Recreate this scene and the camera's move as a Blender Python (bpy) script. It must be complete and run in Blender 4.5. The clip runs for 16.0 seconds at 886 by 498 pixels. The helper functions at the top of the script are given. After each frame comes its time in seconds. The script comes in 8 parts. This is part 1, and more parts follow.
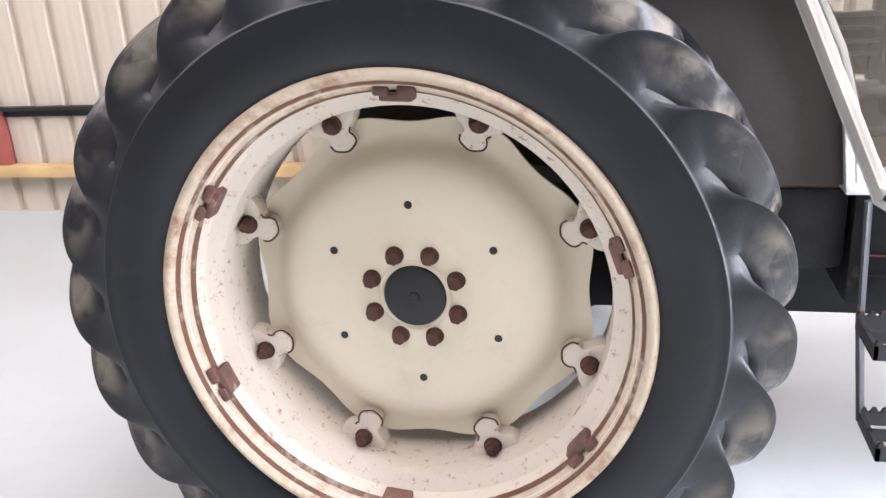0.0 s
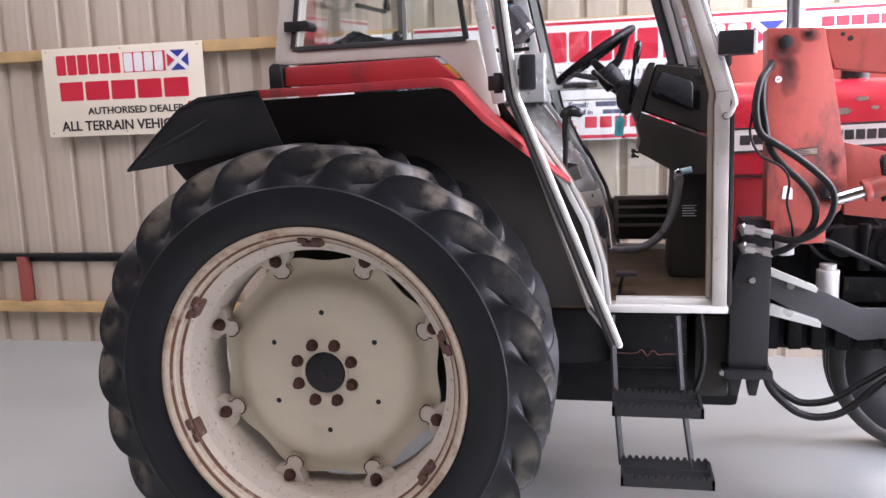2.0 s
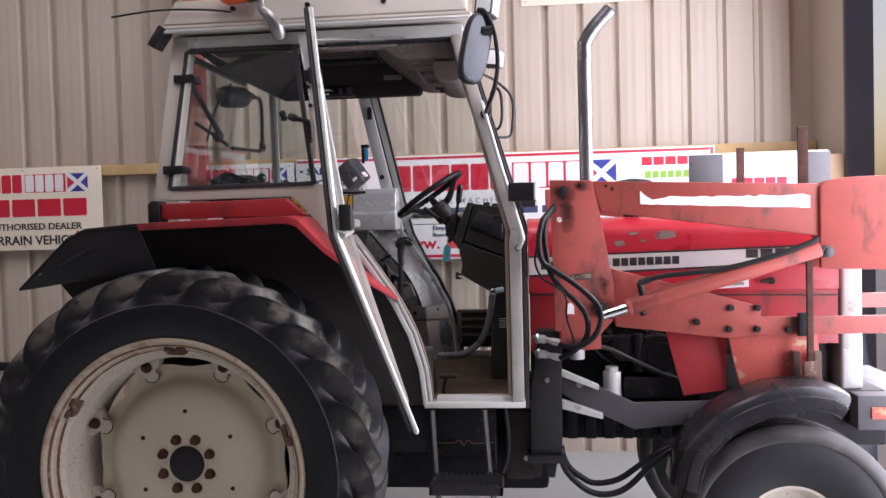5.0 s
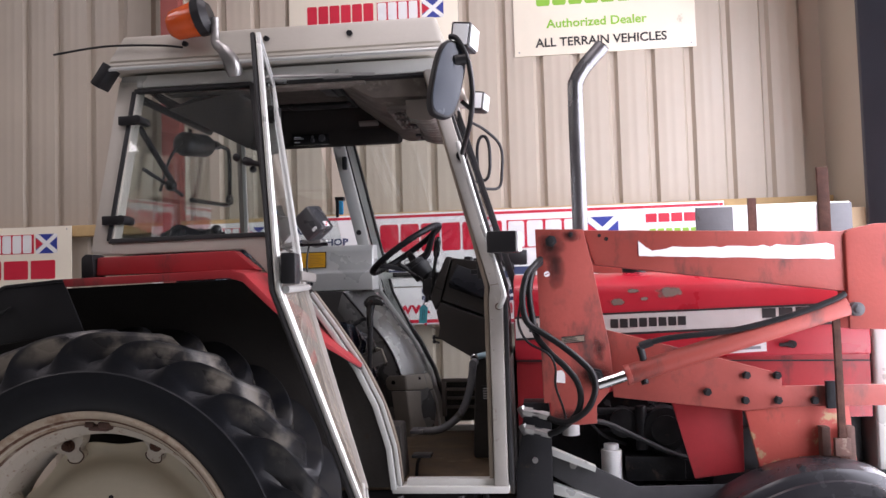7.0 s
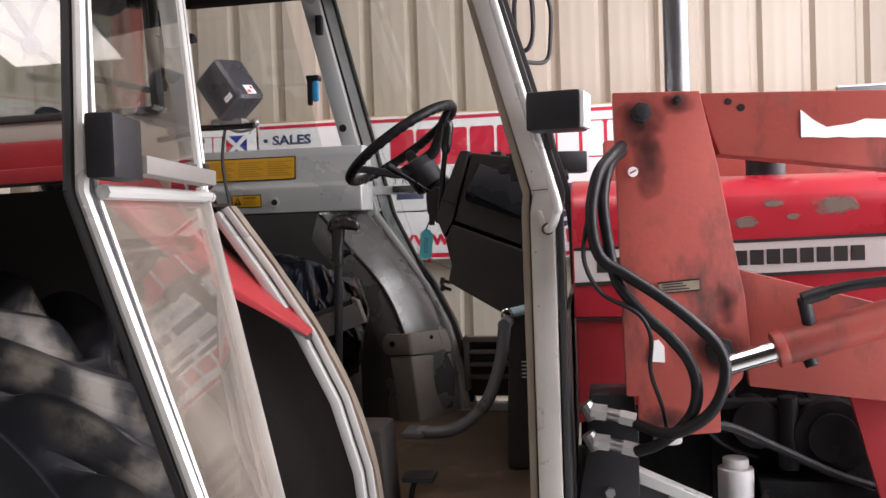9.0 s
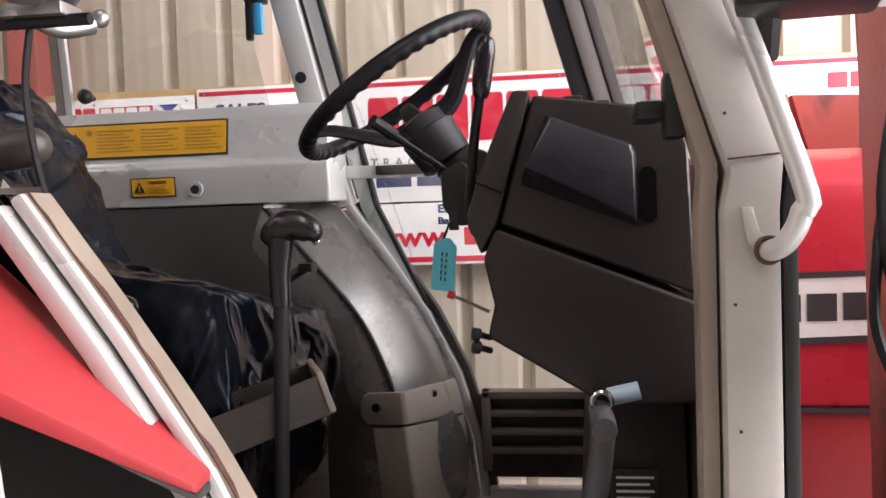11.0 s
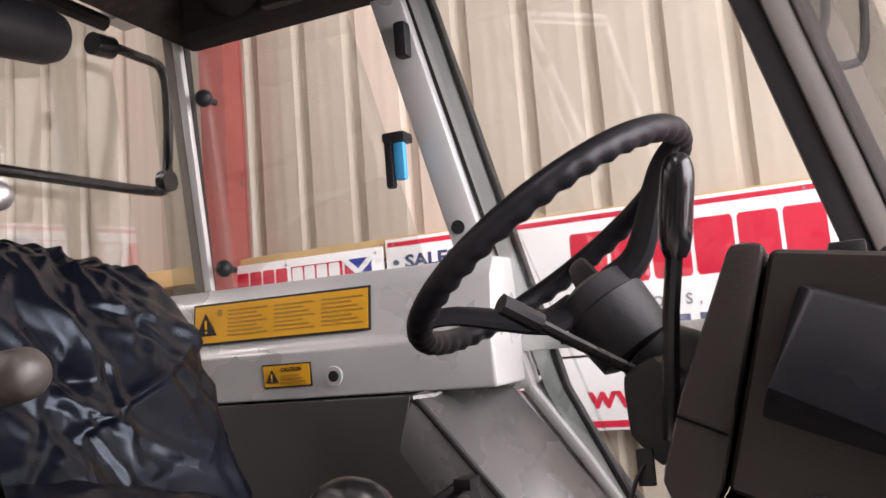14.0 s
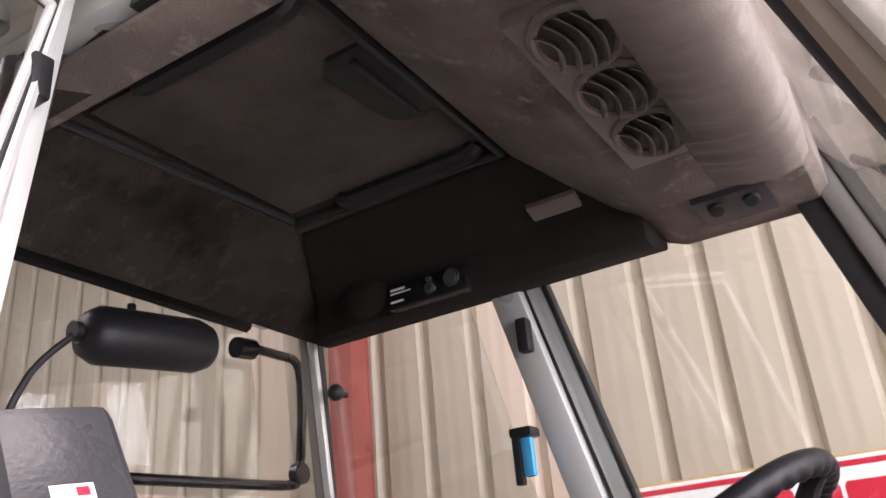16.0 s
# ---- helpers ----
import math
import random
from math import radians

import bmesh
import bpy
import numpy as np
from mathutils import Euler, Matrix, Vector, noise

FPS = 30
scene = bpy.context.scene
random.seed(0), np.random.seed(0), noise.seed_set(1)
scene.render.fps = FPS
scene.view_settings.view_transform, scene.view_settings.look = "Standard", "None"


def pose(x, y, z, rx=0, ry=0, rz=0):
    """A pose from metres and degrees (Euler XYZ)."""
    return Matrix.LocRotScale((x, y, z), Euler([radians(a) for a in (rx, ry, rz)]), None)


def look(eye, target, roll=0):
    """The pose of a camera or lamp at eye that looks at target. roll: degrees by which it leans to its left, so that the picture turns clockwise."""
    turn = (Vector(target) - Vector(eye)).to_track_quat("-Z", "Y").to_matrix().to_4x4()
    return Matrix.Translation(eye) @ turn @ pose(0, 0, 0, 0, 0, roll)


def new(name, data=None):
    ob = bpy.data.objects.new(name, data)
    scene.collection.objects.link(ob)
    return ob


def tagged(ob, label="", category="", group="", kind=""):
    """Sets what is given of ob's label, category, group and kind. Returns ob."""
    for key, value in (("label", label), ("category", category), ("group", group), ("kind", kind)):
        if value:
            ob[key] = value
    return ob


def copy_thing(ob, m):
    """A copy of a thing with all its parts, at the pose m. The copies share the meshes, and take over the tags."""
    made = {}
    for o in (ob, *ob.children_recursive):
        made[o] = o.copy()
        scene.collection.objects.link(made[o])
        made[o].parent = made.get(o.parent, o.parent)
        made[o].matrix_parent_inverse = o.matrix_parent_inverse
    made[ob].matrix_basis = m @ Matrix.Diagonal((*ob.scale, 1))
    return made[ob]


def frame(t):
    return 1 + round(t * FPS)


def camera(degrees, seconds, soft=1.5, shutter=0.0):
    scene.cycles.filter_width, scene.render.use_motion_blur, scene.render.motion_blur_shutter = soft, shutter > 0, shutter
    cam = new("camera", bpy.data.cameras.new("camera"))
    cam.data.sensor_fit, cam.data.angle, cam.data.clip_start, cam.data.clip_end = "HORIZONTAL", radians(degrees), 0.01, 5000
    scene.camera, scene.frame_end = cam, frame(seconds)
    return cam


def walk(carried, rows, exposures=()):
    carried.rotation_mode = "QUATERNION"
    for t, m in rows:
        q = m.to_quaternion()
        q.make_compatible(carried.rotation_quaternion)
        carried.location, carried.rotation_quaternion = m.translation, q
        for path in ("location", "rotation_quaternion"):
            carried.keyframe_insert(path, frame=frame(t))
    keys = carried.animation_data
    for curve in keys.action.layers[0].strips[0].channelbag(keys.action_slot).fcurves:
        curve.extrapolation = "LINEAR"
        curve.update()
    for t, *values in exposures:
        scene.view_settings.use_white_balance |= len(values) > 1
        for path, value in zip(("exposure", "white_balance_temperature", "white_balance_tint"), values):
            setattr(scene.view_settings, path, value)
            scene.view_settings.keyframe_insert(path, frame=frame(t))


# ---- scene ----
cam = camera(55.6, 16.0)
PATH = [
    (0, (0.417, 0.042, 1.354), (-0.015, 1.875, 0.679), -3.5),
    (0.5, (0.523, -0.242, 1.397), (0.085, 1.627, 0.835), -3.3),
    (1, (0.664, -0.46, 1.415), (0.235, 1.441, 0.962), -2.1),
    (1.5, (0.819, -0.664, 1.446), (0.38, 1.25, 1.067), -1.9),
    (2, (0.891, -0.829, 1.467), (0.48, 1.103, 1.156), -2.1),
    (2.5, (0.984, -0.941, 1.493), (0.616, 1.008, 1.23), -1.7),
    (3, (1.135, -1.027, 1.493), (0.777, 0.927, 1.263), -1.3),
    (3.5, (1.217, -1.091, 1.516), (0.884, 0.87, 1.311), -1.6),
    (4, (1.225, -1.194, 1.525), (0.944, 0.778, 1.351), -1.8),
    (4.5, (1.24, -1.286, 1.526), (1.003, 0.696, 1.401), -1.8),
    (5, (1.245, -1.333, 1.541), (1.037, 0.655, 1.478), -1.5),
    (7.5, (1.354, -0.688, 1.472), (1.115, 1.295, 1.587), -1.8),
    (8, (1.358, -0.384, 1.464), (1.115, 1.599, 1.547), -2.3),
    (8.5, (1.365, -0.065, 1.453), (1.059, 1.911, 1.475), -2.1),
    (9, (1.267, 0.248, 1.447), (0.927, 2.218, 1.398), -2.0),
    (11.5, (1.03, 1.239, 1.479), (0.762, 3.22, 1.405), -1.8),
    (12, (1.006, 1.343, 1.488), (0.683, 3.317, 1.446), -2.5),
    (12.5, (0.97, 1.437, 1.507), (0.612, 3.405, 1.494), -3.7),
    (13, (0.992, 1.515, 1.523), (0.497, 3.452, 1.561), -4.0),
    (13.5, (1.028, 1.556, 1.54), (0.332, 3.428, 1.658), -4.1),
    (14, (1.034, 1.546, 1.562), (0.252, 3.369, 1.818), -4.5),
    (14.5, (1.0400, 1.5310, 1.5880), (0.2668, 3.2000, 1.9784), -4.7),
    (15, (1.0450, 1.5160, 1.6100), (0.1828, 3.2000, 2.1756), -5.1),
    (15.5, (1.0500, 1.5010, 1.6250), (0.1126, 3.2000, 2.3662), -5.1),
    (16, (1.0540, 1.5040, 1.6510), (0.0690, 3.2000, 2.5210), -5.2),
]
EXPOSURES = [(0, 1.7, 6400, 22), (0.5, 1.66, 6450, 22), (1, 1.36, 6450, 24), (1.5, 0.88, 6500, 26), (2, 0.55, 6500, 28), (3, 0.14, 6600, 28), (4, -0.02, 6600, 28), (5, -0.25, 6600, 28), (7.5, -0.34, 6700, 25),
             (8.5, -0.25, 6900, 24), (9, -0.2, 7000, 24), (11.5, 0.58, 7200, 28), (12.5, 0.7, 7200, 30), (13.5, 0.64, 7200, 30), (14.5, 0.47, 7200, 28), (15, 0.41, 7200, 28), (15.5, 0.28, 7150, 28), (16, 0.44, 7100, 28)]
walk(cam, [(t, look(eye, target, roll)) for t, eye, target, roll in PATH], EXPOSURES)

# ---- light ----
scene.view_settings.exposure = 0.0
world = bpy.data.worlds.new("world")
scene.world = world
world.use_nodes = True
wn, wl = world.node_tree.nodes, world.node_tree.links
sky = wn.new("ShaderNodeTexSky")
sky.sky_type, sky.sun_disc = "NISHITA", False
sky.sun_elevation, sky.sun_rotation = radians(38), radians(70)
sky.air_density, sky.dust_density = 1.5, 3.0
wn["Background"].inputs[1].default_value = 0.12
wl.new(sky.outputs[0], wn["Background"].inputs[0])


def lamp(name, kind, m, energy, colour=(1, 1, 1), size=(1, 1), angle=10):
    d = bpy.data.lights.new(name, kind)
    d.energy, d.color = energy, colour
    if kind == "AREA":
        d.shape, d.size, d.size_y = "RECTANGLE", size[0], size[1]
    if kind == "SUN":
        d.angle = radians(angle)
    ob = new(name, d)
    ob.matrix_world = m
    return ob


# the overcast sky outside, the open doorway at the tractor's nose and the rooflights
lamp("sun", "SUN", look((8, 3, 8), (0, 0, 0)), 1.2, (1.0, 0.96, 0.9), angle=12)
lamp("doorway_daylight", "AREA", look((3.02, 2.05, 1.75), (0, 2.05, 1.45)), 310, (0.84, 0.92, 1.0), (2.85, 3.2))
ROOFLIGHTS = [(-6.6, 0.05), (-2.97, 0.05), (0.9, 0.9)]
for (lx, ly), watts in zip(ROOFLIGHTS, (90, 80, 75)):
    lamp("rooflight_daylight", "AREA", look((lx, ly, 4.72), (lx, ly, 0)), watts, (1.0, 0.98, 0.96), (1.0, 4.5))


# ---- materials ----
def surf(name, col, rough=0.5, metal=0.0, var=0.12, scale=6.0, fine=90.0, bump=0.1, stain=None, amount=0.0,
         stain_scale=5.0, rough_var=0.12, coat=0.0, edge=0.04, spec=0.5, grime=None, grime_amount=0.3, grime_scale=6.0):
    """A painted, rubber or metal surface: two scales of tone, stains with a shape of their own, fine relief."""
    m = bpy.data.materials.new(name)
    m.use_nodes = True
    n, l = m.node_tree.nodes, m.node_tree.links
    b = n["Principled BSDF"]
    tc = n.new("ShaderNodeTexCoord")

    def noise_tex(s, detail=4.0, rgh=0.55):
        t = n.new("ShaderNodeTexNoise")
        t.inputs["Scale"].default_value, t.inputs["Detail"].default_value = s, detail
        t.inputs["Roughness"].default_value = rgh
        l.new(tc.outputs["Object"], t.inputs["Vector"])
        return t

    def ramp(src, lo, hi, a=0.0, z=1.0):
        r = n.new("ShaderNodeMapRange")
        r.inputs["From Min"].default_value, r.inputs["From Max"].default_value = lo, hi
        r.inputs["To Min"].default_value, r.inputs["To Max"].default_value = a, z
        l.new(src, r.inputs["Value"])
        return r.outputs[0]

    def mix(fac, a, c):
        x = n.new("ShaderNodeMix")
        x.data_type = "RGBA"
        l.new(fac, x.inputs["Factor"])
        for sock, v in ((x.inputs["A"], a), (x.inputs["B"], c)):
            if isinstance(v, tuple):
                sock.default_value = (*v, 1)
            else:
                l.new(v, sock)
        return x.outputs["Result"]

    big, small = noise_tex(scale), noise_tex(fine, 3.0)
    dark = tuple(c * (1 - var) for c in col)
    light = tuple(min(1, c * (1 + var)) for c in col)
    tone = mix(ramp(big.outputs["Fac"], 0.3, 0.7), dark, light)
    tone = mix(ramp(small.outputs["Fac"], 0.35, 0.65, 0.0, var * 0.8), tone, tuple(c * 0.72 for c in col))
    ro = ramp(big.outputs["Fac"], 0.3, 0.7, max(0.03, rough - rough_var), min(1, rough + rough_var))
    if stain:
        st = noise_tex(stain_scale, 8.0, 0.68)
        cut = 0.72 - amount * 0.4
        fac = ramp(st.outputs["Fac"], cut, cut + edge)
        tone = mix(fac, tone, stain)
        rr = n.new("ShaderNodeMix")
        l.new(fac, rr.inputs["Factor"])
        l.new(ro, rr.inputs["A"])
        rr.inputs["B"].default_value = 0.85
        ro = rr.outputs[0]
    if grime:
        mp = n.new("ShaderNodeMapping")
        mp.inputs["Scale"].default_value = (1.0, 1.0, 0.4)
        l.new(tc.outputs["Object"], mp.inputs["Vector"])
        gt = noise_tex(grime_scale, 9.0, 0.66)
        l.new(mp.outputs[0], gt.inputs["Vector"])
        cut = 0.74 - grime_amount * 0.4
        tone = mix(ramp(gt.outputs["Fac"], cut, cut + 0.14), tone, grime)
    l.new(tone, b.inputs["Base Color"])
    l.new(ro, b.inputs["Roughness"])
    b.inputs["Metallic"].default_value = metal
    b.inputs["Specular IOR Level"].default_value = spec
    if coat:
        b.inputs["Coat Weight"].default_value, b.inputs["Coat Roughness"].default_value = coat, 0.15
    if bump:
        bp = n.new("ShaderNodeBump")
        bp.inputs["Strength"].default_value, bp.inputs["Distance"].default_value = bump, 0.004
        l.new(small.outputs["Fac"], bp.inputs["Height"])
        l.new(bp.outputs[0], b.inputs["Normal"])
    return m


def glass(name, tint=(0.93, 0.96, 0.95), base=0.10, top=0.75):
    m = bpy.data.materials.new(name)
    m.use_nodes = True
    n, l = m.node_tree.nodes, m.node_tree.links
    n.remove(n["Principled BSDF"])
    t, g, x, lw, pw, mr = (n.new("ShaderNode" + k) for k in ("BsdfTransparent", "BsdfGlossy", "MixShader", "LayerWeight", "Math", "MapRange"))
    t.inputs[0].default_value, g.inputs["Roughness"].default_value = (*tint, 1), 0.02
    lw.inputs[0].default_value = 0.5
    pw.operation = "POWER"
    pw.inputs[1].default_value = 3.0
    mr.inputs["To Min"].default_value, mr.inputs["To Max"].default_value = base, top
    l.new(lw.outputs["Facing"], pw.inputs[0]), l.new(pw.outputs[0], mr.inputs["Value"]), l.new(mr.outputs[0], x.inputs[0])
    l.new(t.outputs[0], x.inputs[1]), l.new(g.outputs[0], x.inputs[2])
    l.new(x.outputs[0], n["Material Output"].inputs[0])
    return m


RUST = (0.085, 0.042, 0.032)
M = {}
M["red"] = surf("tractor_red", (0.37, 0.026, 0.031), 0.46, var=0.14, stain=(0.17, 0.045, 0.038), amount=0.40, stain_scale=5, bump=0.08, edge=0.3, grime=(0.10, 0.03, 0.028), grime_amount=0.44, grime_scale=8)
M["archside"] = surf("dark_grey_arch_side", (0.085, 0.081, 0.077), 0.40, metal=0.3, var=0.10, scale=5, bump=0.06, rough_var=0.05, grime=(0.045, 0.040, 0.035), grime_amount=0.22, grime_scale=7)
M["bonnet"] = surf("bonnet_red", (0.43, 0.018, 0.032), 0.34, var=0.10, stain=(0.34, 0.30, 0.27), amount=0.03, stain_scale=7, bump=0.04, coat=0.2)
M["loader"] = surf("faded_loader_red", (0.36, 0.066, 0.050), 0.5, var=0.18, scale=3.5, stain=(0.13, 0.05, 0.042), amount=0.36, stain_scale=5, edge=0.24, rough_var=0.14, bump=0.12, grime=(0.085, 0.035, 0.030), grime_amount=0.46, grime_scale=7)
M["rustred"] = surf("flaking_red_paint", (0.46, 0.075, 0.055), 0.55, stain=(0.44, 0.30, 0.17), amount=0.44, stain_scale=8, bump=0.15, edge=0.05, grime=(0.10, 0.045, 0.03), grime_amount=0.40, grime_scale=9)
M["rim"] = surf("cream_wheel_paint", (0.56, 0.505, 0.43), 0.5, var=0.07, scale=2.5, stain=(0.27, 0.14, 0.08), amount=0.36, stain_scale=60, edge=0.12, bump=0.1)
M["disc"] = surf("cream_disc_paint", (0.63, 0.57, 0.445), 0.5, var=0.06, scale=3, stain=(0.46, 0.39, 0.29), amount=0.30, stain_scale=5, bump=0.06, edge=0.3)
M["rust"] = surf("brown_rust", RUST, 0.85, var=0.4, scale=30, fine=220, bump=0.5, spec=0.2, stain=(0.22, 0.13, 0.09), amount=0.15, stain_scale=30)
M["rimedge"] = surf("rusted_rim_edge", (0.50, 0.42, 0.32), 0.65, var=0.25, scale=12, stain=(0.19, 0.085, 0.045), amount=0.60, stain_scale=12, bump=0.3, edge=0.22)
M["rimrust"] = surf("rusted_rim_seat", (0.12, 0.055, 0.033), 0.8, var=0.25, scale=9, stain=(0.50, 0.43, 0.35), amount=0.50, stain_scale=13, bump=0.35, edge=0.25)
M["dusty"] = surf("dusty_grey_arch_paint", (0.22, 0.195, 0.165), 0.5, var=0.15, scale=7, stain=(0.16, 0.13, 0.10), amount=0.2, stain_scale=11, bump=0.15, edge=0.15)
M["tyre"] = surf("black_tyre_rubber", (0.0065, 0.0078, 0.0110), 0.5, stain=(0.020, 0.020, 0.022), amount=0.34, stain_scale=9, edge=0.3, var=0.35, scale=6, fine=140, bump=0.12, rough_var=0.12, spec=0.34)


def dusty_rubber(m):
    """Dry mud dust left on the worn flanks of the lugs, broken up by scuffs."""
    n, l = m.node_tree.nodes, m.node_tree.links
    b = n["Principled BSDF"]
    at, tc, nz_, mr, mu, mx, rm = (n.new("ShaderNode" + k) for k in ("Attribute", "TexCoord", "TexNoise", "MapRange", "Math", "Mix", "Mix"))
    at.attribute_name = "dust"
    nz_.inputs["Scale"].default_value, nz_.inputs["Detail"].default_value = 11.0, 6.0
    l.new(tc.outputs["Object"], nz_.inputs["Vector"])
    mr.inputs["From Min"].default_value, mr.inputs["From Max"].default_value = 0.44, 0.60
    mr.inputs["To Min"].default_value, mr.inputs["To Max"].default_value = 0.10, 1.0
    l.new(nz_.outputs["Fac"], mr.inputs["Value"])
    mu.operation = "MULTIPLY"
    l.new(at.outputs["Fac"], mu.inputs[0]), l.new(mr.outputs[0], mu.inputs[1])
    mx.data_type = "RGBA"
    src_ = b.inputs["Base Color"].links[0].from_socket
    l.new(mu.outputs[0], mx.inputs[0]), l.new(src_, mx.inputs[6])
    mx.inputs[7].default_value = (0.145, 0.130, 0.108, 1)
    l.new(mx.outputs[2], b.inputs["Base Color"])
    rm.inputs[2].default_value, rm.inputs[3].default_value = 0.46, 0.27
    l.new(at.outputs["Fac"], rm.inputs[0]), l.new(rm.outputs[0], b.inputs["Roughness"])


dusty_rubber(M["tyre"])
M["silver"] = surf("silver_grey_paint", (0.55, 0.56, 0.535), 0.33, metal=0.30, var=0.06, scale=4, bump=0.05, stain=(0.34, 0.32, 0.29), amount=0.04, stain_scale=9, edge=0.25)
M["white"] = surf("grubby_white_paint", (0.60, 0.60, 0.57), 0.38, var=0.06, stain=(0.40, 0.36, 0.30), amount=0.10, stain_scale=14, bump=0.05)
M["beige"] = surf("grey_beige_paint", (0.50, 0.47, 0.41), 0.45, var=0.08, scale=3, stain=(0.36, 0.32, 0.27), amount=0.08, stain_scale=12, bump=0.05)
M["black"] = surf("black_plastic", (0.014, 0.014, 0.0155), 0.45, var=0.2, bump=0.12, fine=200, spec=0.35)
M["greybox"] = surf("grey_plastic_case", (0.048, 0.049, 0.053), 0.36, var=0.12, bump=0.1, fine=200)
M["gloss"] = surf("gloss_black", (0.010, 0.010, 0.011), 0.22, var=0.15, bump=0.02)
M["void"] = surf("deep_black_recess", (0.004, 0.004, 0.004), 0.9, var=0.1, bump=0.0, spec=0.05)
M["rubber"] = surf("black_rubber_seal", (0.014, 0.014, 0.015), 0.6, var=0.2, bump=0.1)
M["liner"] = surf("black_fender_liner", (0.046, 0.042, 0.039), 0.6, var=0.3, scale=3, stain=(0.05, 0.04, 0.032), amount=0.2, stain_scale=6, bump=0.2, spec=0.2)
M["dash"] = surf("grained_dash_plastic", (0.0160, 0.0135, 0.0116), 0.38, var=0.25, scale=3, fine=520, bump=0.10, spec=0.38)
M["coverplate"] = surf("smooth_grey_black_plastic", (0.012, 0.013, 0.016), 0.34, var=0.15, scale=5, fine=300, bump=0.05, spec=0.5)
M["channel"] = surf("dusty_black_channel", (0.032, 0.028, 0.024), 0.5, var=0.3, scale=9, stain=(0.11, 0.085, 0.062), amount=0.34, stain_scale=10, bump=0.15, edge=0.25)
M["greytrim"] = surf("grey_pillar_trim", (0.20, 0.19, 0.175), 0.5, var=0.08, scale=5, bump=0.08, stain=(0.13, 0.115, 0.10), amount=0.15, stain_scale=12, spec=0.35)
M["dustknob"] = surf("worn_handle_plastic", (0.055, 0.047, 0.040), 0.42, var=0.3, scale=20, bump=0.1, stain=(0.12, 0.10, 0.085), amount=0.3, stain_scale=30, edge=0.2)
M["steel"] = surf("bare_steel", (0.36, 0.35, 0.34), 0.38, metal=0.9, var=0.15, scale=14, bump=0.1, stain=(0.2, 0.13, 0.08), amount=0.1)
M["chrome"] = surf("chrome", (0.75, 0.75, 0.76), 0.12, metal=1.0, var=0.05, bump=0.0)
M["darksteel"] = surf("dark_painted_steel", (0.014, 0.014, 0.016), 0.48, var=0.3, scale=6, stain=(0.05, 0.037, 0.029), amount=0.20, stain_scale=9, bump=0.2, spec=0.35)
M["greysteel"] = surf("grey_bracket_steel", (0.075, 0.075, 0.08), 0.5, var=0.2, scale=6, stain=(0.05, 0.045, 0.04), amount=0.2, stain_scale=7, bump=0.15)
M["engine"] = surf("oily_engine_black", (0.012, 0.012, 0.013), 0.5, var=0.4, scale=14, stain=(0.045, 0.035, 0.028), amount=0.2, stain_scale=12, bump=0.3, spec=0.15)
M["fenderin"] = surf("satin_grey_wheel_arch", (0.135, 0.132, 0.127), 0.27, metal=0.5, var=0.06, scale=9, bump=0.04, rough_var=0.03)
M["floormat"] = surf("muddy_floor_mat", (0.125, 0.084, 0.050), 0.85, var=0.35, scale=9, fine=160, stain=(0.23, 0.165, 0.10), amount=0.42, stain_scale=7, bump=0.6, edge=0.2)
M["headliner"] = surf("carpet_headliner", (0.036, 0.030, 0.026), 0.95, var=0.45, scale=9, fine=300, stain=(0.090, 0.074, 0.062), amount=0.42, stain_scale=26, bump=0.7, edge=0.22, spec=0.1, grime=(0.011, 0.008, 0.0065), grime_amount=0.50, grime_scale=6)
# hatch and console: the headliner's carpet, colour lightened for the light they catch
M["hatch"] = surf("lit_hatch_carpet", (0.078, 0.066, 0.058), 0.95, var=0.40, scale=8, fine=300, stain=(0.035, 0.026, 0.021), amount=0.36, stain_scale=6, bump=0.7, edge=0.25, spec=0.1)
M["console"] = surf("lit_console_carpet", (0.165, 0.140, 0.122), 0.95, var=0.35, scale=8, fine=300, stain=(0.32, 0.28, 0.245), amount=0.40, stain_scale=22, bump=0.7, edge=0.2, spec=0.1)
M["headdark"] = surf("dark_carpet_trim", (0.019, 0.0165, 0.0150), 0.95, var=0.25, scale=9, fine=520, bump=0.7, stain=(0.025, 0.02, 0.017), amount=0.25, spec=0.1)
M["visor"] = surf("brown_vinyl_visor", (0.135, 0.114, 0.098), 0.6, var=0.1, scale=8, fine=300, bump=0.3)
M["vent"] = surf("grey_brown_plastic", (0.145, 0.123, 0.108), 0.5, var=0.1, bump=0.1)
M["cover"] = surf("black_nylon_seat_cover", (0.0040, 0.0050, 0.0082), 0.25, var=0.2, scale=6, fine=260, bump=0.03, spec=0.30, rough_var=0.05)
M["cover"].node_tree.nodes["Principled BSDF"].inputs["Specular Tint"].default_value = (0.72, 0.84, 1.0, 1.0)
M["yellow"] = surf("yellow_sticker", (0.72, 0.36, 0.015), 0.45, var=0.06, bump=0.0)
M["print"] = surf("black_print", (0.018, 0.018, 0.018), 0.5, var=0.1, bump=0.0)
M["greyprint"] = surf("grey_print", (0.22, 0.23, 0.25), 0.5, var=0.1, bump=0.0)
M["navyprint"] = surf("navy_print", (0.035, 0.05, 0.12), 0.5, var=0.1, bump=0.0)
M["fadeprint"] = surf("faded_brown_print", (0.42, 0.22, 0.03), 0.5, var=0.1, bump=0.0)
M["redprint"] = surf("red_print", (0.62, 0.018, 0.045), 0.45, var=0.06, bump=0.0)
M["blueprint"] = surf("blue_print", (0.03, 0.05, 0.30), 0.45, var=0.06, bump=0.0)
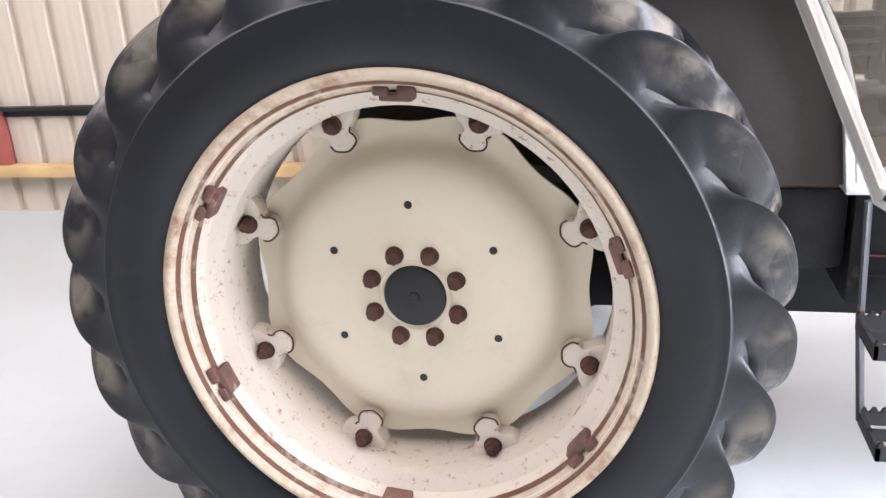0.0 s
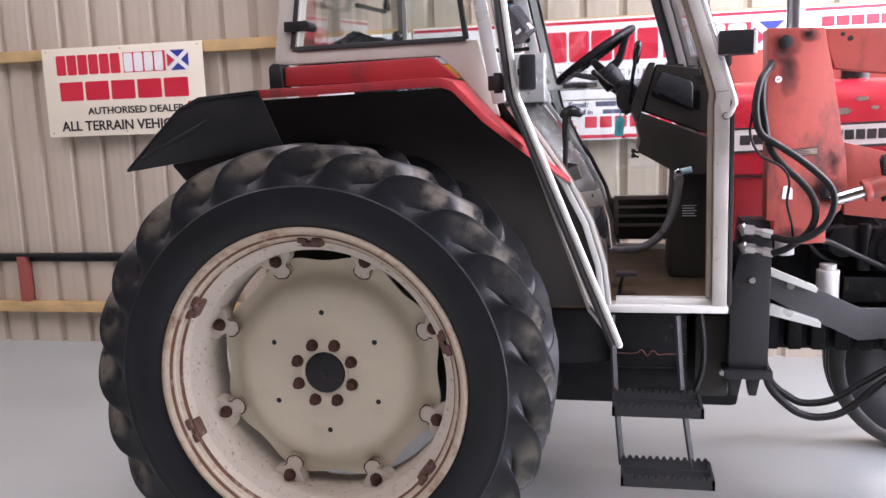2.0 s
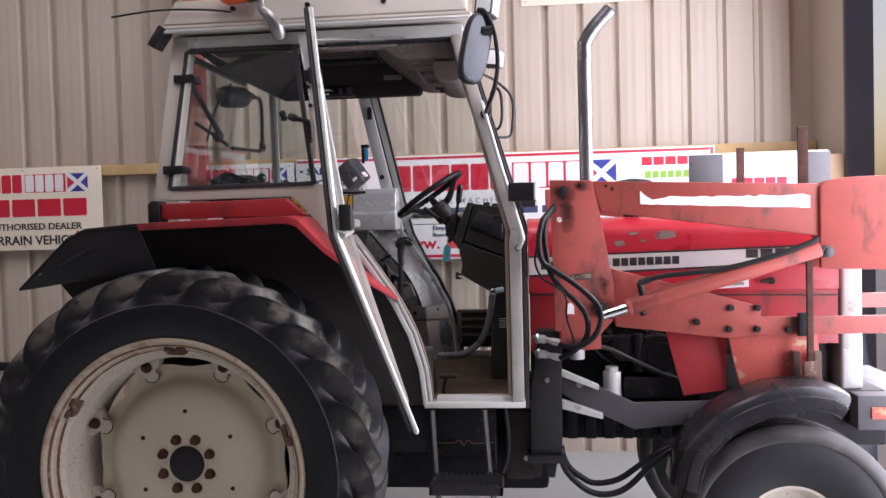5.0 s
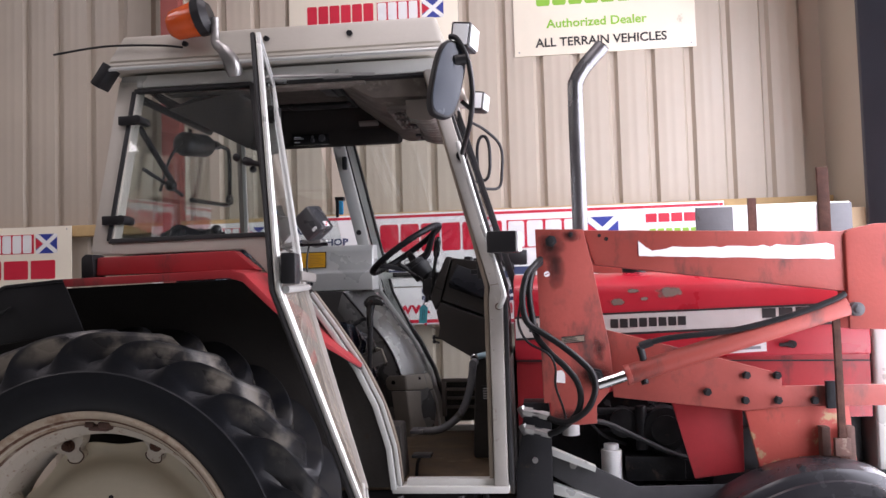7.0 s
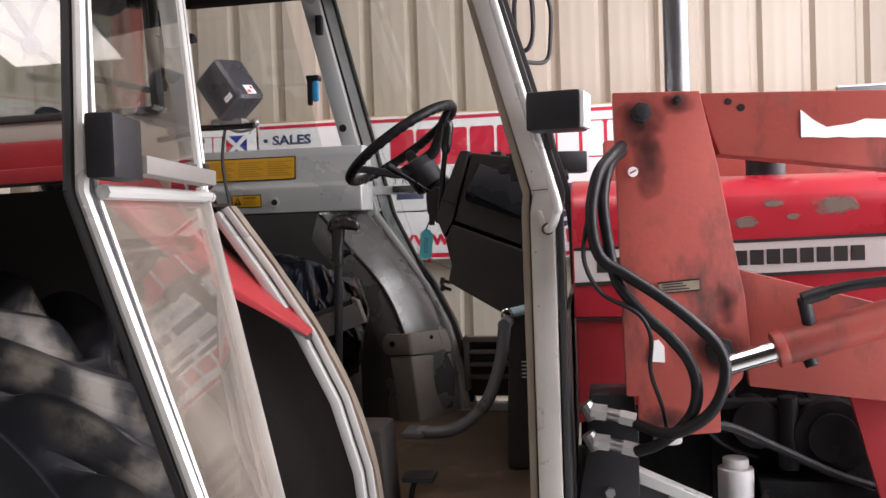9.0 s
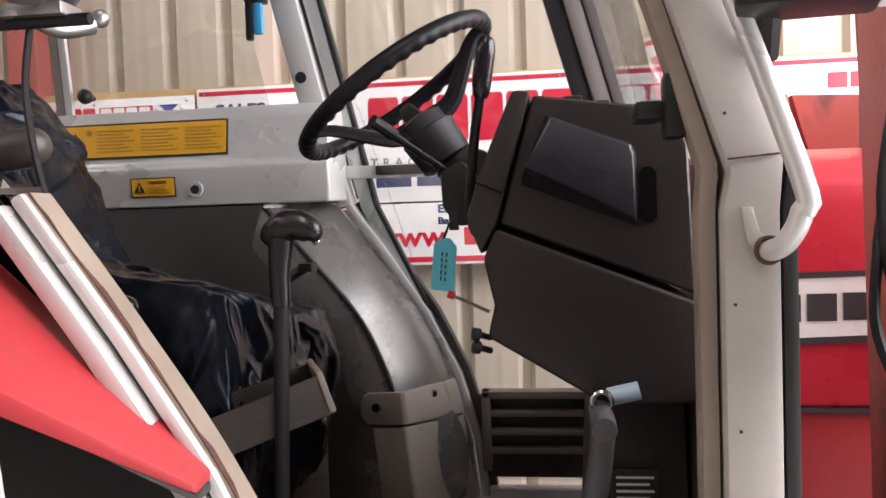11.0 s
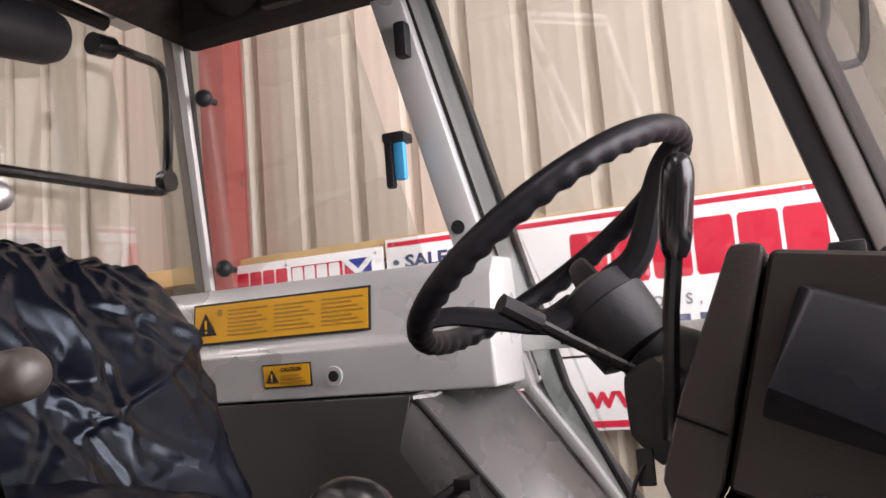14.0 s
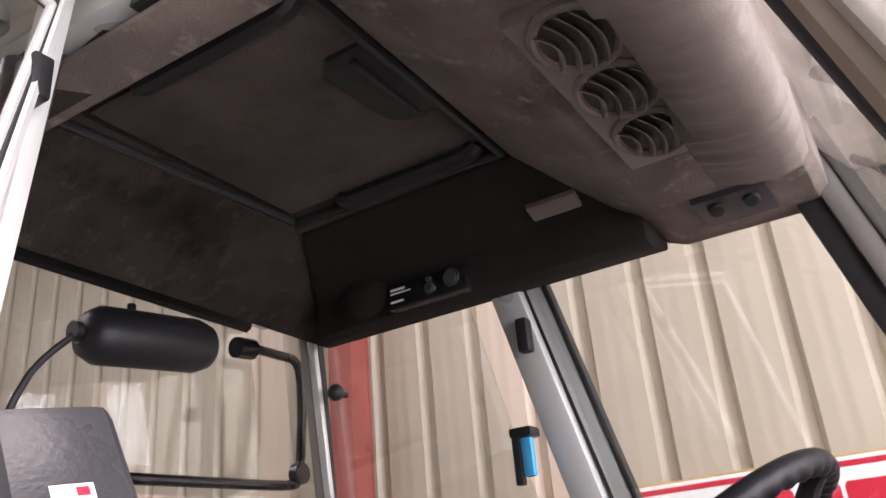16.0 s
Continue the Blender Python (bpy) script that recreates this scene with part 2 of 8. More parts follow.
M["greenprint"] = surf("green_print", (0.25, 0.52, 0.05), 0.45, var=0.06, bump=0.0)
M["board"] = surf("white_sign_board", (0.84, 0.84, 0.83), 0.32, var=0.03, scale=2, bump=0.02, stain=(0.6, 0.58, 0.52), amount=0.03)
M["tape"] = surf("white_torn_decal", (0.86, 0.86, 0.87), 0.5, var=0.04, bump=0.1)
M["timber"] = surf("pale_timber_rail", (0.55, 0.37, 0.17), 0.7, var=0.2, scale=5, fine=60, stain=(0.30, 0.18, 0.08), amount=0.12, stain_scale=9, bump=0.25)
M["column"] = surf("red_oxide_column", (0.34, 0.085, 0.070), 0.6, var=0.15, scale=3, bump=0.1, stain=(0.15, 0.04, 0.035), amount=0.2)
M["clad"] = surf("cream_wall_sheet", (0.50, 0.432, 0.350), 0.45, var=0.06, scale=1.6, fine=30, bump=0.03, stain=(0.40, 0.35, 0.29), amount=0.05, stain_scale=3, edge=0.2)
# the shadow on the jamb is painted in as dark blue-grey
M["jamb"] = surf("shaded_jamb", (0.060, 0.062, 0.080), 0.55, var=0.15, scale=3, bump=0.1, stain=(0.10, 0.06, 0.055), amount=0.2, stain_scale=5)
# for walls out of view: a dark tone that cuts the bounced light
M["unseenwall"] = surf("dark_unseen_wall", (0.22, 0.21, 0.20), 0.8, var=0.12, scale=2, bump=0.2)
M["steerrim"] = surf("black_moulded_rim", (0.010, 0.010, 0.012), 0.42, var=0.15, bump=0.05, fine=200, spec=0.2)
M["roof"] = surf("grey_roof_sheet", (0.30, 0.30, 0.295), 0.55, var=0.08, bump=0.03)
M["tank"] = surf("amber_beacon", (0.75, 0.11, 0.02), 0.2, var=0.08, bump=0.02)
M["lens"] = surf("white_lamp_lens", (0.78, 0.80, 0.80), 0.15, var=0.05, bump=0.1)
M["mirrorback"] = surf("blue_grey_mirror_glass", (0.035, 0.045, 0.06), 0.22, var=0.08, bump=0.0)
M["tag"] = surf("turquoise_card_tag", (0.05, 0.42, 0.50), 0.5, var=0.06, bump=0.05)
M["palesleeve"] = surf("pale_blue_plastic", (0.34, 0.48, 0.54), 0.4, var=0.06, bump=0.02)
M["bluebit"] = surf("bright_blue_plastic", (0.03, 0.30, 0.55), 0.35, var=0.05, bump=0.0)
M["filter"] = surf("white_oil_filter", (0.72, 0.72, 0.70), 0.35, var=0.05, stain=(0.2, 0.18, 0.15), amount=0.06, stain_scale=30)
M["hose"] = surf("black_hose_rubber", (0.0085, 0.0085, 0.0095), 0.46, var=0.2, bump=0.1, spec=0.25)
M["bucket"] = surf("worn_bucket_steel", (0.30, 0.09, 0.06), 0.55, stain=(0.14, 0.10, 0.08), amount=0.5, stain_scale=5, bump=0.2)
M["card"] = surf("brown_cardboard", (0.42, 0.30, 0.18), 0.8, var=0.1, bump=0.1)
M["primer"] = surf("grey_green_primer", (0.30, 0.235, 0.18), 0.6, var=0.25, scale=20, stain=(0.38, 0.07, 0.06), amount=0.42, stain_scale=34, bump=0.1, edge=0.12)
M["rimblock"] = surf("rusty_purple_block", (0.12, 0.062, 0.048), 0.75, var=0.4, scale=25, stain=(0.36, 0.27, 0.21), amount=0.32, stain_scale=22, bump=0.3, edge=0.15)
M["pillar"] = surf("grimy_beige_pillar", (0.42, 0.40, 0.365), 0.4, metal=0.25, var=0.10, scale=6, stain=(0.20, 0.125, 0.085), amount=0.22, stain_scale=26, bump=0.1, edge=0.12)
M["reveal"] = surf("dusty_beige_reveal", (0.23, 0.19, 0.15), 0.6, var=0.15, scale=9, stain=(0.20, 0.15, 0.11), amount=0.25, stain_scale=14, bump=0.12, edge=0.2, spec=0.3)
M["creamboard"] = surf("cream_sign_board", (0.83, 0.765, 0.62), 0.4, var=0.05, scale=2, bump=0.02, stain=(0.62, 0.55, 0.42), amount=0.05)
def fading_mark(name, col, strength, lo, hi, scale, rough):
    """A stain or bare patch with a ragged edge that fades out to the paint below."""
    m = bpy.data.materials.new(name)
    m.use_nodes = True
    n, l = m.node_tree.nodes, m.node_tree.links
    b, out = n["Principled BSDF"], n["Material Output"]
    tc, ln, nz_, ad, mr, tr, mx, mp = (n.new("ShaderNode" + k) for k in ("TexCoord", "VectorMath", "TexNoise", "Math", "MapRange", "BsdfTransparent", "MixShader", "Mapping"))
    mp.inputs["Location"].default_value, mp.inputs["Scale"].default_value = (-1.0, 0.0, -1.0), (2.0, 0.0, 2.0)
    l.new(tc.outputs["Generated"], mp.inputs["Vector"])
    ln.operation, ad.operation = "LENGTH", "ADD"
    l.new(mp.outputs[0], ln.inputs[0])
    nz_.inputs["Scale"].default_value, nz_.inputs["Detail"].default_value = scale, 5.0
    l.new(tc.outputs["Object"], nz_.inputs["Vector"])
    l.new(ln.outputs["Value"], ad.inputs[0]), l.new(nz_.outputs["Fac"], ad.inputs[1])
    mr.inputs["From Min"].default_value, mr.inputs["From Max"].default_value = lo, hi
    mr.inputs["To Min"].default_value, mr.inputs["To Max"].default_value = strength, 0.0
    l.new(ad.outputs[0], mr.inputs["Value"])
    b.inputs["Base Color"].default_value, b.inputs["Roughness"].default_value = (*col, 1), rough
    l.new(mr.outputs[0], mx.inputs[0]), l.new(tr.outputs[0], mx.inputs[1]), l.new(b.outputs[0], mx.inputs[2])
    l.new(mx.outputs[0], out.inputs[0])
    return m


M["oil"] = fading_mark("oil_stain", (0.035, 0.018, 0.016), 0.42, 0.55, 1.45, 38.0, 0.55)
M["chip"] = fading_mark("bare_paint_patch", (0.20, 0.165, 0.135), 0.88, 0.98, 1.20, 46.0, 0.6)
M["glass"] = glass("clear_glass")
M["smoke"] = glass("door_glass", (0.86, 0.88, 0.86))


def dusty_glass():
    """Door glass under a film of pale dust, thicker in drifts."""
    m = glass("dusty_door_glass", (0.80, 0.79, 0.76))
    n, l = m.node_tree.nodes, m.node_tree.links
    out = n["Material Output"]
    clear = out.inputs[0].links[0].from_socket
    d, x, t, r, tc = (n.new("ShaderNode" + k) for k in ("BsdfDiffuse", "MixShader", "TexNoise", "MapRange", "TexCoord"))
    d.inputs[0].default_value = (0.40, 0.35, 0.29, 1)
    t.inputs["Scale"].default_value, t.inputs["Detail"].default_value = 5.0, 6.0
    r.inputs["From Min"].default_value, r.inputs["From Max"].default_value = 0.3, 0.75
    r.inputs["To Min"].default_value, r.inputs["To Max"].default_value = 0.16, 0.38
    l.new(tc.outputs["Object"], t.inputs["Vector"]), l.new(t.outputs["Fac"], r.inputs["Value"]), l.new(r.outputs[0], x.inputs[0])
    l.new(clear, x.inputs[1]), l.new(d.outputs[0], x.inputs[2]), l.new(x.outputs[0], out.inputs[0])
    return m


M["dustglass"] = dusty_glass()


def floor_material():
    m = surf("polished_concrete", (0.44, 0.47, 0.46), 0.36, var=0.10, scale=0.9, fine=40, bump=0.06, stain=(0.32, 0.31, 0.285), amount=0.22, stain_scale=1.6, edge=0.35, rough_var=0.10)
    return m


M["floor"] = floor_material()


# ---- mesh helpers ----
def box(bm, x0, x1, y0, y1, z0, z1, m=None):
    c = Matrix.Translation(((x0 + x1) / 2, (y0 + y1) / 2, (z0 + z1) / 2)) @ Matrix.Diagonal((abs(x1 - x0), abs(y1 - y0), abs(z1 - z0), 1))
    return bmesh.ops.create_cube(bm, size=1, matrix=(m @ c) if m else c)["verts"]


def prism(bm, pts, a, b, axis="y"):
    """A polygon extruded from a to b; its points are (x, z) for axis y, (x, y) for z, (y, z) for x."""
    def put(p, d):
        return {"y": (p[0], d, p[1]), "z": (p[0], p[1], d), "x": (d, p[0], p[1])}[axis]
    lo = [bm.verts.new(put(p, a)) for p in pts]
    hi = [bm.verts.new(put(p, b)) for p in pts]
    bm.faces.new(lo), bm.faces.new(hi[::-1])
    for i in range(len(pts)):
        j = (i + 1) % len(pts)
        bm.faces.new((lo[j], lo[i], hi[i], hi[j]))
    return lo + hi


def tube(bm, pts, r, n=10, closed=False, flat=1.0):
    """A round bar along pts; r is one radius or one for each point."""
    pts = [Vector(p) for p in pts]
    k = len(pts)
    rs = r if isinstance(r, (list, tuple)) else [r] * k
    rings, up = [], None
    for i, p in enumerate(pts):
        a = pts[i - 1] if (i or closed) else p
        b = pts[(i + 1) % k] if (i < k - 1 or closed) else p
        t = (b - a).normalized()
        if up is None:
            up = t.orthogonal().normalized()
        up = (up - t * up.dot(t)).normalized()
        side = t.cross(up)
        rings.append([bm.verts.new(p + rs[i] * (math.cos(q) * up + flat * math.sin(q) * side)) for q in (2 * math.pi * j / n for j in range(n))])
    for i in range(k if closed else k - 1):
        a, b = rings[i], rings[(i + 1) % k]
        for j in range(n):
            bm.faces.new((a[j], a[(j + 1) % n], b[(j + 1) % n], b[j]))
    if not closed:
        bm.faces.new(rings[0][::-1]), bm.faces.new(rings[-1])


def cyl(bm, p0, p1, r, r1=None, n=16):
    tube(bm, [p0, p1], [r, r if r1 is None else r1], n)


def curve(pts, n=6):
    """Points along a smooth line through pts."""
    pts = [Vector(p) for p in pts]
    out = []
    for i in range(len(pts) - 1):
        p0, p1, p2, p3 = pts[max(i - 1, 0)], pts[i], pts[i + 1], pts[min(i + 2, len(pts) - 1)]
        for k in range(n):
            t = k / n
            out.append(0.5 * (2 * p1 + (p2 - p0) * t + (2 * p0 - 5 * p1 + 4 * p2 - p3) * t * t + (3 * p1 - p0 - 3 * p2 + p3) * t ** 3))
    return out + [pts[-1]]


def lathe(bm, prof, centre, n=64, closed=False):
    """(radius, y) turned about the line along y through centre (x, z)."""
    rings = []
    for r, y in prof:
        if r < 1e-6:
            rings.append([bm.verts.new((centre[0], y, centre[1]))])
        else:
            rings.append([bm.verts.new((centre[0] + r * math.cos(2 * math.pi * j / n), y, centre[1] + r * math.sin(2 * math.pi * j / n))) for j in range(n)])
    k = len(rings)
    for i in range(k if closed else k - 1):
        a, b = rings[i], rings[(i + 1) % k]
        for j in range(n):
            p, q = j, (j + 1) % n
            loop = [a[p % len(a)], a[q % len(a)], b[q % len(b)], b[p % len(b)]]
            loop = [v for i2, v in enumerate(loop) if v not in loop[:i2]]
            if len(loop) > 2:
                bm.faces.new(loop)


def strip(bm, a, b, th):
    """A plate between two lines of points, th thick (a vector)."""
    th = Vector(th)
    A, B = [bm.verts.new(p) for p in a], [bm.verts.new(p) for p in b]
    C, D = [bm.verts.new(Vector(p) + th) for p in a], [bm.verts.new(Vector(p) + th) for p in b]
    for i in range(len(a) - 1):
        for u, v in ((A, B), (D, C), (C, A), (B, D)):
            bm.faces.new((u[i], u[i + 1], v[i + 1], v[i]))
    for i in (0, -1):
        bm.faces.new((A[i], B[i], D[i], C[i]))


def finish(bm, name, material, bevel=0.0, seg=2, smooth=35):
    bmesh.ops.recalc_face_normals(bm, faces=bm.faces)
    if bevel:
        es = [e for e in bm.edges if len(e.link_faces) == 2 and e.calc_face_angle(0) > radians(30)]
        bmesh.ops.bevel(bm, geom=es, offset=bevel, segments=seg, profile=0.6, affect="EDGES", clamp_overlap=True)
    me = bpy.data.meshes.new(name)
    bm.to_mesh(me)
    bm.free()
    me.materials.append(material)
    for p in me.polygons:
        p.use_smooth = True
    me.set_sharp_from_angle(angle=radians(smooth))
    return me


def part(name, bm, material, parent, label="", bevel=0.0, seg=2, smooth=35):
    ob = new(name, finish(bm, name, material, bevel, seg, smooth))
    if parent:
        ob.parent = parent
        ob.matrix_parent_inverse = base_of(parent).inverted()
    if label:
        ob["label"] = label
    return ob


BASES = {}


def base_of(ob):
    return BASES.get(ob.name, Matrix.Identity(4))


def thing(name, at, label, category, group="", kind=""):
    ob = new(name)
    ob.empty_display_size = 0.1
    ob.location = at
    BASES[ob.name] = Matrix.Translation(at)
    return tagged(ob, label, category, group, kind)


def solid(name, bm, material, label, category="", kind="", bevel=0.0, group=""):
    return tagged(part(name, bm, material, None, "", bevel), label, category, group, kind)


def words(name, text, size, at, material, parent, face=(90, 0, 0), depth=0.0015, stretch=1.0, align="LEFT", space=1.0, label="", bold=0.018):
    c = bpy.data.curves.new(name, "FONT")
    c.body, c.size, c.extrude, c.align_x, c.space_character = text, size, depth, align, space
    c.resolution_u, c.offset = 3, bold * size
    tmp = new("tmp", c)
    me = bpy.data.meshes.new_from_object(tmp)
    bpy.data.objects.remove(tmp)
    # one object for each word: letters are gathered by the gaps between them
    bm = bmesh.new()
    bm.from_mesh(me)
    bpy.data.meshes.remove(me)
    left, letters = set(bm.verts), []
    while left:
        todo, isle = [left.pop()], []
        while todo:
            v = todo.pop()
            isle.append(v)
            for e in v.link_edges:
                o = e.other_vert(v)
                if o in left:
                    left.remove(o)
                    todo.append(o)
        letters.append((min(v.co.x for v in isle), max(v.co.x for v in isle), isle))
    letters.sort(key=lambda k: k[0])
    groups, end = [], None
    for x0, x1, isle in letters:
        if end is None or x0 - end > 0.17 * size * space ** 2:
            groups.append([])
            end = x1
        groups[-1] += isle
        end = max(end, x1)
    place = pose(*at, *face) @ Matrix.Diagonal((stretch, 1, 1, 1))
    for k, isle in enumerate(groups):
        index = {v: i for i, v in enumerate(isle)}
        faces = {f for v in isle for f in v.link_faces}
        part_me = bpy.data.meshes.new(name)
        part_me.from_pydata([place @ v.co for v in isle], [], sorted([index[v] for v in f.verts] for f in faces))
        part_me.materials.append(material)
        ob = new(name, part_me)
        if parent:
            ob.parent = parent
            ob.matrix_parent_inverse = base_of(parent).inverted()
        if label:
            ob["label"] = label
    bm.free()


# ---- the shed ----
bm = bmesh.new()
box(bm, -9, 3.05, -9, 4.5, -0.15, 0.0)
tagged(part("floor", bm, M["floor"], None), "pale polished concrete shed floor with faint scuffs", "floor", kind="structure")
bm = bmesh.new()
box(bm, 3.05, 400, -300, 300, -0.2, -0.03)
tagged(part("ground", bm, surf("yard_concrete", (0.34, 0.33, 0.31), 0.8, var=0.12, scale=0.5, stain=(0.2, 0.2, 0.19), amount=0.2, stain_scale=0.8), None), "grey concrete yard outside the doorway", "ground", kind="structure")

PITCH, WALL_Y = 0.226, 4.25


def sheet_profile(x0, n):
    """Inner face of a box-profile sheet: flat pans with two faint swages, ribs pressed outwards."""
    out = []
    for k in range(n):
        a = x0 + k * PITCH
        for dx, d in ((-0.034, 0.0), (-0.016, 0.032), (0.012, 0.032), (0.030, 0.0), (0.070, 0.0), (0.080, -0.0016), (0.090, 0.0), (0.122, 0.0), (0.132, -0.0016), (0.142, 0.0)):
            out.append((a + dx, d))
    out.append((x0 + n * PITCH - 0.034, 0.0))
    return out


def cladding(name, parent, prof, z0, z1, place, material):
    bm = bmesh.new()
    lo = [bm.verts.new(place(p[0], p[1], z0)) for p in prof]
    hi = [bm.verts.new(place(p[0], p[1], z1)) for p in prof]
    lo2 = [bm.verts.new(place(p[0], p[1] + 0.004, z0)) for p in prof]
    hi2 = [bm.verts.new(place(p[0], p[1] + 0.004, z1)) for p in prof]
    for i in range(len(prof) - 1):
        bm.faces.new((lo[i], lo[i + 1], hi[i + 1], hi[i]))
        bm.faces.new((lo2[i + 1], lo2[i], hi2[i], hi2[i + 1]))
        bm.faces.new((hi[i], hi[i + 1], hi2[i + 1], hi2[i]))
        bm.faces.new((lo[i + 1], lo[i], lo2[i], lo2[i + 1]))
    for i in (0, -1):
        bm.faces.new((lo[i], hi[i], hi2[i], lo2[i]))
    return part(name, bm, material, parent, smooth=20)


bm = bmesh.new()
box(bm, -9, 3.05, WALL_Y + 0.05, WALL_Y + 0.12, -0.1, 5.2)
wall_north = tagged(part("wall_north", bm, M["clad"], None), "cream box-profile steel wall behind the tractor", "wall", kind="structure")
RIDGE0 = 0.232
first = RIDGE0 - 39 * PITCH
sheets = [(first + 5 * k * PITCH, 5) for k in range(10)] + [(first + 50 * PITCH, 1)]
for k, (sx, n) in enumerate(sheets):
    dz = 0.0012 * (k % 2)
    cladding("wall_sheet", wall_north, sheet_profile(sx, n), 0.0, 5.0, lambda x, d, z, dz=dz: (x, WALL_Y + d - dz, z), M["clad"])

# the side wall with the open doorway at the tractor's nose
bm = bmesh.new()
box(bm, 3.05, 3.13, 3.62, WALL_Y + 0.12, -0.1, 5.2)
box(bm, 3.05, 3.13, 0.55, 3.62, 3.45, 5.2)
# unseen length of wall, added to keep doorway light off the near side
box(bm, 3.05, 3.13, -9, 0.55, -0.1, 5.2)
wall_east = tagged(part("wall_east", bm, M["clad"], None), "side wall with a wide open doorway", "wall", kind="structure")
bm = bmesh.new()
box(bm, 3.01, 3.16, 3.580, 3.62, 0.0, 3.45)
tagged(part("door_frame", bm, M["jamb"], None, bevel=0.006), "steel jamb of the doorway, shade put into its colour", "door frame", kind="structure")
# south and west walls are out of view, kept dark to limit fill light
bm = bmesh.new()
box(bm, -9, 3.13, -9.1, -9.0, -0.1, 5.2)
wall_south = tagged(part("wall_south", bm, M["unseenwall"], None), "unseen dark wall that cuts bounced light", "wall", kind="structure")
bm = bmesh.new()
box(bm, -9.1, -9.0, -9, 4.4, -0.1, 5.2)
wall_west = tagged(part("wall_west", bm, M["unseenwall"], None), "unseen dark end wall that cuts bounced light", "wall", kind="structure")

# roof sheets with the rooflight openings left open
bm = bmesh.new()
xs = sorted({-9.1, 3.13} | {lx + s * 0.5 for lx, _ in ROOFLIGHTS for s in (-1, 1)})
ys = sorted({-9.1, 4.4} | {ly + s * 2.25 for _, ly in ROOFLIGHTS for s in (-1, 1)})
for xa, xb in zip(xs, xs[1:]):
    for ya, yb in zip(ys, ys[1:]):
        cx, cy = (xa + xb) / 2, (ya + yb) / 2
        if not any(abs(cx - lx) < 0.5 and abs(cy - ly) < 2.25 for lx, ly in ROOFLIGHTS):
            box(bm, xa, xb, ya, yb, 4.78, 4.9)
tagged(part("ceiling", bm, M["roof"], None), "grey steel roof sheets with rooflights", "ceiling", kind="structure")

# rails on the wall
bm = bmesh.new()
box(bm, -9, -1.02, 4.165, 4.245, 0.232, 0.298)
tagged(part("timber_rail", bm, M["timber"], None, bevel=0.004), "pale timber rail along the foot of the wall", "rail", kind="structure")
bm = bmesh.new()
box(bm, -9, 3.04, 4.17, 4.245, 1.925, 1.995)
tagged(part("timber_rail", bm, M["timber"], None, bevel=0.004), "pale timber rail behind the signs", "rail", kind="structure")
bm = bmesh.new()
box(bm, -9, -1.02, 4.195, 4.245, 0.615, 0.635)
box(bm, -9, -1.02, 4.235, 4.245, 0.575, 0.615)
tagged(part("steel_rail", bm, M["darksteel"], None), "thin dark steel angle along the wall", "rail", kind="structure")
bm = bmesh.new()
box(bm, -3.20, -3.13, 4.19, 4.245, 0.299, 0.614)
tagged(part("stub_post", bm, M["column"], None, bevel=0.003), "short red-brown post between the rails", "post", kind="structure")
bm = bmesh.new()
prism(bm, [(-1.0, 4.05), (-0.885, 4.05), (-0.885, 4.062), (-0.937, 4.062), (-0.937, 4.22), (-0.930, 4.22), (-0.930, 4.232), (-1.0, 4.232), (-1.0, 4.22), (-0.948, 4.22), (-0.948, 4.062), (-1.0, 4.062)], 0.0, 4.78, "z")
tagged(part("column", bm, M["column"], None, bevel=0.002), "red oxide steel column against the wall", "column", kind="structure")


# ---- signs ----
def board(x0, x1, z0, z1, label, y=4.155, th=0.008, border=False, face="board"):
    s = thing("wall_sign", ((x0 + x1) / 2, y, z0), label, "sign", "signs on the shed wall")
    bm = bmesh.new()
    box(bm, x0, x1, y - th, y, z0, z1)
    part("panel", bm, M[face], s, "white painted board" if face == "board" else "cream painted board", bevel=0.0015)
    for sx in (x0 + 0.03, (x0 + x1) / 2, x1 - 0.03):
        for sz in (z0 + 0.025, z1 - 0.02):
            bm = bmesh.new()
            cyl(bm, (sx, y - th, sz), (sx, y - th - 0.002, sz), 0.005, n=8)
            part("screw", bm, M["steel"], s)
    if border:
        t = 0.016
        bm = bmesh.new()
        f = y - th
        box(bm, x0 + 0.008, x1 - 0.008, f - 0.0012, f + 0.002, z1 - 0.012 - t, z1 - 0.012)
        box(bm, x1 - 0.010 - t, x1 - 0.010, f - 0.0010, f + 0.002, z0 + 0.01, z1 - 0.03)
        part("border", bm, M["redprint"], s, "red border line")
    return s, y - th


def blocks(name, s, f, x0, x1, z0, z1, n, material, gap=0.16, lean=0.0, label=""):
    """Plain upright shapes in the size and colour of a painted trade name."""
    w = (x1 - x0) / n
    for k in range(n):
        bm = bmesh.new()
        a, b = x0 + k * w, x0 + (k + 1 - gap) * w
        sl = lean * (z1 - z0)
        h = (z1 - z0)
        c = 0.07 * h
        prism(bm, [(a + c * 0.6, z0), (b - c * 0.6, z0), (b, z0 + c), (b + sl, z1 - c), (b + sl - c * 0.6, z1), (a + sl + c * 0.6, z1), (a + sl, z1 - c), (a, z0 + c)], f - 0.0014, f + 0.002)
        part(name, bm, material, s, label)


def bars(name, s, f, x0, x1, z, h, pieces, material, seed=1, label=""):
    rnd = random.Random(seed)
    ws = [rnd.uniform(0.6, 1.4) for _ in range(pieces)]
    tot, x = sum(ws), x0
    for w in ws:
        d = (x1 - x0) * w / tot
        bm = bmesh.new()
        box(bm, x, x + d * 0.86, f - 0.0012, f + 0.002, z, z + h)
        x += d
        part(name, bm, material, s, label)


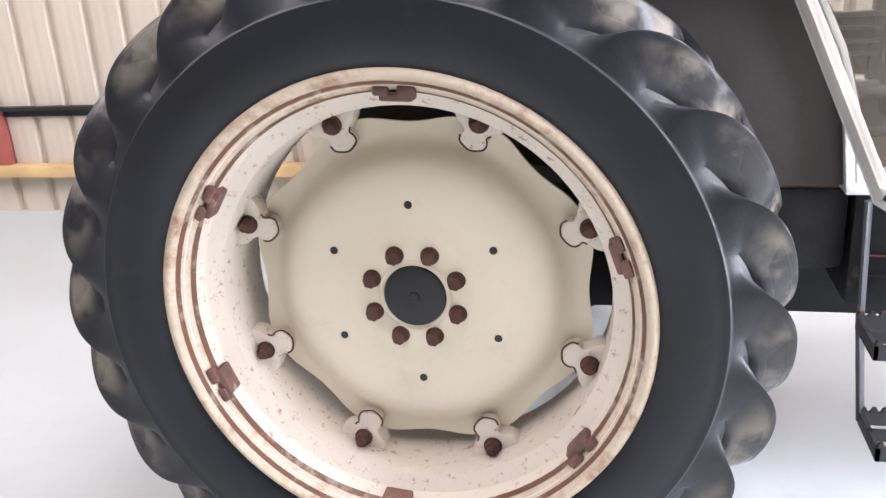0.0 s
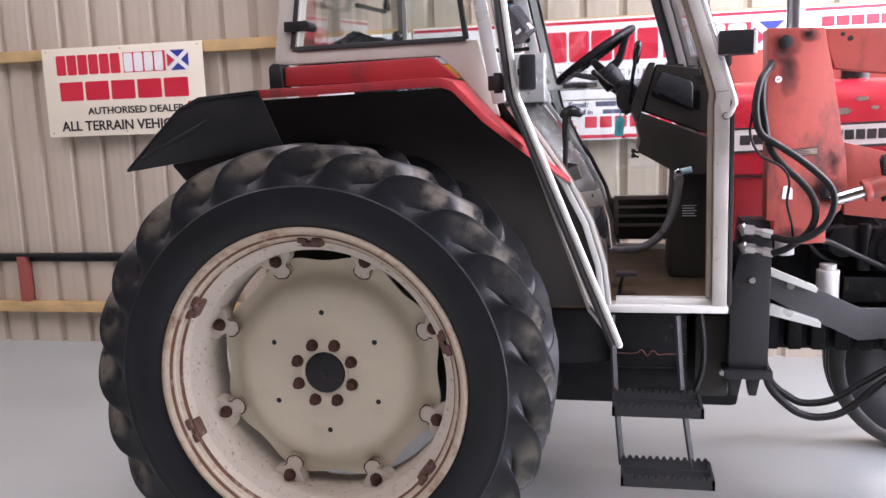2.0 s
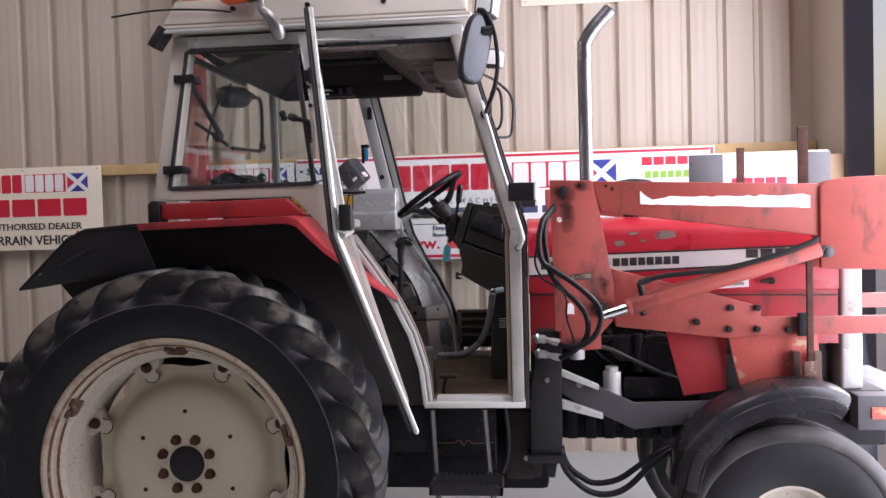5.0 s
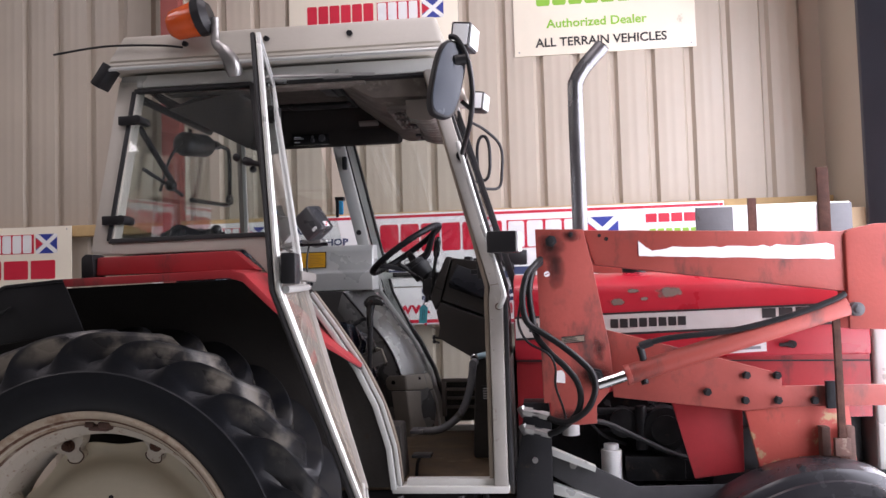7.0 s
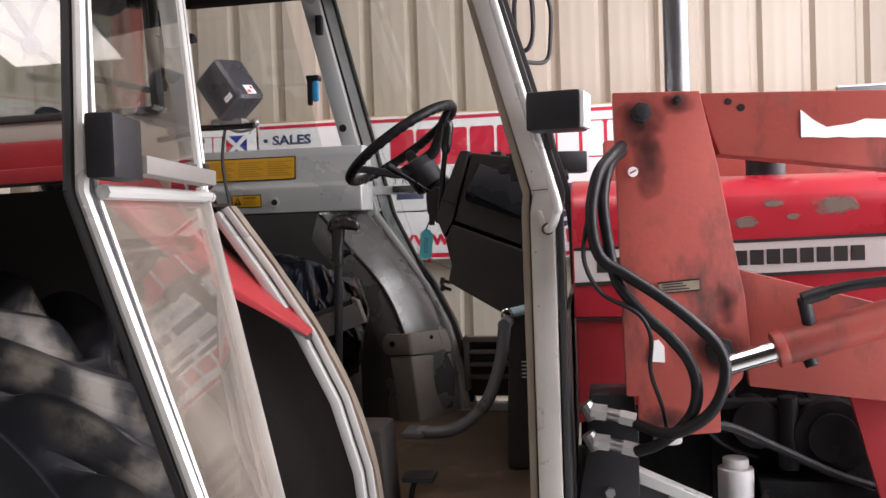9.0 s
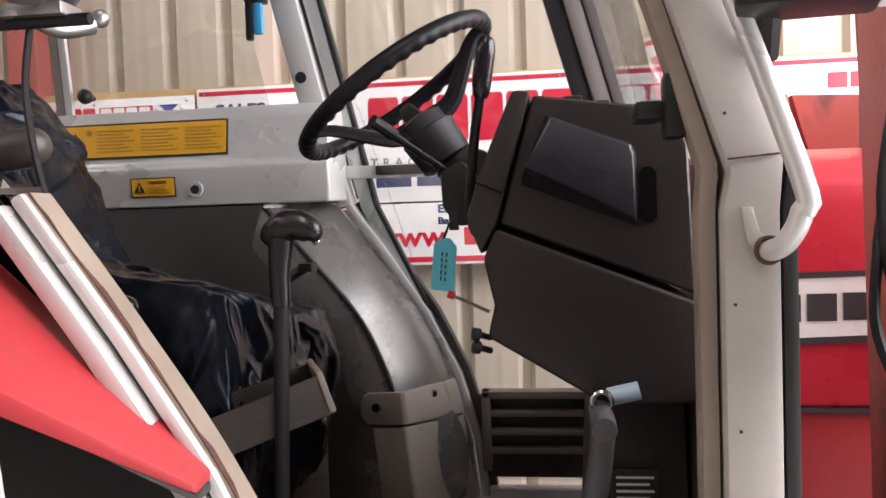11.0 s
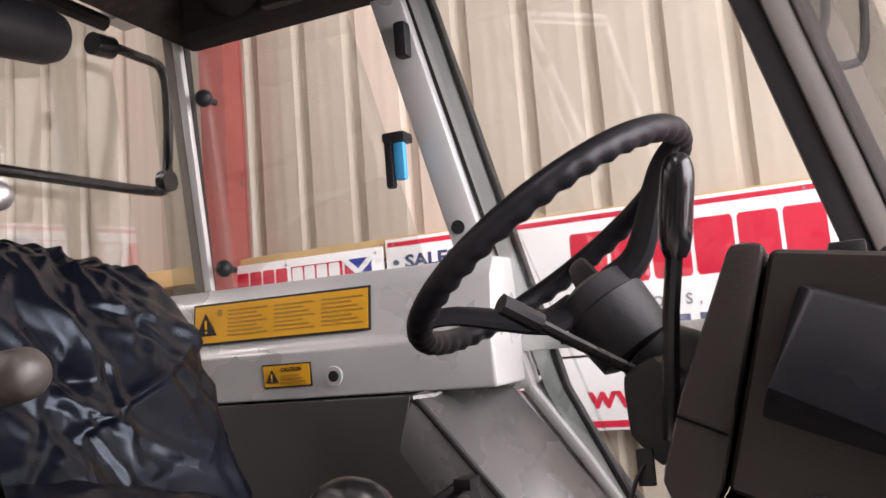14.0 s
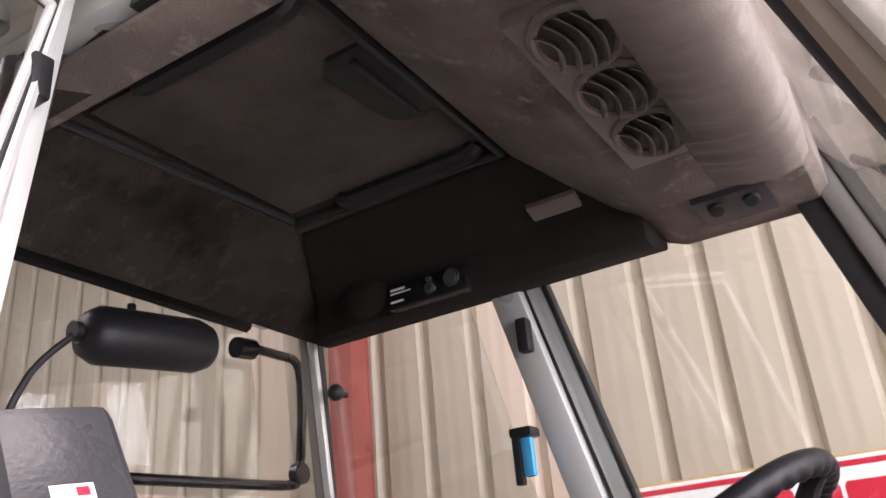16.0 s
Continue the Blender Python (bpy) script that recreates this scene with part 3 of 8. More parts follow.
def flag(s, f, x0, x1, z0, z1):
    bm = bmesh.new()
    box(bm, x0, x1, f - 0.0010, f + 0.002, z0, z1)
    part("emblem", bm, M["blueprint"], s, "blue panel with a white saltire")
    bm = bmesh.new()
    w = (x1 - x0) * 0.13
    prism(bm, [(x0 + w, z0), (x1, z1 - w), (x1, z1), (x1 - w, z1), (x0, z0 + w), (x0, z0)], f - 0.0022, f + 0.002)
    prism(bm, [(x1 - w, z0), (x1, z0), (x1, z0 + w), (x0 + w, z1), (x0, z1), (x0, z1 - w)], f - 0.0026, f + 0.002)
    part("emblem_cross", bm, M["board"], s)
    bm = bmesh.new()
    prism(bm, [(x0, z0 + (z1 - z0) * 0.22), (x0, z1 * 0.8 + z0 * 0.2), (x0 + (x1 - x0) * 0.35, (z0 + z1) / 2)], f - 0.0031, f + 0.002)
    part("emblem_wedge", bm, M["redprint"], s)


def agri_line(s, f, x0, x1, z0, z1):
    """A bold red name followed by an outlined one and a saltire flag."""
    w = x1 - x0
    blocks("red_name", s, f, x0, x0 + 0.50 * w, z0, z1, 6, M["redprint"], 0.12, label="bold red trade name as plain shapes")
    bm = bmesh.new()
    a = x0 + 0.515 * w
    box(bm, a, x0 + 0.83 * w, f - 0.0008, f + 0.002, z0, z1)
    part("red_field", bm, M["redprint"], s)
    blocks("white_name", s, f - 0.0012, a + 0.006, x0 + 0.825 * w, z0 + 0.004, z1 - 0.004, 4, M["board"], 0.16, label="white trade name as plain shapes on red")
    flag(s, f, x0 + 0.845 * w, x1, z0, z1)


# the dealer sign by the rear wheel
s, f = board(-2.80, -1.663, 1.425, 1.993, "cream dealer sign with red trade names, mounted on the wall", face="creamboard")
agri_line(s, f, -2.70, -1.76, 1.82, 1.945)
blocks("red_name", s, f, -2.69, -1.755, 1.655, 1.775, 5, M["redprint"], 0.10, label="wide red trade name as plain shapes")
words("lettering", "AUTHORISED DEALER", 0.062, (-2.50, f - 0.001, 1.565), M["print"], s, stretch=1.12)
words("lettering", "ALL TERRAIN VEHICLES", 0.088, (-2.70, f - 0.001, 1.462), M["print"], s, stretch=1.0)
# a narrow sign between the column and the long sign
s, f = board(-1.12, -0.312, 1.56, 1.966, "small white sign with a red trade name on the wall")
agri_line(s, f, -1.05, -0.36, 1.835, 1.935)
bars("fine_print", s, f, -1.03, -0.42, 1.795, 0.018, 9, M["greyprint"], 4, label="fine grey line of writing")
# the long sign
s, f = board(-0.300, 2.415, 1.535, 1.985, "long white sign with red border and red trade name", border=True)
words("lettering", "• SALES", 0.062, (-0.275, f - 0.001, 1.880), M["navyprint"], s, stretch=1.22, bold=0.03)
words("lettering", "• WORKSHOP", 0.058, (-0.275, f - 0.001, 1.803), M["navyprint"], s, stretch=1.18, bold=0.03)
blocks("red_name", s, f, 0.358, 1.120, 1.748, 1.918, 6, M["redprint"], 0.10, label="bold red trade name as plain shapes")
bm = bmesh.new()
box(bm, 1.135, 1.60, f - 0.0008, f + 0.002, 1.748, 1.918)
part("red_field", bm, M["redprint"], s)
blocks("white_name", s, f - 0.0012, 1.145, 1.592, 1.754, 1.912, 4, M["board"], 0.14, label="white trade name as plain shapes on red")
flag(s, f, 1.612, 1.80, 1.748, 1.918)
words("lettering", "TRACTORS, MACHINERY", 0.046, (0.362, f - 0.001, 1.665), M["greyprint"], s, space=1.75)
bars("contact_line", s, f, 0.38, 1.45, 1.590, 0.046, 6, M["navyprint"], 3, label="dark contact line as plain bars")
blocks("red_name", s, f, 1.96, 2.33, 1.872, 1.925, 5, M["redprint"], 0.12, label="red trade name as plain shapes")
blocks("green_name", s, f, 1.98, 2.36, 1.79, 1.835, 8, M["greenprint"], 0.2, label="green trade name as plain shapes")
# the lower board of the long sign
s, f = board(0.05, 2.05, 1.303, 1.528, "white sign board with a red web address line", y=4.150, border=False)
bm = bmesh.new()
box(bm, 0.06, 2.04, f - 0.0012, f + 0.002, 1.312, 1.332)
part("border", bm, M["redprint"], s, "red border line")
words("lettering", "www.", 0.104, (0.372, f - 0.001, 1.372), M["redprint"], s, stretch=1.15, bold=0.02)
blocks("red_name", s, f, 0.70, 1.62, 1.372, 1.436, 11, M["redprint"], 0.2, label="red web address as plain shapes")
words("lettering", "Email:", 0.042, (0.605, f - 0.001, 1.492), M["navyprint"], s, stretch=1.15, bold=0.03)
bars("small_writing", s, f, 0.76, 1.5, 1.492, 0.028, 5, M["navyprint"], 11)
words("lettering", "Based in", 0.036, (0.605, f - 0.001, 1.450), M["navyprint"], s, stretch=1.15, bold=0.03)
bars("small_writing", s, f, 0.80, 1.35, 1.450, 0.024, 4, M["navyprint"], 12)
# high signs
s, f = board(1.217, 2.317, 2.940, 3.53, "cream dealer sign high on the wall", y=4.248, face="creamboard")
words("lettering", "ALL TERRAIN VEHICLES", 0.076, (1.35, f - 0.001, 2.993), M["print"], s, stretch=1.0)
words("lettering", "Authorized Dealer", 0.076, (1.42, f - 0.001, 3.11), M["greenprint"], s, stretch=1.05)
blocks("green_name", s, f, 1.36, 2.15, 3.25, 3.45, 8, M["greenprint"], 0.15, label="green trade name as plain shapes")
s, f = board(-0.22, 0.87, 2.955, 3.53, "cream dealer sign with red trade name high up", y=4.248, face="creamboard")
blocks("red_name", s, f, -0.08, 0.76, 3.065, 3.165, 5, M["redprint"], 0.10, label="wide red trade name as plain shapes")
agri_line(s, f, -0.1, 0.78, 3.225, 3.345)

# the display board and boxes by the doorway
s = thing("display_board", (2.42, 3.15, 0.0), "white display board with grey edges and red trade name, standing", "sign")
bm = bmesh.new()
box(bm, 2.07, 2.76, 3.13, 3.16, 0.55, 1.86)
part("panel", bm, M["board"], s, "white panel", bevel=0.003)
bm = bmesh.new()
box(bm, 2.065, 2.235, 3.115, 3.128, 0.55, 1.853)
part("edge_panel", bm, M["greysteel"], s, "dark grey side panel", bevel=0.002)
bm = bmesh.new()
box(bm, 2.615, 2.765, 3.115, 3.128, 0.55, 1.853)
part("edge_panel", bm, M["greysteel"], s, "dark grey side panel", bevel=0.002)
blocks("red_name", s, 3.13, 2.28, 2.56, 1.685, 1.730, 5, M["redprint"], 0.1, label="red trade name as plain shapes")
for x in (2.15, 2.68):
    bm = bmesh.new()
    box(bm, x - 0.02, x + 0.02, 3.165, 3.20, 0.02, 1.7)
    box(bm, x - 0.02, x + 0.02, 3.0, 3.4, 0.0, 0.03)
    part("leg", bm, M["greysteel"], s, bevel=0.003)
for bx, bz, h in ((2.82, 0.0, 1.45), (2.84, 1.452, 0.42)):
    bm = bmesh.new()
    box(bm, bx - 0.17, bx + 0.17, 3.62, 4.05, bz, bz + h)
    box(bm, bx - 0.02, bx + 0.02, 3.618, 4.052, bz + 0.002, bz + h + 0.0015)
    solid("cardboard_box", bm, M["card"], "brown cardboard box stacked beside the wall", "box", bevel=0.006, group="stacked boxes")


# ---- the tractor ----
MID = 2.36  # the tractor's middle line
tractor = thing("tractor", (0.0, MID, 0.0), "red farm tractor with cream wheels, silver cab and front loader", "tractor")


def lean(z):
    return 1.775 + max(0.0, z - 1.5) * 0.2


def far(y):
    return 2 * MID - y


def band(pts, w):
    """The outline of a line of points with width w."""
    L, R = [], []
    n = len(pts)
    for i, p in enumerate(pts):
        a, b = pts[max(i - 1, 0)], pts[min(i + 1, n - 1)]
        dx, dz = b[0] - a[0], b[1] - a[1]
        q = math.hypot(dx, dz)
        nx, nz = -dz / q * w / 2, dx / q * w / 2
        L.append((p[0] + nx, p[1] + nz)), R.append((p[0] - nx, p[1] - nz))
    return L, R


def side_band(bm, pts, w, y0, y1, side=0):
    """A bar that follows the leaning side of the cab."""
    L, R = band(pts, w)
    f = (lambda y: y) if side == 0 else far
    a = [(p[0], f(lean(p[1]) + y0), p[1]) for p in L]
    b = [(p[0], f(lean(p[1]) + y0), p[1]) for p in R]
    d = y1 - y0
    strip(bm, a, b, (0, d if side == 0 else -d, 0))


def side_plate(bm, pts, y0, y1, side=0):
    f = (lambda y: y) if side == 0 else far
    vs = prism(bm, pts, 0.0, 1.0)
    for v in vs:
        v.co.y = f(lean(v.co.z) + (y0 if v.co.y < 0.5 else y1))


# -- rear wheels
def rear_wheel():
    hub = (0.0, 0.700)
    disc_bm = bmesh.new()
    n = 160
    rad = [(0.060, 1.543), (0.12, 1.543), (0.132, 1.5445), (0.142, 1.549), (0.165, 1.5505), (0.205, 1.5515), (0.245, 1.553), (0.266, 1.557), (0.282, 1.566), (0.294, 1.578), (0.304, 1.589), (0.314, 1.5945), (0.325, 1.597), (None, 1.598)]

    def rim_r(a):
        # eight shallow scallops between the fixing lugs
        k = math.cos(8 * a + math.pi)
        return 0.3565 + 0.009 * k if k > 0.2 else 0.3583 - 0.014 * (0.2 - k)

    layers = []
    for back in (0.0, 0.009):
        rings = []
        for r, y in rad:
            ring = []
            for j in range(n):
                a = 2 * math.pi * j / n
                rr = rim_r(a) if r is None else r
                ring.append(disc_bm.verts.new((hub[0] + rr * math.cos(a), y + back, hub[1] + rr * math.sin(a))))
            rings.append(ring)
        for i in range(len(rings) - 1):
            for j in range(n):
                q = (j + 1) % n
                disc_bm.faces.new((rings[i][j], rings[i][q], rings[i + 1][q], rings[i + 1][j]))
        layers.append(rings)
    for k in (0, -1):
        a, b = layers[0][k], layers[1][k]
        for j in range(n):
            q = (j + 1) % n
            disc_bm.faces.new((a[j], a[q], b[q], b[j]))
    w = part("rear_wheel", disc_bm, M["disc"], tractor, "large rear wheel with cream dished disc and rusty fixings", smooth=40)
    # tyre: side walls, a thin moulded ring, and a tread whose worn lugs swell out of the shoulders
    w_side = [(0.452, 1.425), (0.460, 1.416), (0.470, 1.408), (0.485, 1.400), (0.500, 1.394), (0.522, 1.390), (0.545, 1.388), (0.566, 1.3885), (0.580, 1.3905), (0.5835, 1.3895), (0.587, 1.3900), (0.590, 1.3930)]
    gap = [(0.590, 1.3930), (0.600, 1.399), (0.611, 1.408), (0.622, 1.420), (0.631, 1.436), (0.638, 1.457), (0.643, 1.485), (0.647, 1.530), (0.648, 1.590)]
    lug = [(0.590, 1.3930), (0.612, 1.3960), (0.646, 1.400), (0.678, 1.406), (0.696, 1.416), (0.7025, 1.433), (0.7050, 1.460), (0.7060, 1.515), (0.7065, 1.590)]
    N, SUB, R = 24, 26, 30

    def along(line, q):
        f = q * (len(line) - 1)
        k = min(int(f), len(line) - 2)
        f -= k
        p0, p1, p2, p3 = line[max(k - 1, 0)], line[k], line[k + 1], line[min(k + 2, len(line) - 1)]
        return [0.5 * (2 * b + (c - a) * f + (2 * a - 5 * b + 4 * c - d) * f * f + (3 * b - a - 3 * c + d) * f ** 3) for a, b, c, d in zip(p0, p1, p2, p3)]

    def step(x, lo, hi):
        x = min(1.0, max(0.0, (x - lo) / (hi - lo)))
        return x * x * (3 - 2 * x)

    def lug_mask(ph, q):
        # two scooped flanks that meet in a worn crest, the back one steeper
        ph = (ph + 0.5) % 1.0 - 0.5
        rise = min(1.0, max(0.0, (ph + 0.62) / (0.60 - 0.06 * q)))
        fall = min(1.0, max(0.0, (ph - 0.01 * q) / (0.30 - 0.08 * q)))
        return rise ** 1.15 * (1 - fall) ** 1.1

    bm = bmesh.new()
    dust = bm.verts.layers.float.new("dust")
    rows, tread = [], []
    for k, (r, y) in enumerate(w_side[:-1]):
        rows.append([bm.verts.new((hub[0] + r * math.cos(2 * math.pi * j / (N * SUB)), y, hub[1] + r * math.sin(2 * math.pi * j / (N * SUB)))) for j in range(N * SUB)])
        tread.append(False)
    for i in range(2 * R + 1):
        q = i / R if i <= R else 2 - i / R
        (ra, ya), (rb, yb) = along(gap, q), along(lug, q)
        row = []
        swing = -0.40 * max(0.0, (q - 0.25) / 0.75) ** 1.15
        for j in range(N * SUB):
            ph = j / SUB
            near, far_ = lug_mask(ph, q), lug_mask(ph + 0.5, q)
            over = step(i / R, 0.94, 1.10)
            m = max(near * (1 - over), far_ * step(i / R, 0.90, 1.06))
            rr, y = ra + (rb - ra) * m, ya + (yb - ya) * m
            if i > R:
                y = 3.18 - y
            a = 2 * math.pi * j / (N * SUB) + swing + radians(7.5)
            row.append(bm.verts.new((hub[0] + rr * math.cos(a), y, hub[1] + rr * math.sin(a))))
        rows.append(row)
        tread.append(True)
    for r, y in w_side[-2::-1]:
        rows.append([bm.verts.new((hub[0] + r * math.cos(2 * math.pi * j / (N * SUB)), 3.18 - y, hub[1] + r * math.sin(2 * math.pi * j / (N * SUB)))) for j in range(N * SUB)])
        tread.append(False)
    n2 = N * SUB
    turn = round(radians(7.5) / (2 * math.pi / n2))
    for i in range(len(rows) - 1):
        a, b = rows[i], rows[i + 1]
        sh = -turn if tread[i + 1] and not tread[i] else (turn if tread[i] and not tread[i + 1] else 0)
        for j in range(n2):
            q = (j + 1) % n2
            bm.faces.new((a[j], a[q], b[(q + sh) % n2], b[(j + sh) % n2]))
    for i, row in enumerate(rows):
        k = (i - len(w_side) + 1) / R
        if not 0 < k < 2:
            continue
        q = min(k, 2 - k)
        for j, v in enumerate(row):
            ph = (j / SUB + (0.0 if k < 1 else 0.5) + 0.5) % 1.0 - 0.5
            v[dust] = step(q, 0.24, 0.50) * (0.12 + 0.88 * step(-ph, 0.05, 0.14) * step(ph, -0.58, -0.36))
    me = finish(bm, "tyre", M["tyre"], smooth=34)
    tyre = new("tyre", me)
    tyre.parent = w
    tyre["label"] = "black tractor tyre with worn dusty chevron lugs"
    # rim
    bm = bmesh.new()
    lathe(bm, [(0.463, 1.404), (0.468, 1.412), (0.462, 1.424), (0.448, 1.430), (0.438, 1.445), (0.432, 1.475), (0.412, 1.490), (0.402, 1.505), (0.398, 1.59),
               (0.402, 1.675), (0.412, 1.690), (0.432, 1.705), (0.438, 1.735), (0.448, 1.750), (0.462, 1.756), (0.468, 1.768), (0.463, 1.776),
               (0.455, 1.768), (0.440, 1.756), (0.428, 1.735), (0.422, 1.70), (0.392, 1.68), (0.388, 1.59), (0.392, 1.50), (0.422, 1.482), (0.427, 1.445), (0.440, 1.424), (0.455, 1.412)], hub, 96, closed=True)
    rim = part("rim", bm, M["rim"], w, "cream painted steel rim, flecked with rust", smooth=45)
    bm = bmesh.new()
    lathe(bm, [(0.474, 1.424), (0.4725, 1.405), (0.465, 1.398), (0.456, 1.3995), (0.4495, 1.412), (0.443, 1.419), (0.4385, 1.4265), (0.432, 1.432), (0.428, 1.442), (0.431, 1.450)], hub, 96)
    part("rim_edge", bm, M["rimedge"], w, "rusted rolled edge of the rim", smooth=60)
    bm = bmesh.new()
    lathe(bm, [(0.4497, 1.4103), (0.4465, 1.4145), (0.4428, 1.4178)], hub, 96)
    part("rust_line", bm, M["rimrust"], w, "brown rust in the rolled groove of the rim", smooth=60)
    bm = bmesh.new()
    lathe(bm, [(0.4297, 1.4345), (0.4268, 1.4415), (0.4255, 1.448)], hub, 96)
    part("rust_line", bm, M["rimrust"], w, "brown rust in the rolled groove of the rim", smooth=60)
    # rail blocks on the rim
    for deg in (87, 148, 202, 264, 322, 18):
        bm = bmesh.new()
        a = radians(deg)
        m = Matrix.Translation((hub[0], 0, hub[1])) @ Matrix.Rotation(-a, 4, "Y")
        box(bm, 0.410, 0.428, 1.428, 1.470, -0.030, 0.030, m)
        box(bm, 0.420, 0.439, 1.420, 1.438, -0.038, -0.004, m)
        box(bm, 0.420, 0.437, 1.422, 1.440, 0.010, 0.040, m)
        part("rim_block", bm, M["rimblock"], w, "rusty clamp block", bevel=0.006)
    for k in range(8):
        a = radians(22.5 + 45 * k)
        m = Matrix.Translation((hub[0], 0, hub[1])) @ Matrix.Rotation(-a, 4, "Y")
        bm = bmesh.new()
        half = [(0.320, 0.013), (0.328, 0.024), (0.340, 0.026), (0.350, 0.022), (0.358, 0.028), (0.366, 0.043), (0.378, 0.052), (0.392, 0.055)]
        shape = [(r, -z) for r, z in half[::-1]] + [(0.316, 0.0)] + half
        prism(bm, shape, 1.556, 1.600)
        for v in bm.verts:
            if v.co.y < 1.57:
                v.co.y += 0.26 * max(0.0, 0.372 - v.co.x)
        bmesh.ops.transform(bm, matrix=m, verts=bm.verts)
        br = part("fixing_lug", bm, M["rim"], w, "cream trefoil lug with rusted edges", bevel=0.003)
        bm = bmesh.new()
        tube(bm, curve([m @ Vector((r - 0.002, 1.5575 + 0.26 * max(0.0, 0.372 - r), z * 1.04)) for r, z in shape[3:-5]], 3), 0.0019, 6)
        part("rusty_edge", bm, M["rust"], br)
        bm = bmesh.new()
        c = m @ Vector((0.374, 1.557, 0.0))
        cyl(bm, c, c + Vector((0, -0.006, 0)), 0.020, n=16)
        cyl(bm, c + Vector((0, -0.005, 0)), c + Vector((0, -0.020, 0)), 0.0175, 0.016, n=6)
        cyl(bm, c + Vector((0, -0.019, 0)), c + Vector((0, -0.030, 0)), 0.0115, 0.010, n=10)
        part("bolt", bm, M["rust"], br, bevel=0.002)
    for k in range(8):
        a = radians(22.5 + 45 * k)
        bm = bmesh.new()
        c = Vector((hub[0] + 0.0935 * math.cos(a), 1.546, hub[1] + 0.0935 * math.sin(a)))
        cyl(bm, c, c + Vector((0, -0.008, 0)), 0.019, n=16)
        cyl(bm, c + Vector((0, -0.007, 0)), c + Vector((0, -0.027, 0)), 0.0165, 0.015, n=6)
        part("wheel_nut", bm, M["rust"], w, bevel=0.003)
    for k in range(6):
        a = radians(90 + 60 * k + 1)
        bm = bmesh.new()
        c = Vector((hub[0] + 0.188 * math.cos(a), 1.553, hub[1] + 0.188 * math.sin(a)))
        cyl(bm, c, c + Vector((0, -0.0030, 0)), 0.0082, n=14)
        part("disc_hole", bm, M["black"], w)
    bm = bmesh.new()
    lathe(bm, [(0.0, 1.532), (0.010, 1.532), (0.012, 1.535), (0.050, 1.534), (0.062, 1.537), (0.066, 1.545), (0.066, 1.60)], hub, 40)
    part("hub_cap", bm, M["darksteel"], w, "dark round hub end", smooth=40)
    bm = bmesh.new()
    lathe(bm, [(0.068, 1.5445), (0.074, 1.541), (0.080, 1.5445)], hub, 40)
    part("hub_ring", bm, M["disc"], w)
    bm = bmesh.new()
    lathe(bm, [(0.0, 1.575), (0.135, 1.575), (0.135, 1.70), (0.09, 1.75), (0.09, 2.2)], hub, 32)
    part("axle", bm, M["darksteel"], w)
    return w


wheel_near = rear_wheel()
wheel_far = copy_thing(wheel_near, Matrix.Identity(4))
wheel_far.matrix_basis = Matrix.Translation((0, 2 * MID, 0)) @ pose(0, 0, 0, 0, 0, 180)

# -- rear fenders
FEN = [(-0.62, 1.340), (-0.43, 1.520), (-0.36, 1.552), (-0.165, 1.566), (0.385, 1.578), (0.425, 1.566), (0.511, 1.470), (0.636, 1.356), (0.745, 1.262)]


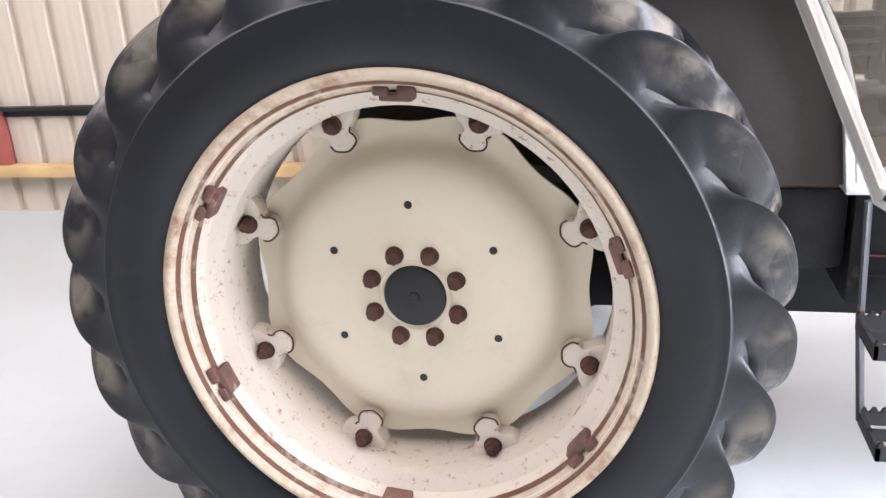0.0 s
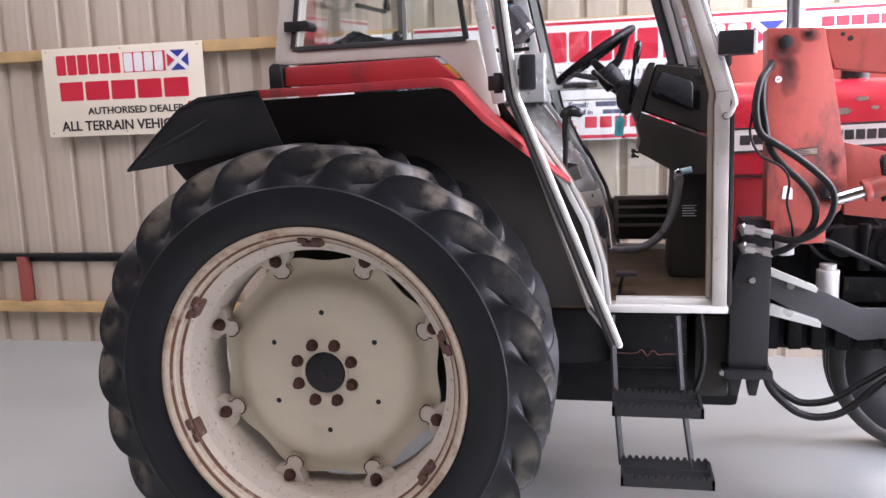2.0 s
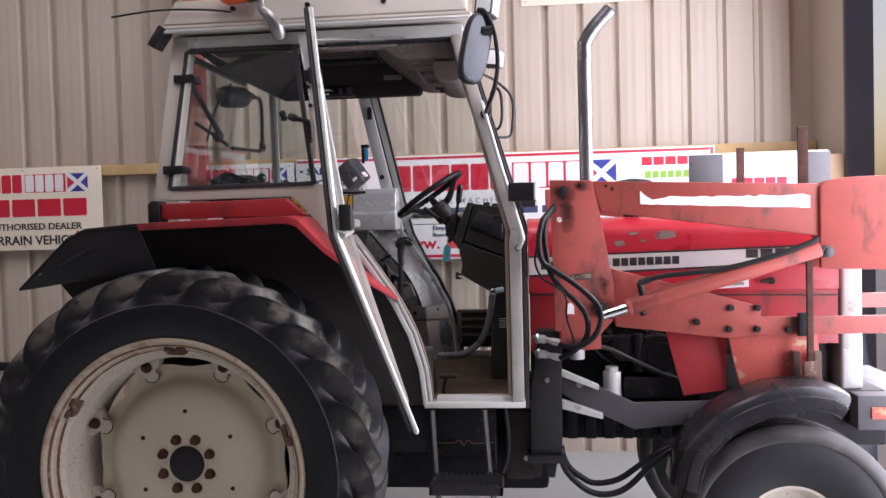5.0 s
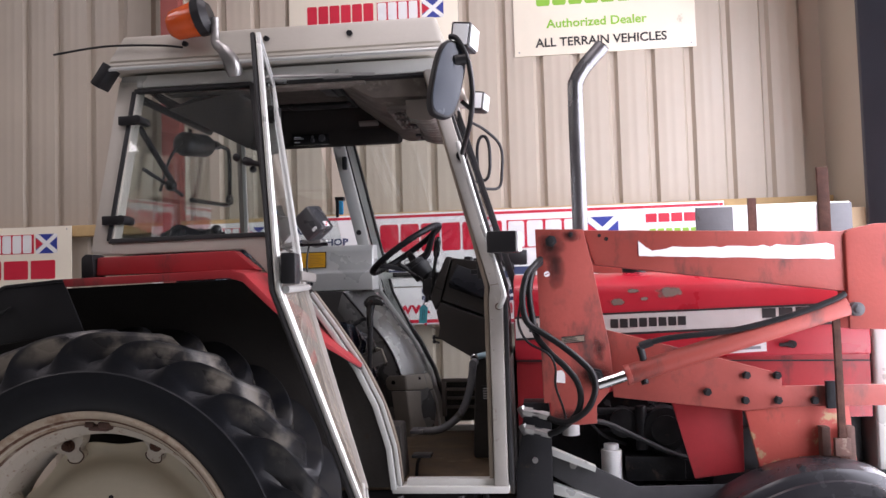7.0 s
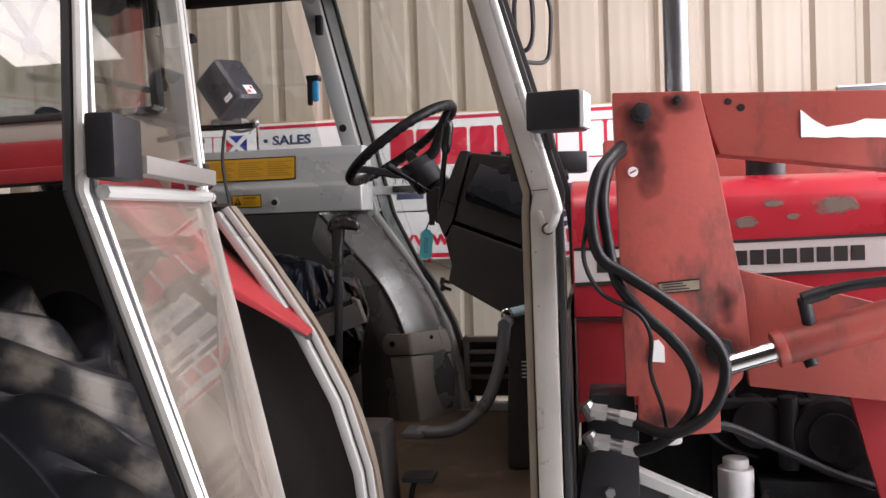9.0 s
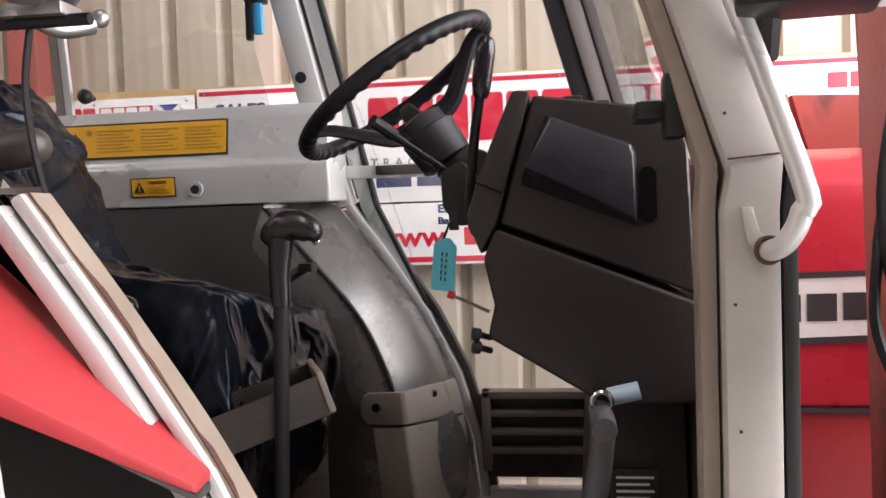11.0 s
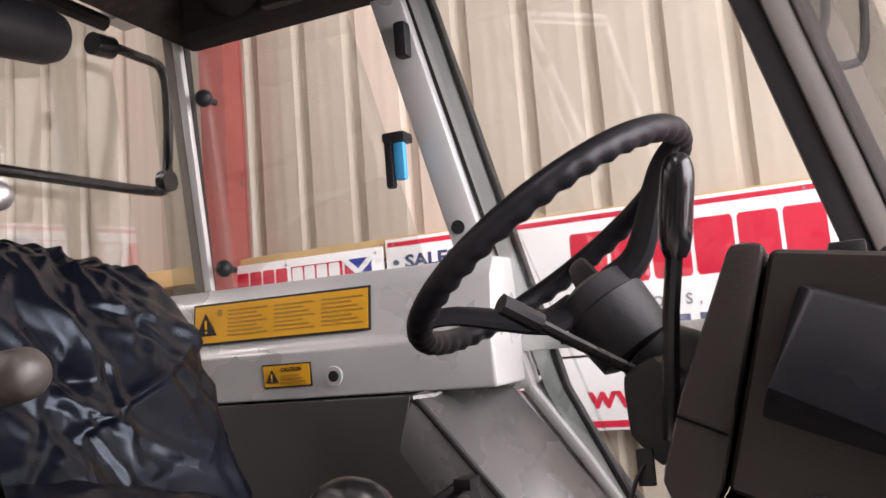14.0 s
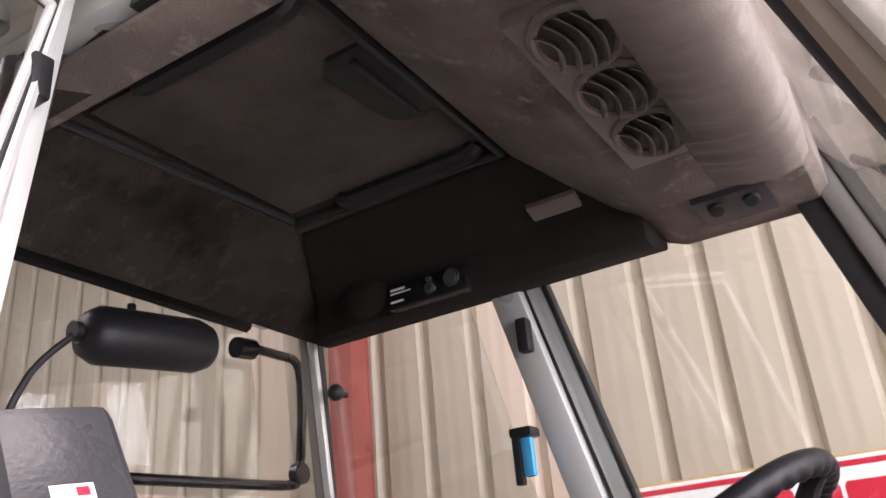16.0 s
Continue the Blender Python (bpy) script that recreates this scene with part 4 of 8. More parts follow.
def fender(side):
    f = (lambda y: y) if side == 0 else far
    sg = 1 if side == 0 else -1
    bm = bmesh.new()
    top = FEN[3:]
    ye = [1.565, 1.565, 1.568, 1.600, 1.668, 1.748]
    strip(bm, [(x, f(y), z) for (x, z), y in zip(top, ye)], [(x, f(1.80), z + 0.006) for x, z in top], (0, 0, -0.008))
    dz = [0.026, 0.026, 0.026, 0.024, 0.018, 0.006]
    strip(bm, [(x, f(y - 0.002), z) for (x, z), y in zip(top, ye)], [(x - 0.004, f(y - 0.002), z - d) for (x, z), y, d in zip(top, ye, dz)], (0, sg * 0.006, 0))
    fen = part("fender", bm, M["red"], tractor, "red rear mudguard with black liner", bevel=0.003)
    bm = bmesh.new()
    blk = FEN[:4]
    strip(bm, [(x, f(1.556), z) for x, z in blk], [(x, f(1.80), z + 0.006) for x, z in blk], (0, 0, -0.010))
    edge = [(-0.62, 1.340), (-0.43, 1.520), (-0.36, 1.552), (-0.165, 1.564)]
    low = [(-0.60, 1.333), (-0.30, 1.375), (-0.20, 1.388), (-0.10, 1.39)]
    strip(bm, [(x, f(1.560), z) for x, z in edge], [(x, f(1.575), z) for x, z in low], (0, sg * 0.008, 0))
    part("fender_extension", bm, M["black"], fen, "black plastic rear extension", bevel=0.003)
    bm = bmesh.new()
    for k in range(9):
        x = -0.56 + k * 0.022
        z = 1.372 + k * 0.010
        cyl(bm, (x, f(1.5575), z), (x + 0.045, f(1.5575), z + 0.030), 0.003, n=6)
    part("extension_ribs", bm, M["black"], fen)
    # liner: the arched inner wall behind the wheel
    bm = bmesh.new()
    outline = [(-0.60, 1.335), (-0.42, 1.50), (-0.34, 1.54), (0.385, 1.556), (0.43, 1.545), (0.62, 1.355), (0.74, 1.245), (0.80, 1.12), (0.843, 0.98), (0.852, 0.86), (0.50, 0.86), (-0.30, 0.98)]
    prism(bm, outline, f(1.800), f(1.812))
    part("fender_liner", bm, M["liner"], fen, "black inner wheel arch")
    bm = bmesh.new()
    strip(bm, [(x, f(y + 0.003), z - 0.010) for (x, z), y in zip(FEN[3:], ye)], [(x, f(1.802), z - 0.004) for x, z in FEN[3:]], (0, 0, -0.006))
    part("fender_underside", bm, M["liner"], fen)
    # red trim above the fender, under the side window
    bm = bmesh.new()
    prism(bm, [(-0.150, 1.580), (-0.146, 1.640), (0.330, 1.648), (0.410, 1.582)], f(1.735), f(1.80))
    part("fender_top_box", bm, M["red"], fen, "red sill box under the cab window", bevel=0.006)
    bm = bmesh.new()
    prism(bm, [(-0.195, 1.568), (-0.195, 1.640), (-0.180, 1.652), (-0.155, 1.650), (-0.150, 1.570)], f(1.72), f(1.80))
    part("fender_lamp", bm, M["black"], fen, "small black lamp block", bevel=0.004)
    return fen


fender(0)
fender(1)
bm = bmesh.new()
box(bm, -0.428, -0.412, 1.62, 1.70, 1.50, 1.545)
part("rear_reflector", bm, M["tank"], tractor, "small red-orange reflector", bevel=0.003)

# -- cab frame
A_P = [(0.962, 2.290), (1.192, 1.505), (1.187, 1.47), (1.187, 0.86)]
B_N = [(0.378, 2.290), (0.535, 1.50)]
B_F = [(0.418, 2.290), (0.572, 1.50)]
C_F = [(0.000, 2.290), (-0.030, 1.66)]
C_P = [(-0.128, 2.290), (-0.172, 1.66)]
ARC = [(0.575, 1.500), (0.662, 1.378), (0.740, 1.258), (0.803, 1.130), (0.843, 0.995), (0.858, 0.86)]
bm = bmesh.new()
side_band(bm, [(-0.16, 2.285), (1.0, 2.285)], 0.050, 0.0, 0.06, 0)
cab = part("cab_frame", bm, M["silver"], tractor, "silver-grey painted steel cab frame", bevel=0.006)
bm = bmesh.new()
side_band(bm, [(-0.16, 2.285), (1.0, 2.285)], 0.050, 0.0, 0.06, 1)
part("top_rail", bm, M["silver"], cab, bevel=0.006)
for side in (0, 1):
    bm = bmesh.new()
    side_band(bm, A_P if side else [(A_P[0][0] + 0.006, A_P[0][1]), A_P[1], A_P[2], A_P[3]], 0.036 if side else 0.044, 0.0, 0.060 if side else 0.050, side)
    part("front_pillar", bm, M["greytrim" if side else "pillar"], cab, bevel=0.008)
    bm = bmesh.new()
    side_band(bm, B_F if side else B_N, 0.056 if side else 0.042, 0.0 if side else -0.034, 0.055 if side else -0.014, side)
    part("middle_pillar", bm, M["silver"], cab, bevel=0.008)
bm = bmesh.new()
side_band(bm, C_P, 0.075, 0.0, 0.06)
side_plate(bm, [(-0.205, 1.652), (-0.20, 1.70), (0.46, 1.70), (0.53, 1.46), (0.50, 1.48), (0.40, 1.60), (0.34, 1.655)], 0.002, 0.04)
part("cab_rear_panel", bm, M["beige"], cab, "grey-beige cab corner panel", bevel=0.005)
bm = bmesh.new()
side_band(bm, C_F, 0.018, 0.034, 0.048, 1)
side_plate(bm, [(-0.09, 1.52), (-0.09, 1.70), (0.53, 1.70), (0.575, 1.52)], 0.002, 0.03, 1)
part("cab_rear_panel", bm, M["silver"], cab, bevel=0.005)
bm = bmesh.new()
side_band(bm, [(x - 0.020, z) for x, z in C_F], 0.022, 0.036, 0.046, 1)
part("rear_pillar", bm, M["dusty"], cab, "dusty grey rear pillar", bevel=0.004)
for side in (0, 1):
    for off, wd, dep in (((-0.014, 0.024, -0.010), (0.013, 0.018, -0.020)) if side else ((-0.017, 0.018, -0.010), (0.003, 0.012, 0.002))):
        bm = bmesh.new()
        L, R = band(ARC, abs(off) * 2)
        side_band(bm, R if off < 0 else L, wd, dep, 0.05 if side else 0.013, side)
        part("door_arch_frame", bm, M["silver"], cab, "silver ridged edge of the door opening", bevel=0.006 if side else 0.004)
    if side == 0:
        # the groove between the ridges and the dusty reveal behind them, with flaking sealant along its edge
        bm = bmesh.new()
        side_band(bm, ARC, 0.016, 0.012, 0.040)
        part("arch_groove", bm, M["pillar"], cab)
        fine = [(p.x, p.z) for p in curve([(x, 0.0, z) for x, z in ARC], 8)]
        inner = band(fine, 0.018)[0]
        bm = bmesh.new()
        strip(bm, [(x, 1.788, z) for x, z in inner], [(x, 1.824, z) for x, z in inner], (-0.006, 0.0, -0.004))
        part("arch_reveal", bm, M["reveal"], cab, "dusty beige reveal of the door opening")
        bm = bmesh.new()
        rs = random.Random(4)
        edge_a, edge_b = [Vector((x, 1.788, z)) for x, z in inner], [Vector((x, 1.824, z)) for x, z in inner]
        lo = [p.lerp(q, 0.02) + Vector((0.0012, 0, 0.0008)) for p, q in zip(edge_a, edge_b)]
        hi = [p.lerp(q, rs.uniform(0.05, 0.30) * (1.0 if i < 18 else 0.35)) + Vector((0.0012, 0, 0.0008)) for i, (p, q) in enumerate(zip(edge_a, edge_b))]
        strip(bm, lo, hi, (-0.0008, 0, -0.0006))
        part("flaked_sealant", bm, M["rust"], cab, "brown flaked sealant along the frame")
    if side:
        bm = bmesh.new()
        side_band(bm, [(p[0] + 0.030, p[1] + 0.012) for p in ARC], 0.016, -0.006, 0.03, side)
        part("door_seal", bm, M["rubber"], cab, bevel=0.003)
    bm = bmesh.new()
    side_plate(bm, [(0.835, 0.846), (1.212, 0.846), (1.212, 0.868), (0.835, 0.868)], -0.004, 0.08, side)
    side_plate(bm, [(0.88, 0.866), (1.165, 0.866), (1.165, 0.888), (0.88, 0.888)], 0.020, 0.06, side)
    part("door_sill", bm, M["white"], cab, "grubby white door sill", bevel=0.004)
    bm = bmesh.new()
    aw = 0.034 if side else 0.010
    side_band(bm, [(A_P[0][0] - 0.019 - aw / 2, A_P[0][1]), (A_P[1][0] - 0.021 - aw / 2, A_P[1][1]), (A_P[2][0] - 0.019 - aw / 2, A_P[2][1]), (1.165 - aw / 2, 0.89)], aw, 0.010 if side else 0.056, 0.05 if side else 0.078, side)
    bp = B_F if side else B_N
    if side:
        side_band(bm, [(bp[0][0] + 0.034, 2.262), (bp[1][0] + 0.036, 1.52)], 0.010, 0.010, 0.03, side)
    side_band(bm, [(0.46, 2.256), (0.95, 2.256)], 0.014, 0.010, 0.05, side)
    part("opening_seal", bm, M["rubber"], cab, "black rubber door seal", bevel=0.003)
    if side == 0:
        bm = bmesh.new()
        side_band(bm, [(A_P[0][0] - 0.014, A_P[0][1]), (1.070, 1.84), (A_P[1][0] - 0.033, A_P[1][1]), (A_P[2][0] - 0.031, A_P[2][1]), (1.156, 0.89)], 0.014, 0.012, 0.045, side)
        part("pillar_return", bm, M["reveal"], cab, "dusty inner edge of the front pillar", bevel=0.004)
        bm = bmesh.new()
        box(bm, 1.128, 1.146, 1.805, 1.835, 1.530, 1.583)
        box(bm, 1.106, 1.130, 1.815, 1.860, 1.546, 1.562)
        part("door_striker", bm, M["black"], cab, "black door striker bracket", bevel=0.005)
    bm = bmesh.new()
    sw_ = 0.022 if side else 0.012
    so_ = 0.0295 if side else 0.031
    side_band(bm, [(A_P[0][0] + so_, A_P[0][1]), (A_P[1][0] + so_, A_P[1][1]), (A_P[2][0] + so_, A_P[2][1]), (1.187 + so_, 0.87)], sw_, 0.012, 0.062, side)
    part("windscreen_seal", bm, M["rubber"], cab, bevel=0.003)
# rear side windows
WIN = [(-0.146, 1.700), (-0.103, 2.248), (0.335, 2.252), (0.425, 1.704)]
for side in (0, 1):
    bm = bmesh.new()
    for i in range(4):
        a, b = WIN[i], WIN[(i + 1) % 4]
        if side == 0:
            side_band(bm, [a, b], 0.016, -0.006, 0.022, side)
        elif i in (0, 1):
            side_band(bm, [(a[0] + 0.09, a[1]), (b[0] + (0.09 if i == 0 else 0.0), b[1])], 0.014, -0.004, 0.014, side)
    sw = part("side_window", bm, M["rubber"], cab, "cab side window with black rubber seal", bevel=0.003)
    bm = bmesh.new()
    side_plate(bm, WIN, 0.004, 0.009, side)
    g = part("pane", bm, M["glass"], sw, "clear glass pane")
    g.visible_shadow = False
    for kx, kz in ((-0.150, 1.772), (-0.125, 2.135)) if side == 0 else ((-0.045, 1.765), (-0.025, 2.085)):
        bm = bmesh.new()
        y = lean(kz)
        f = (lambda q: q) if side == 0 else far
        if side == 0:
            cyl(bm, (kx + 0.055, y - 0.035, kz), (kx + 0.055, y + 0.045, kz), 0.016, n=14)
        else:
            cyl(bm, (kx + 0.055, f(y), kz), (kx + 0.055, f(y + 0.030), kz), 0.007, n=10)
            bmesh.ops.create_uvsphere(bm, u_segments=14, v_segments=10, radius=0.017, matrix=Matrix.Translation((kx + 0.055, f(y + 0.034), kz)))
        if side == 0:
            box(bm, kx - 0.02, kx + 0.05, y - 0.022, y - 0.004, kz - 0.016, kz + 0.016)
        part("window_hinge", bm, M["black"], sw, "black window hinge with round knob", bevel=0.004)
# the handle bar on the near front pillar
bm = bmesh.new()
pts = [(1.075, lean(1.98) - 0.006, 1.985), (1.080, lean(1.97) - 0.030, 1.965), (1.145, lean(1.74) - 0.034, 1.73), (1.212, 1.741, 1.50), (1.214, 1.741, 1.468), (1.205, 1.752, 1.445), (1.196, 1.772, 1.438)]
tube(bm, curve(pts, 5), 0.0082, 12)
gr = part("grab_rail", bm, M["silver"], cab, "round silver grab rail")
bm = bmesh.new()
prism(bm, [(1.178, 1.472), (1.182, 1.446), (1.190, 1.437), (1.203, 1.437), (1.206, 1.446), (1.192, 1.452), (1.186, 1.473)], 1.7685, 1.7745)
part("rail_lug", bm, M["pillar"], gr, "welded lug of the grab rail", bevel=0.0015)
bm = bmesh.new()
tube(bm, [(1.197 + 0.0095 * math.cos(q), 1.7665, 1.4395 + 0.0095 * math.sin(q)) for q in (2 * math.pi * k / 20 for k in range(20))], 0.0018, 6, closed=True)
part("rail_collar", bm, M["rust"], gr, "rusty ring where the rail meets the pillar")
# joint across the pillar at the bend, and two small marks in the paint
bm = bmesh.new()
strip(bm, [(1.170, 1.7742, 1.5085), (1.209, 1.7742, 1.5115)], [(1.170, 1.7742, 1.5100), (1.209, 1.7742, 1.5130)], (0, 0.0016, 0))
part("pillar_joint", bm, M["rust"], cab, "thin dark joint across the pillar")
for x, z in ((1.1735, 1.398), (1.170, 1.545), (1.176, 1.30)):
    bm = bmesh.new()
    cyl(bm, (x, lean(z) + 0.001, z), (x, lean(z) - 0.0008, z), 0.0014, n=10)
    part("pillar_rivet", bm, M["rust"], cab)
# windscreen and rear window
bm = bmesh.new()
a = [(0.985, lean(2.27) + 0.06, 2.27), (1.212, lean(1.5) + 0.06, 1.5), (1.214, 1.835, 1.25)]
b = [(p[0], far(p[1]), p[2]) for p in a]
strip(bm, a, b, (0.005, 0, 0))
g = part("windscreen", bm, M["glass"], cab, "clear windscreen glass")
g.visible_shadow = False
bm = bmesh.new()
a = [(-0.165, lean(2.25) + 0.05, 2.25), (-0.212, 1.83, 1.66)]
b = [(p[0], far(p[1]), p[2]) for p in a]
strip(bm, a, b, (0.005, 0, 0))
g = part("rear_window", bm, M["glass"], cab, "clear rear window glass")
g.visible_shadow = False
bm = bmesh.new()
for y in (lean(2.2) + 0.07,):
    tube(bm, [(-0.155, y, 2.26), (-0.195, y + (0.06 if y > MID else -0.06), 1.68)], 0.016, 8)
tube(bm, [(-0.150, 1.99, 2.255), (-0.150, 2.73, 2.255)], 0.016, 8)
tube(bm, [(-0.20, 1.86, 1.68), (-0.20, 2.86, 1.68)], 0.016, 8)
part("rear_window_frame", bm, M["black"], cab, "black rear window frame")

# -- roof
bm = bmesh.new()
box(bm, -0.20, 1.04, 1.875, far(1.875), 2.322, 2.345)
roof = part("roof", bm, M["beige"], tractor, "grey-beige cab roof", bevel=0.012)
bm = bmesh.new()
lo, hi = [(-0.19, 1.885), (1.03, 1.885), (1.03, far(1.885)), (-0.19, far(1.885))], [(-0.15, 1.93), (1.00, 1.93), (1.00, far(1.93)), (-0.15, far(1.93))]
vs = [bm.verts.new((*p, 2.346)) for p in lo] + [bm.verts.new((*p, 2.455)) for p in hi]
bm.faces.new(vs[:4]), bm.faces.new(vs[4:])
for i in range(4):
    bm.faces.new((vs[i], vs[(i + 1) % 4], vs[4 + (i + 1) % 4], vs[4 + i]))
part("roof_shell", bm, M["beige"], roof, bevel=0.018, seg=3)
for x in (0.10, 0.40, 0.70):
    bm = bmesh.new()
    cyl(bm, (x, 1.91, 2.405), (x, 1.895, 2.403), 0.010, n=12)
    part("roof_screw", bm, M["darksteel"], roof)
bm = bmesh.new()
tube(bm, [(-0.19, 1.868, 2.318), (1.03, 1.868, 2.318)], 0.007, 8)
part("roof_gutter", bm, M["silver"], roof)

# -- headliner
bm = bmesh.new()
Y0, Y1 = 1.95, far(1.925)
RX0, RX1, RY0, RY1 = 0.185, 0.590, 2.045, 2.500
outer = [(0.01, Y0), (0.600, Y0), (0.600, Y1), (0.01, Y1)]
inner = [(RX0, RY0), (RX1, RY0), (RX1, RY1), (RX0, RY1)]
va = [bm.verts.new((*p, 2.182 if p[0] < 0.3 else 2.300)) for p in outer]
vb = [bm.verts.new((*p, 2.284)) for p in inner]
vc = [bm.verts.new((*p, 2.306)) for p in inner]
for i in range(4):
    j = (i + 1) % 4
    bm.faces.new((va[i], va[j], vb[j], vb[i])), bm.faces.new((vb[i], vb[j], vc[j], vc[i]))
bm.faces.new(vc)
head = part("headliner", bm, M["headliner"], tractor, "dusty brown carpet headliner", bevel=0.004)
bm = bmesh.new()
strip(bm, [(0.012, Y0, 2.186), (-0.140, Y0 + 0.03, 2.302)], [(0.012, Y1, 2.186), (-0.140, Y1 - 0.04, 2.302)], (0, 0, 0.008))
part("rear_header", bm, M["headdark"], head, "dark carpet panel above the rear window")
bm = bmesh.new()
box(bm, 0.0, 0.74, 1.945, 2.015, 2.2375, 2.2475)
# lightened carpet colour stands for the light on this edge
part("side_trim", bm, M["console"], head, "carpet trim along the roof edge, toned as lit", bevel=0.004)
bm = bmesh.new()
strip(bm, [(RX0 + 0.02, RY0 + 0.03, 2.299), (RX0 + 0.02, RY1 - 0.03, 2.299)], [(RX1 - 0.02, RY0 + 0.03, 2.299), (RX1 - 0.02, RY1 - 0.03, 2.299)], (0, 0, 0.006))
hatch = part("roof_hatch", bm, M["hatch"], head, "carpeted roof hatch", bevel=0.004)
bm = bmesh.new()
tube(bm, [(RX0, RY0, 2.284), (RX0, RY1, 2.300), (RX1, RY1, 2.284), (RX1, RY0, 2.284)], 0.008, 8, closed=True)
part("hatch_seal", bm, M["rubber"], head)
bm = bmesh.new()
prism(bm, [(0.520, 2.175), (0.585, 2.175), (0.598, 2.188), (0.598, 2.337), (0.585, 2.350), (0.530, 2.350), (0.505, 2.330), (0.500, 2.200)], 2.292, 2.306, "z")
box(bm, 0.545, 0.556, 2.190, 2.335, 2.284, 2.294)
part("hatch_latch", bm, M["black"], hatch, "black recessed hatch latch", bevel=0.004)
for ya in (2.068, 2.475):
    bm = bmesh.new()
    tube(bm, curve([(0.312, ya, 2.298), (0.320, ya, 2.290), (0.345, ya, 2.287), (0.52, ya, 2.287), (0.550, ya, 2.290), (0.562, ya, 2.298)], 4), 0.015, 10, flat=1.0)
    part("hatch_handle", bm, M["black"], hatch, "black bar handle")
bm = bmesh.new()
prism(bm, [(2.510, 2.276), (2.60, 2.243), (2.662, 2.216), (2.672, 2.156), (2.70, 2.152), (2.788, 2.176), (2.788, 2.29), (2.510, 2.29)], 0.012, 0.735, "x")
for v in bm.verts:
    if v.co.x < 0.1:
        v.co.x = 0.195 - (v.co.y - 2.5) * 0.627 + 0.004
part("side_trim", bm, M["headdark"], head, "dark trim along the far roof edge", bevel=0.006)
bm = bmesh.new()
prism(bm, [(0.596, 2.296), (0.602, 2.274), (0.735, 2.190), (0.765, 2.178), (0.975, 2.176), (0.992, 2.19), (0.992, 2.300), (0.598, 2.300)], 1.965, far(1.925))
for v in bm.verts:
    if v.co.y < MID and v.co.z < 2.28:
        v.co.z += 0.012
        v.co.y += 0.02
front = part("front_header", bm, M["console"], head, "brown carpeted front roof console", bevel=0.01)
bm = bmesh.new()
prism(bm, [(0.786, 2.115), (0.895, 2.115), (0.895, 2.475), (0.786, 2.475)], 2.170, 2.195, "z")
part("vent_panel", bm, M["vent"], front, "grey-brown vent panel", bevel=0.004)
for vy in (2.170, 2.282, 2.395):
    bm = bmesh.new()
    ring = [(0.842 + 0.043 * math.cos(q), vy + 0.054 * math.sin(q), 2.169) for q in (2 * math.pi * k / 28 for k in range(28))]
    tube(bm, ring, 0.006, 8, closed=True)
    vent = part("air_vent", bm, M["vent"], front, "round swivelling air vent")
    for k in range(5):
        t = -0.032 + k * 0.015
        bm = bmesh.new()
        w = 0.050 * math.sqrt(max(0.05, 1 - (t / 0.043) ** 2))
        pts = [(0.842 + t + 0.012 * (1 - (q / 4) ** 2), vy + w * q / 4, 2.1605) for q in range(-4, 5)]
        strip(bm, pts, [(x - 0.008, y, 2.174) for x, y, z in pts], (0.0022, 0, 0))
        part("louvre", bm, M["vent"], vent)
    bm = bmesh.new()
    prism(bm, [(x + (0.842 - x) * 0.06, y + (vy - y) * 0.06) for x, y, z in ring], 2.1680, 2.1705, "z")
    part("vent_well", bm, M["liner"], vent)
bm = bmesh.new()
rows = []
NV = 110
for i in range(NV + 1):
    y = 1.985 + i * (2.478 - 1.985) / NV
    fold = 0.0022 * noise.noise(Vector((0.0, y * 26, 1.0))) + 0.0018 * (1 - abs(noise.noise(Vector((3.0, y * 34, 1.0)))) * 3)
    step = 0.012 if y > 2.340 else (0.010 if y < 2.085 else 0.0)
    rows.append([bm.verts.new((x + fold * s, y, z + fold * k)) for x, z, s, k in ((0.888 - step, 2.176, 0, 0), (0.890 - step, 2.128, 0.3, 0.3), (0.897 - step, 2.112, 0.5, 0.6), (0.925, 2.100, 0.4, 1.2), (0.960, 2.097, 0, 1.8), (0.986, 2.104, -0.6, 1.8), (0.998, 2.122, -1.6, 0.8), (0.998, 2.176, -1, 0))])
for i in range(NV):
    for j in range(8):
        bm.faces.new((rows[i][j], rows[i][(j + 1) % 8], rows[i + 1][(j + 1) % 8], rows[i + 1][j]))
bm.faces.new(rows[0]), bm.faces.new(rows[-1][::-1])
part("sun_visor", bm, M["visor"], front, "creased brown vinyl sun visor roll", smooth=70)
bm = bmesh.new()
box(bm, 0.815, 0.922, 2.635, 2.735, 2.170, 2.200)
for xx in (0.845, 0.895):
    cyl(bm, (xx, 2.665, 2.171), (xx, 2.660, 2.160), 0.012, n=12)
part("switch_panel", bm, M["black"], front, "black switch panel", bevel=0.003)
bm = bmesh.new()
prism(bm, [(0.572, 2.602), (0.656, 2.602), (0.656, 2.632), (0.572, 2.632)], 2.234, 2.250, "z")
for v in bm.verts:
    v.co.z -= (v.co.y - 2.602) * 0.38
part("courtesy_lamp", bm, M["vent"], head, "small dull courtesy lamp", bevel=0.003)
bm = bmesh.new()
box(bm, 0.262, 0.426, 2.656, 2.70, 2.158, 2.206)
radio = part("radio", bm, M["gloss"], head, "black car radio set in the roof trim", bevel=0.006)
bm = bmesh.new()
for x0, x1, z0, z1 in ((0.270, 0.300, 2.192, 2.196), (0.270, 0.312, 2.186, 2.1885), (0.270, 0.296, 2.170, 2.1735)):
    box(bm, x0, x1, 2.6545, 2.657, z0, z1)
part("radio_marks", bm, M["lens"], radio)
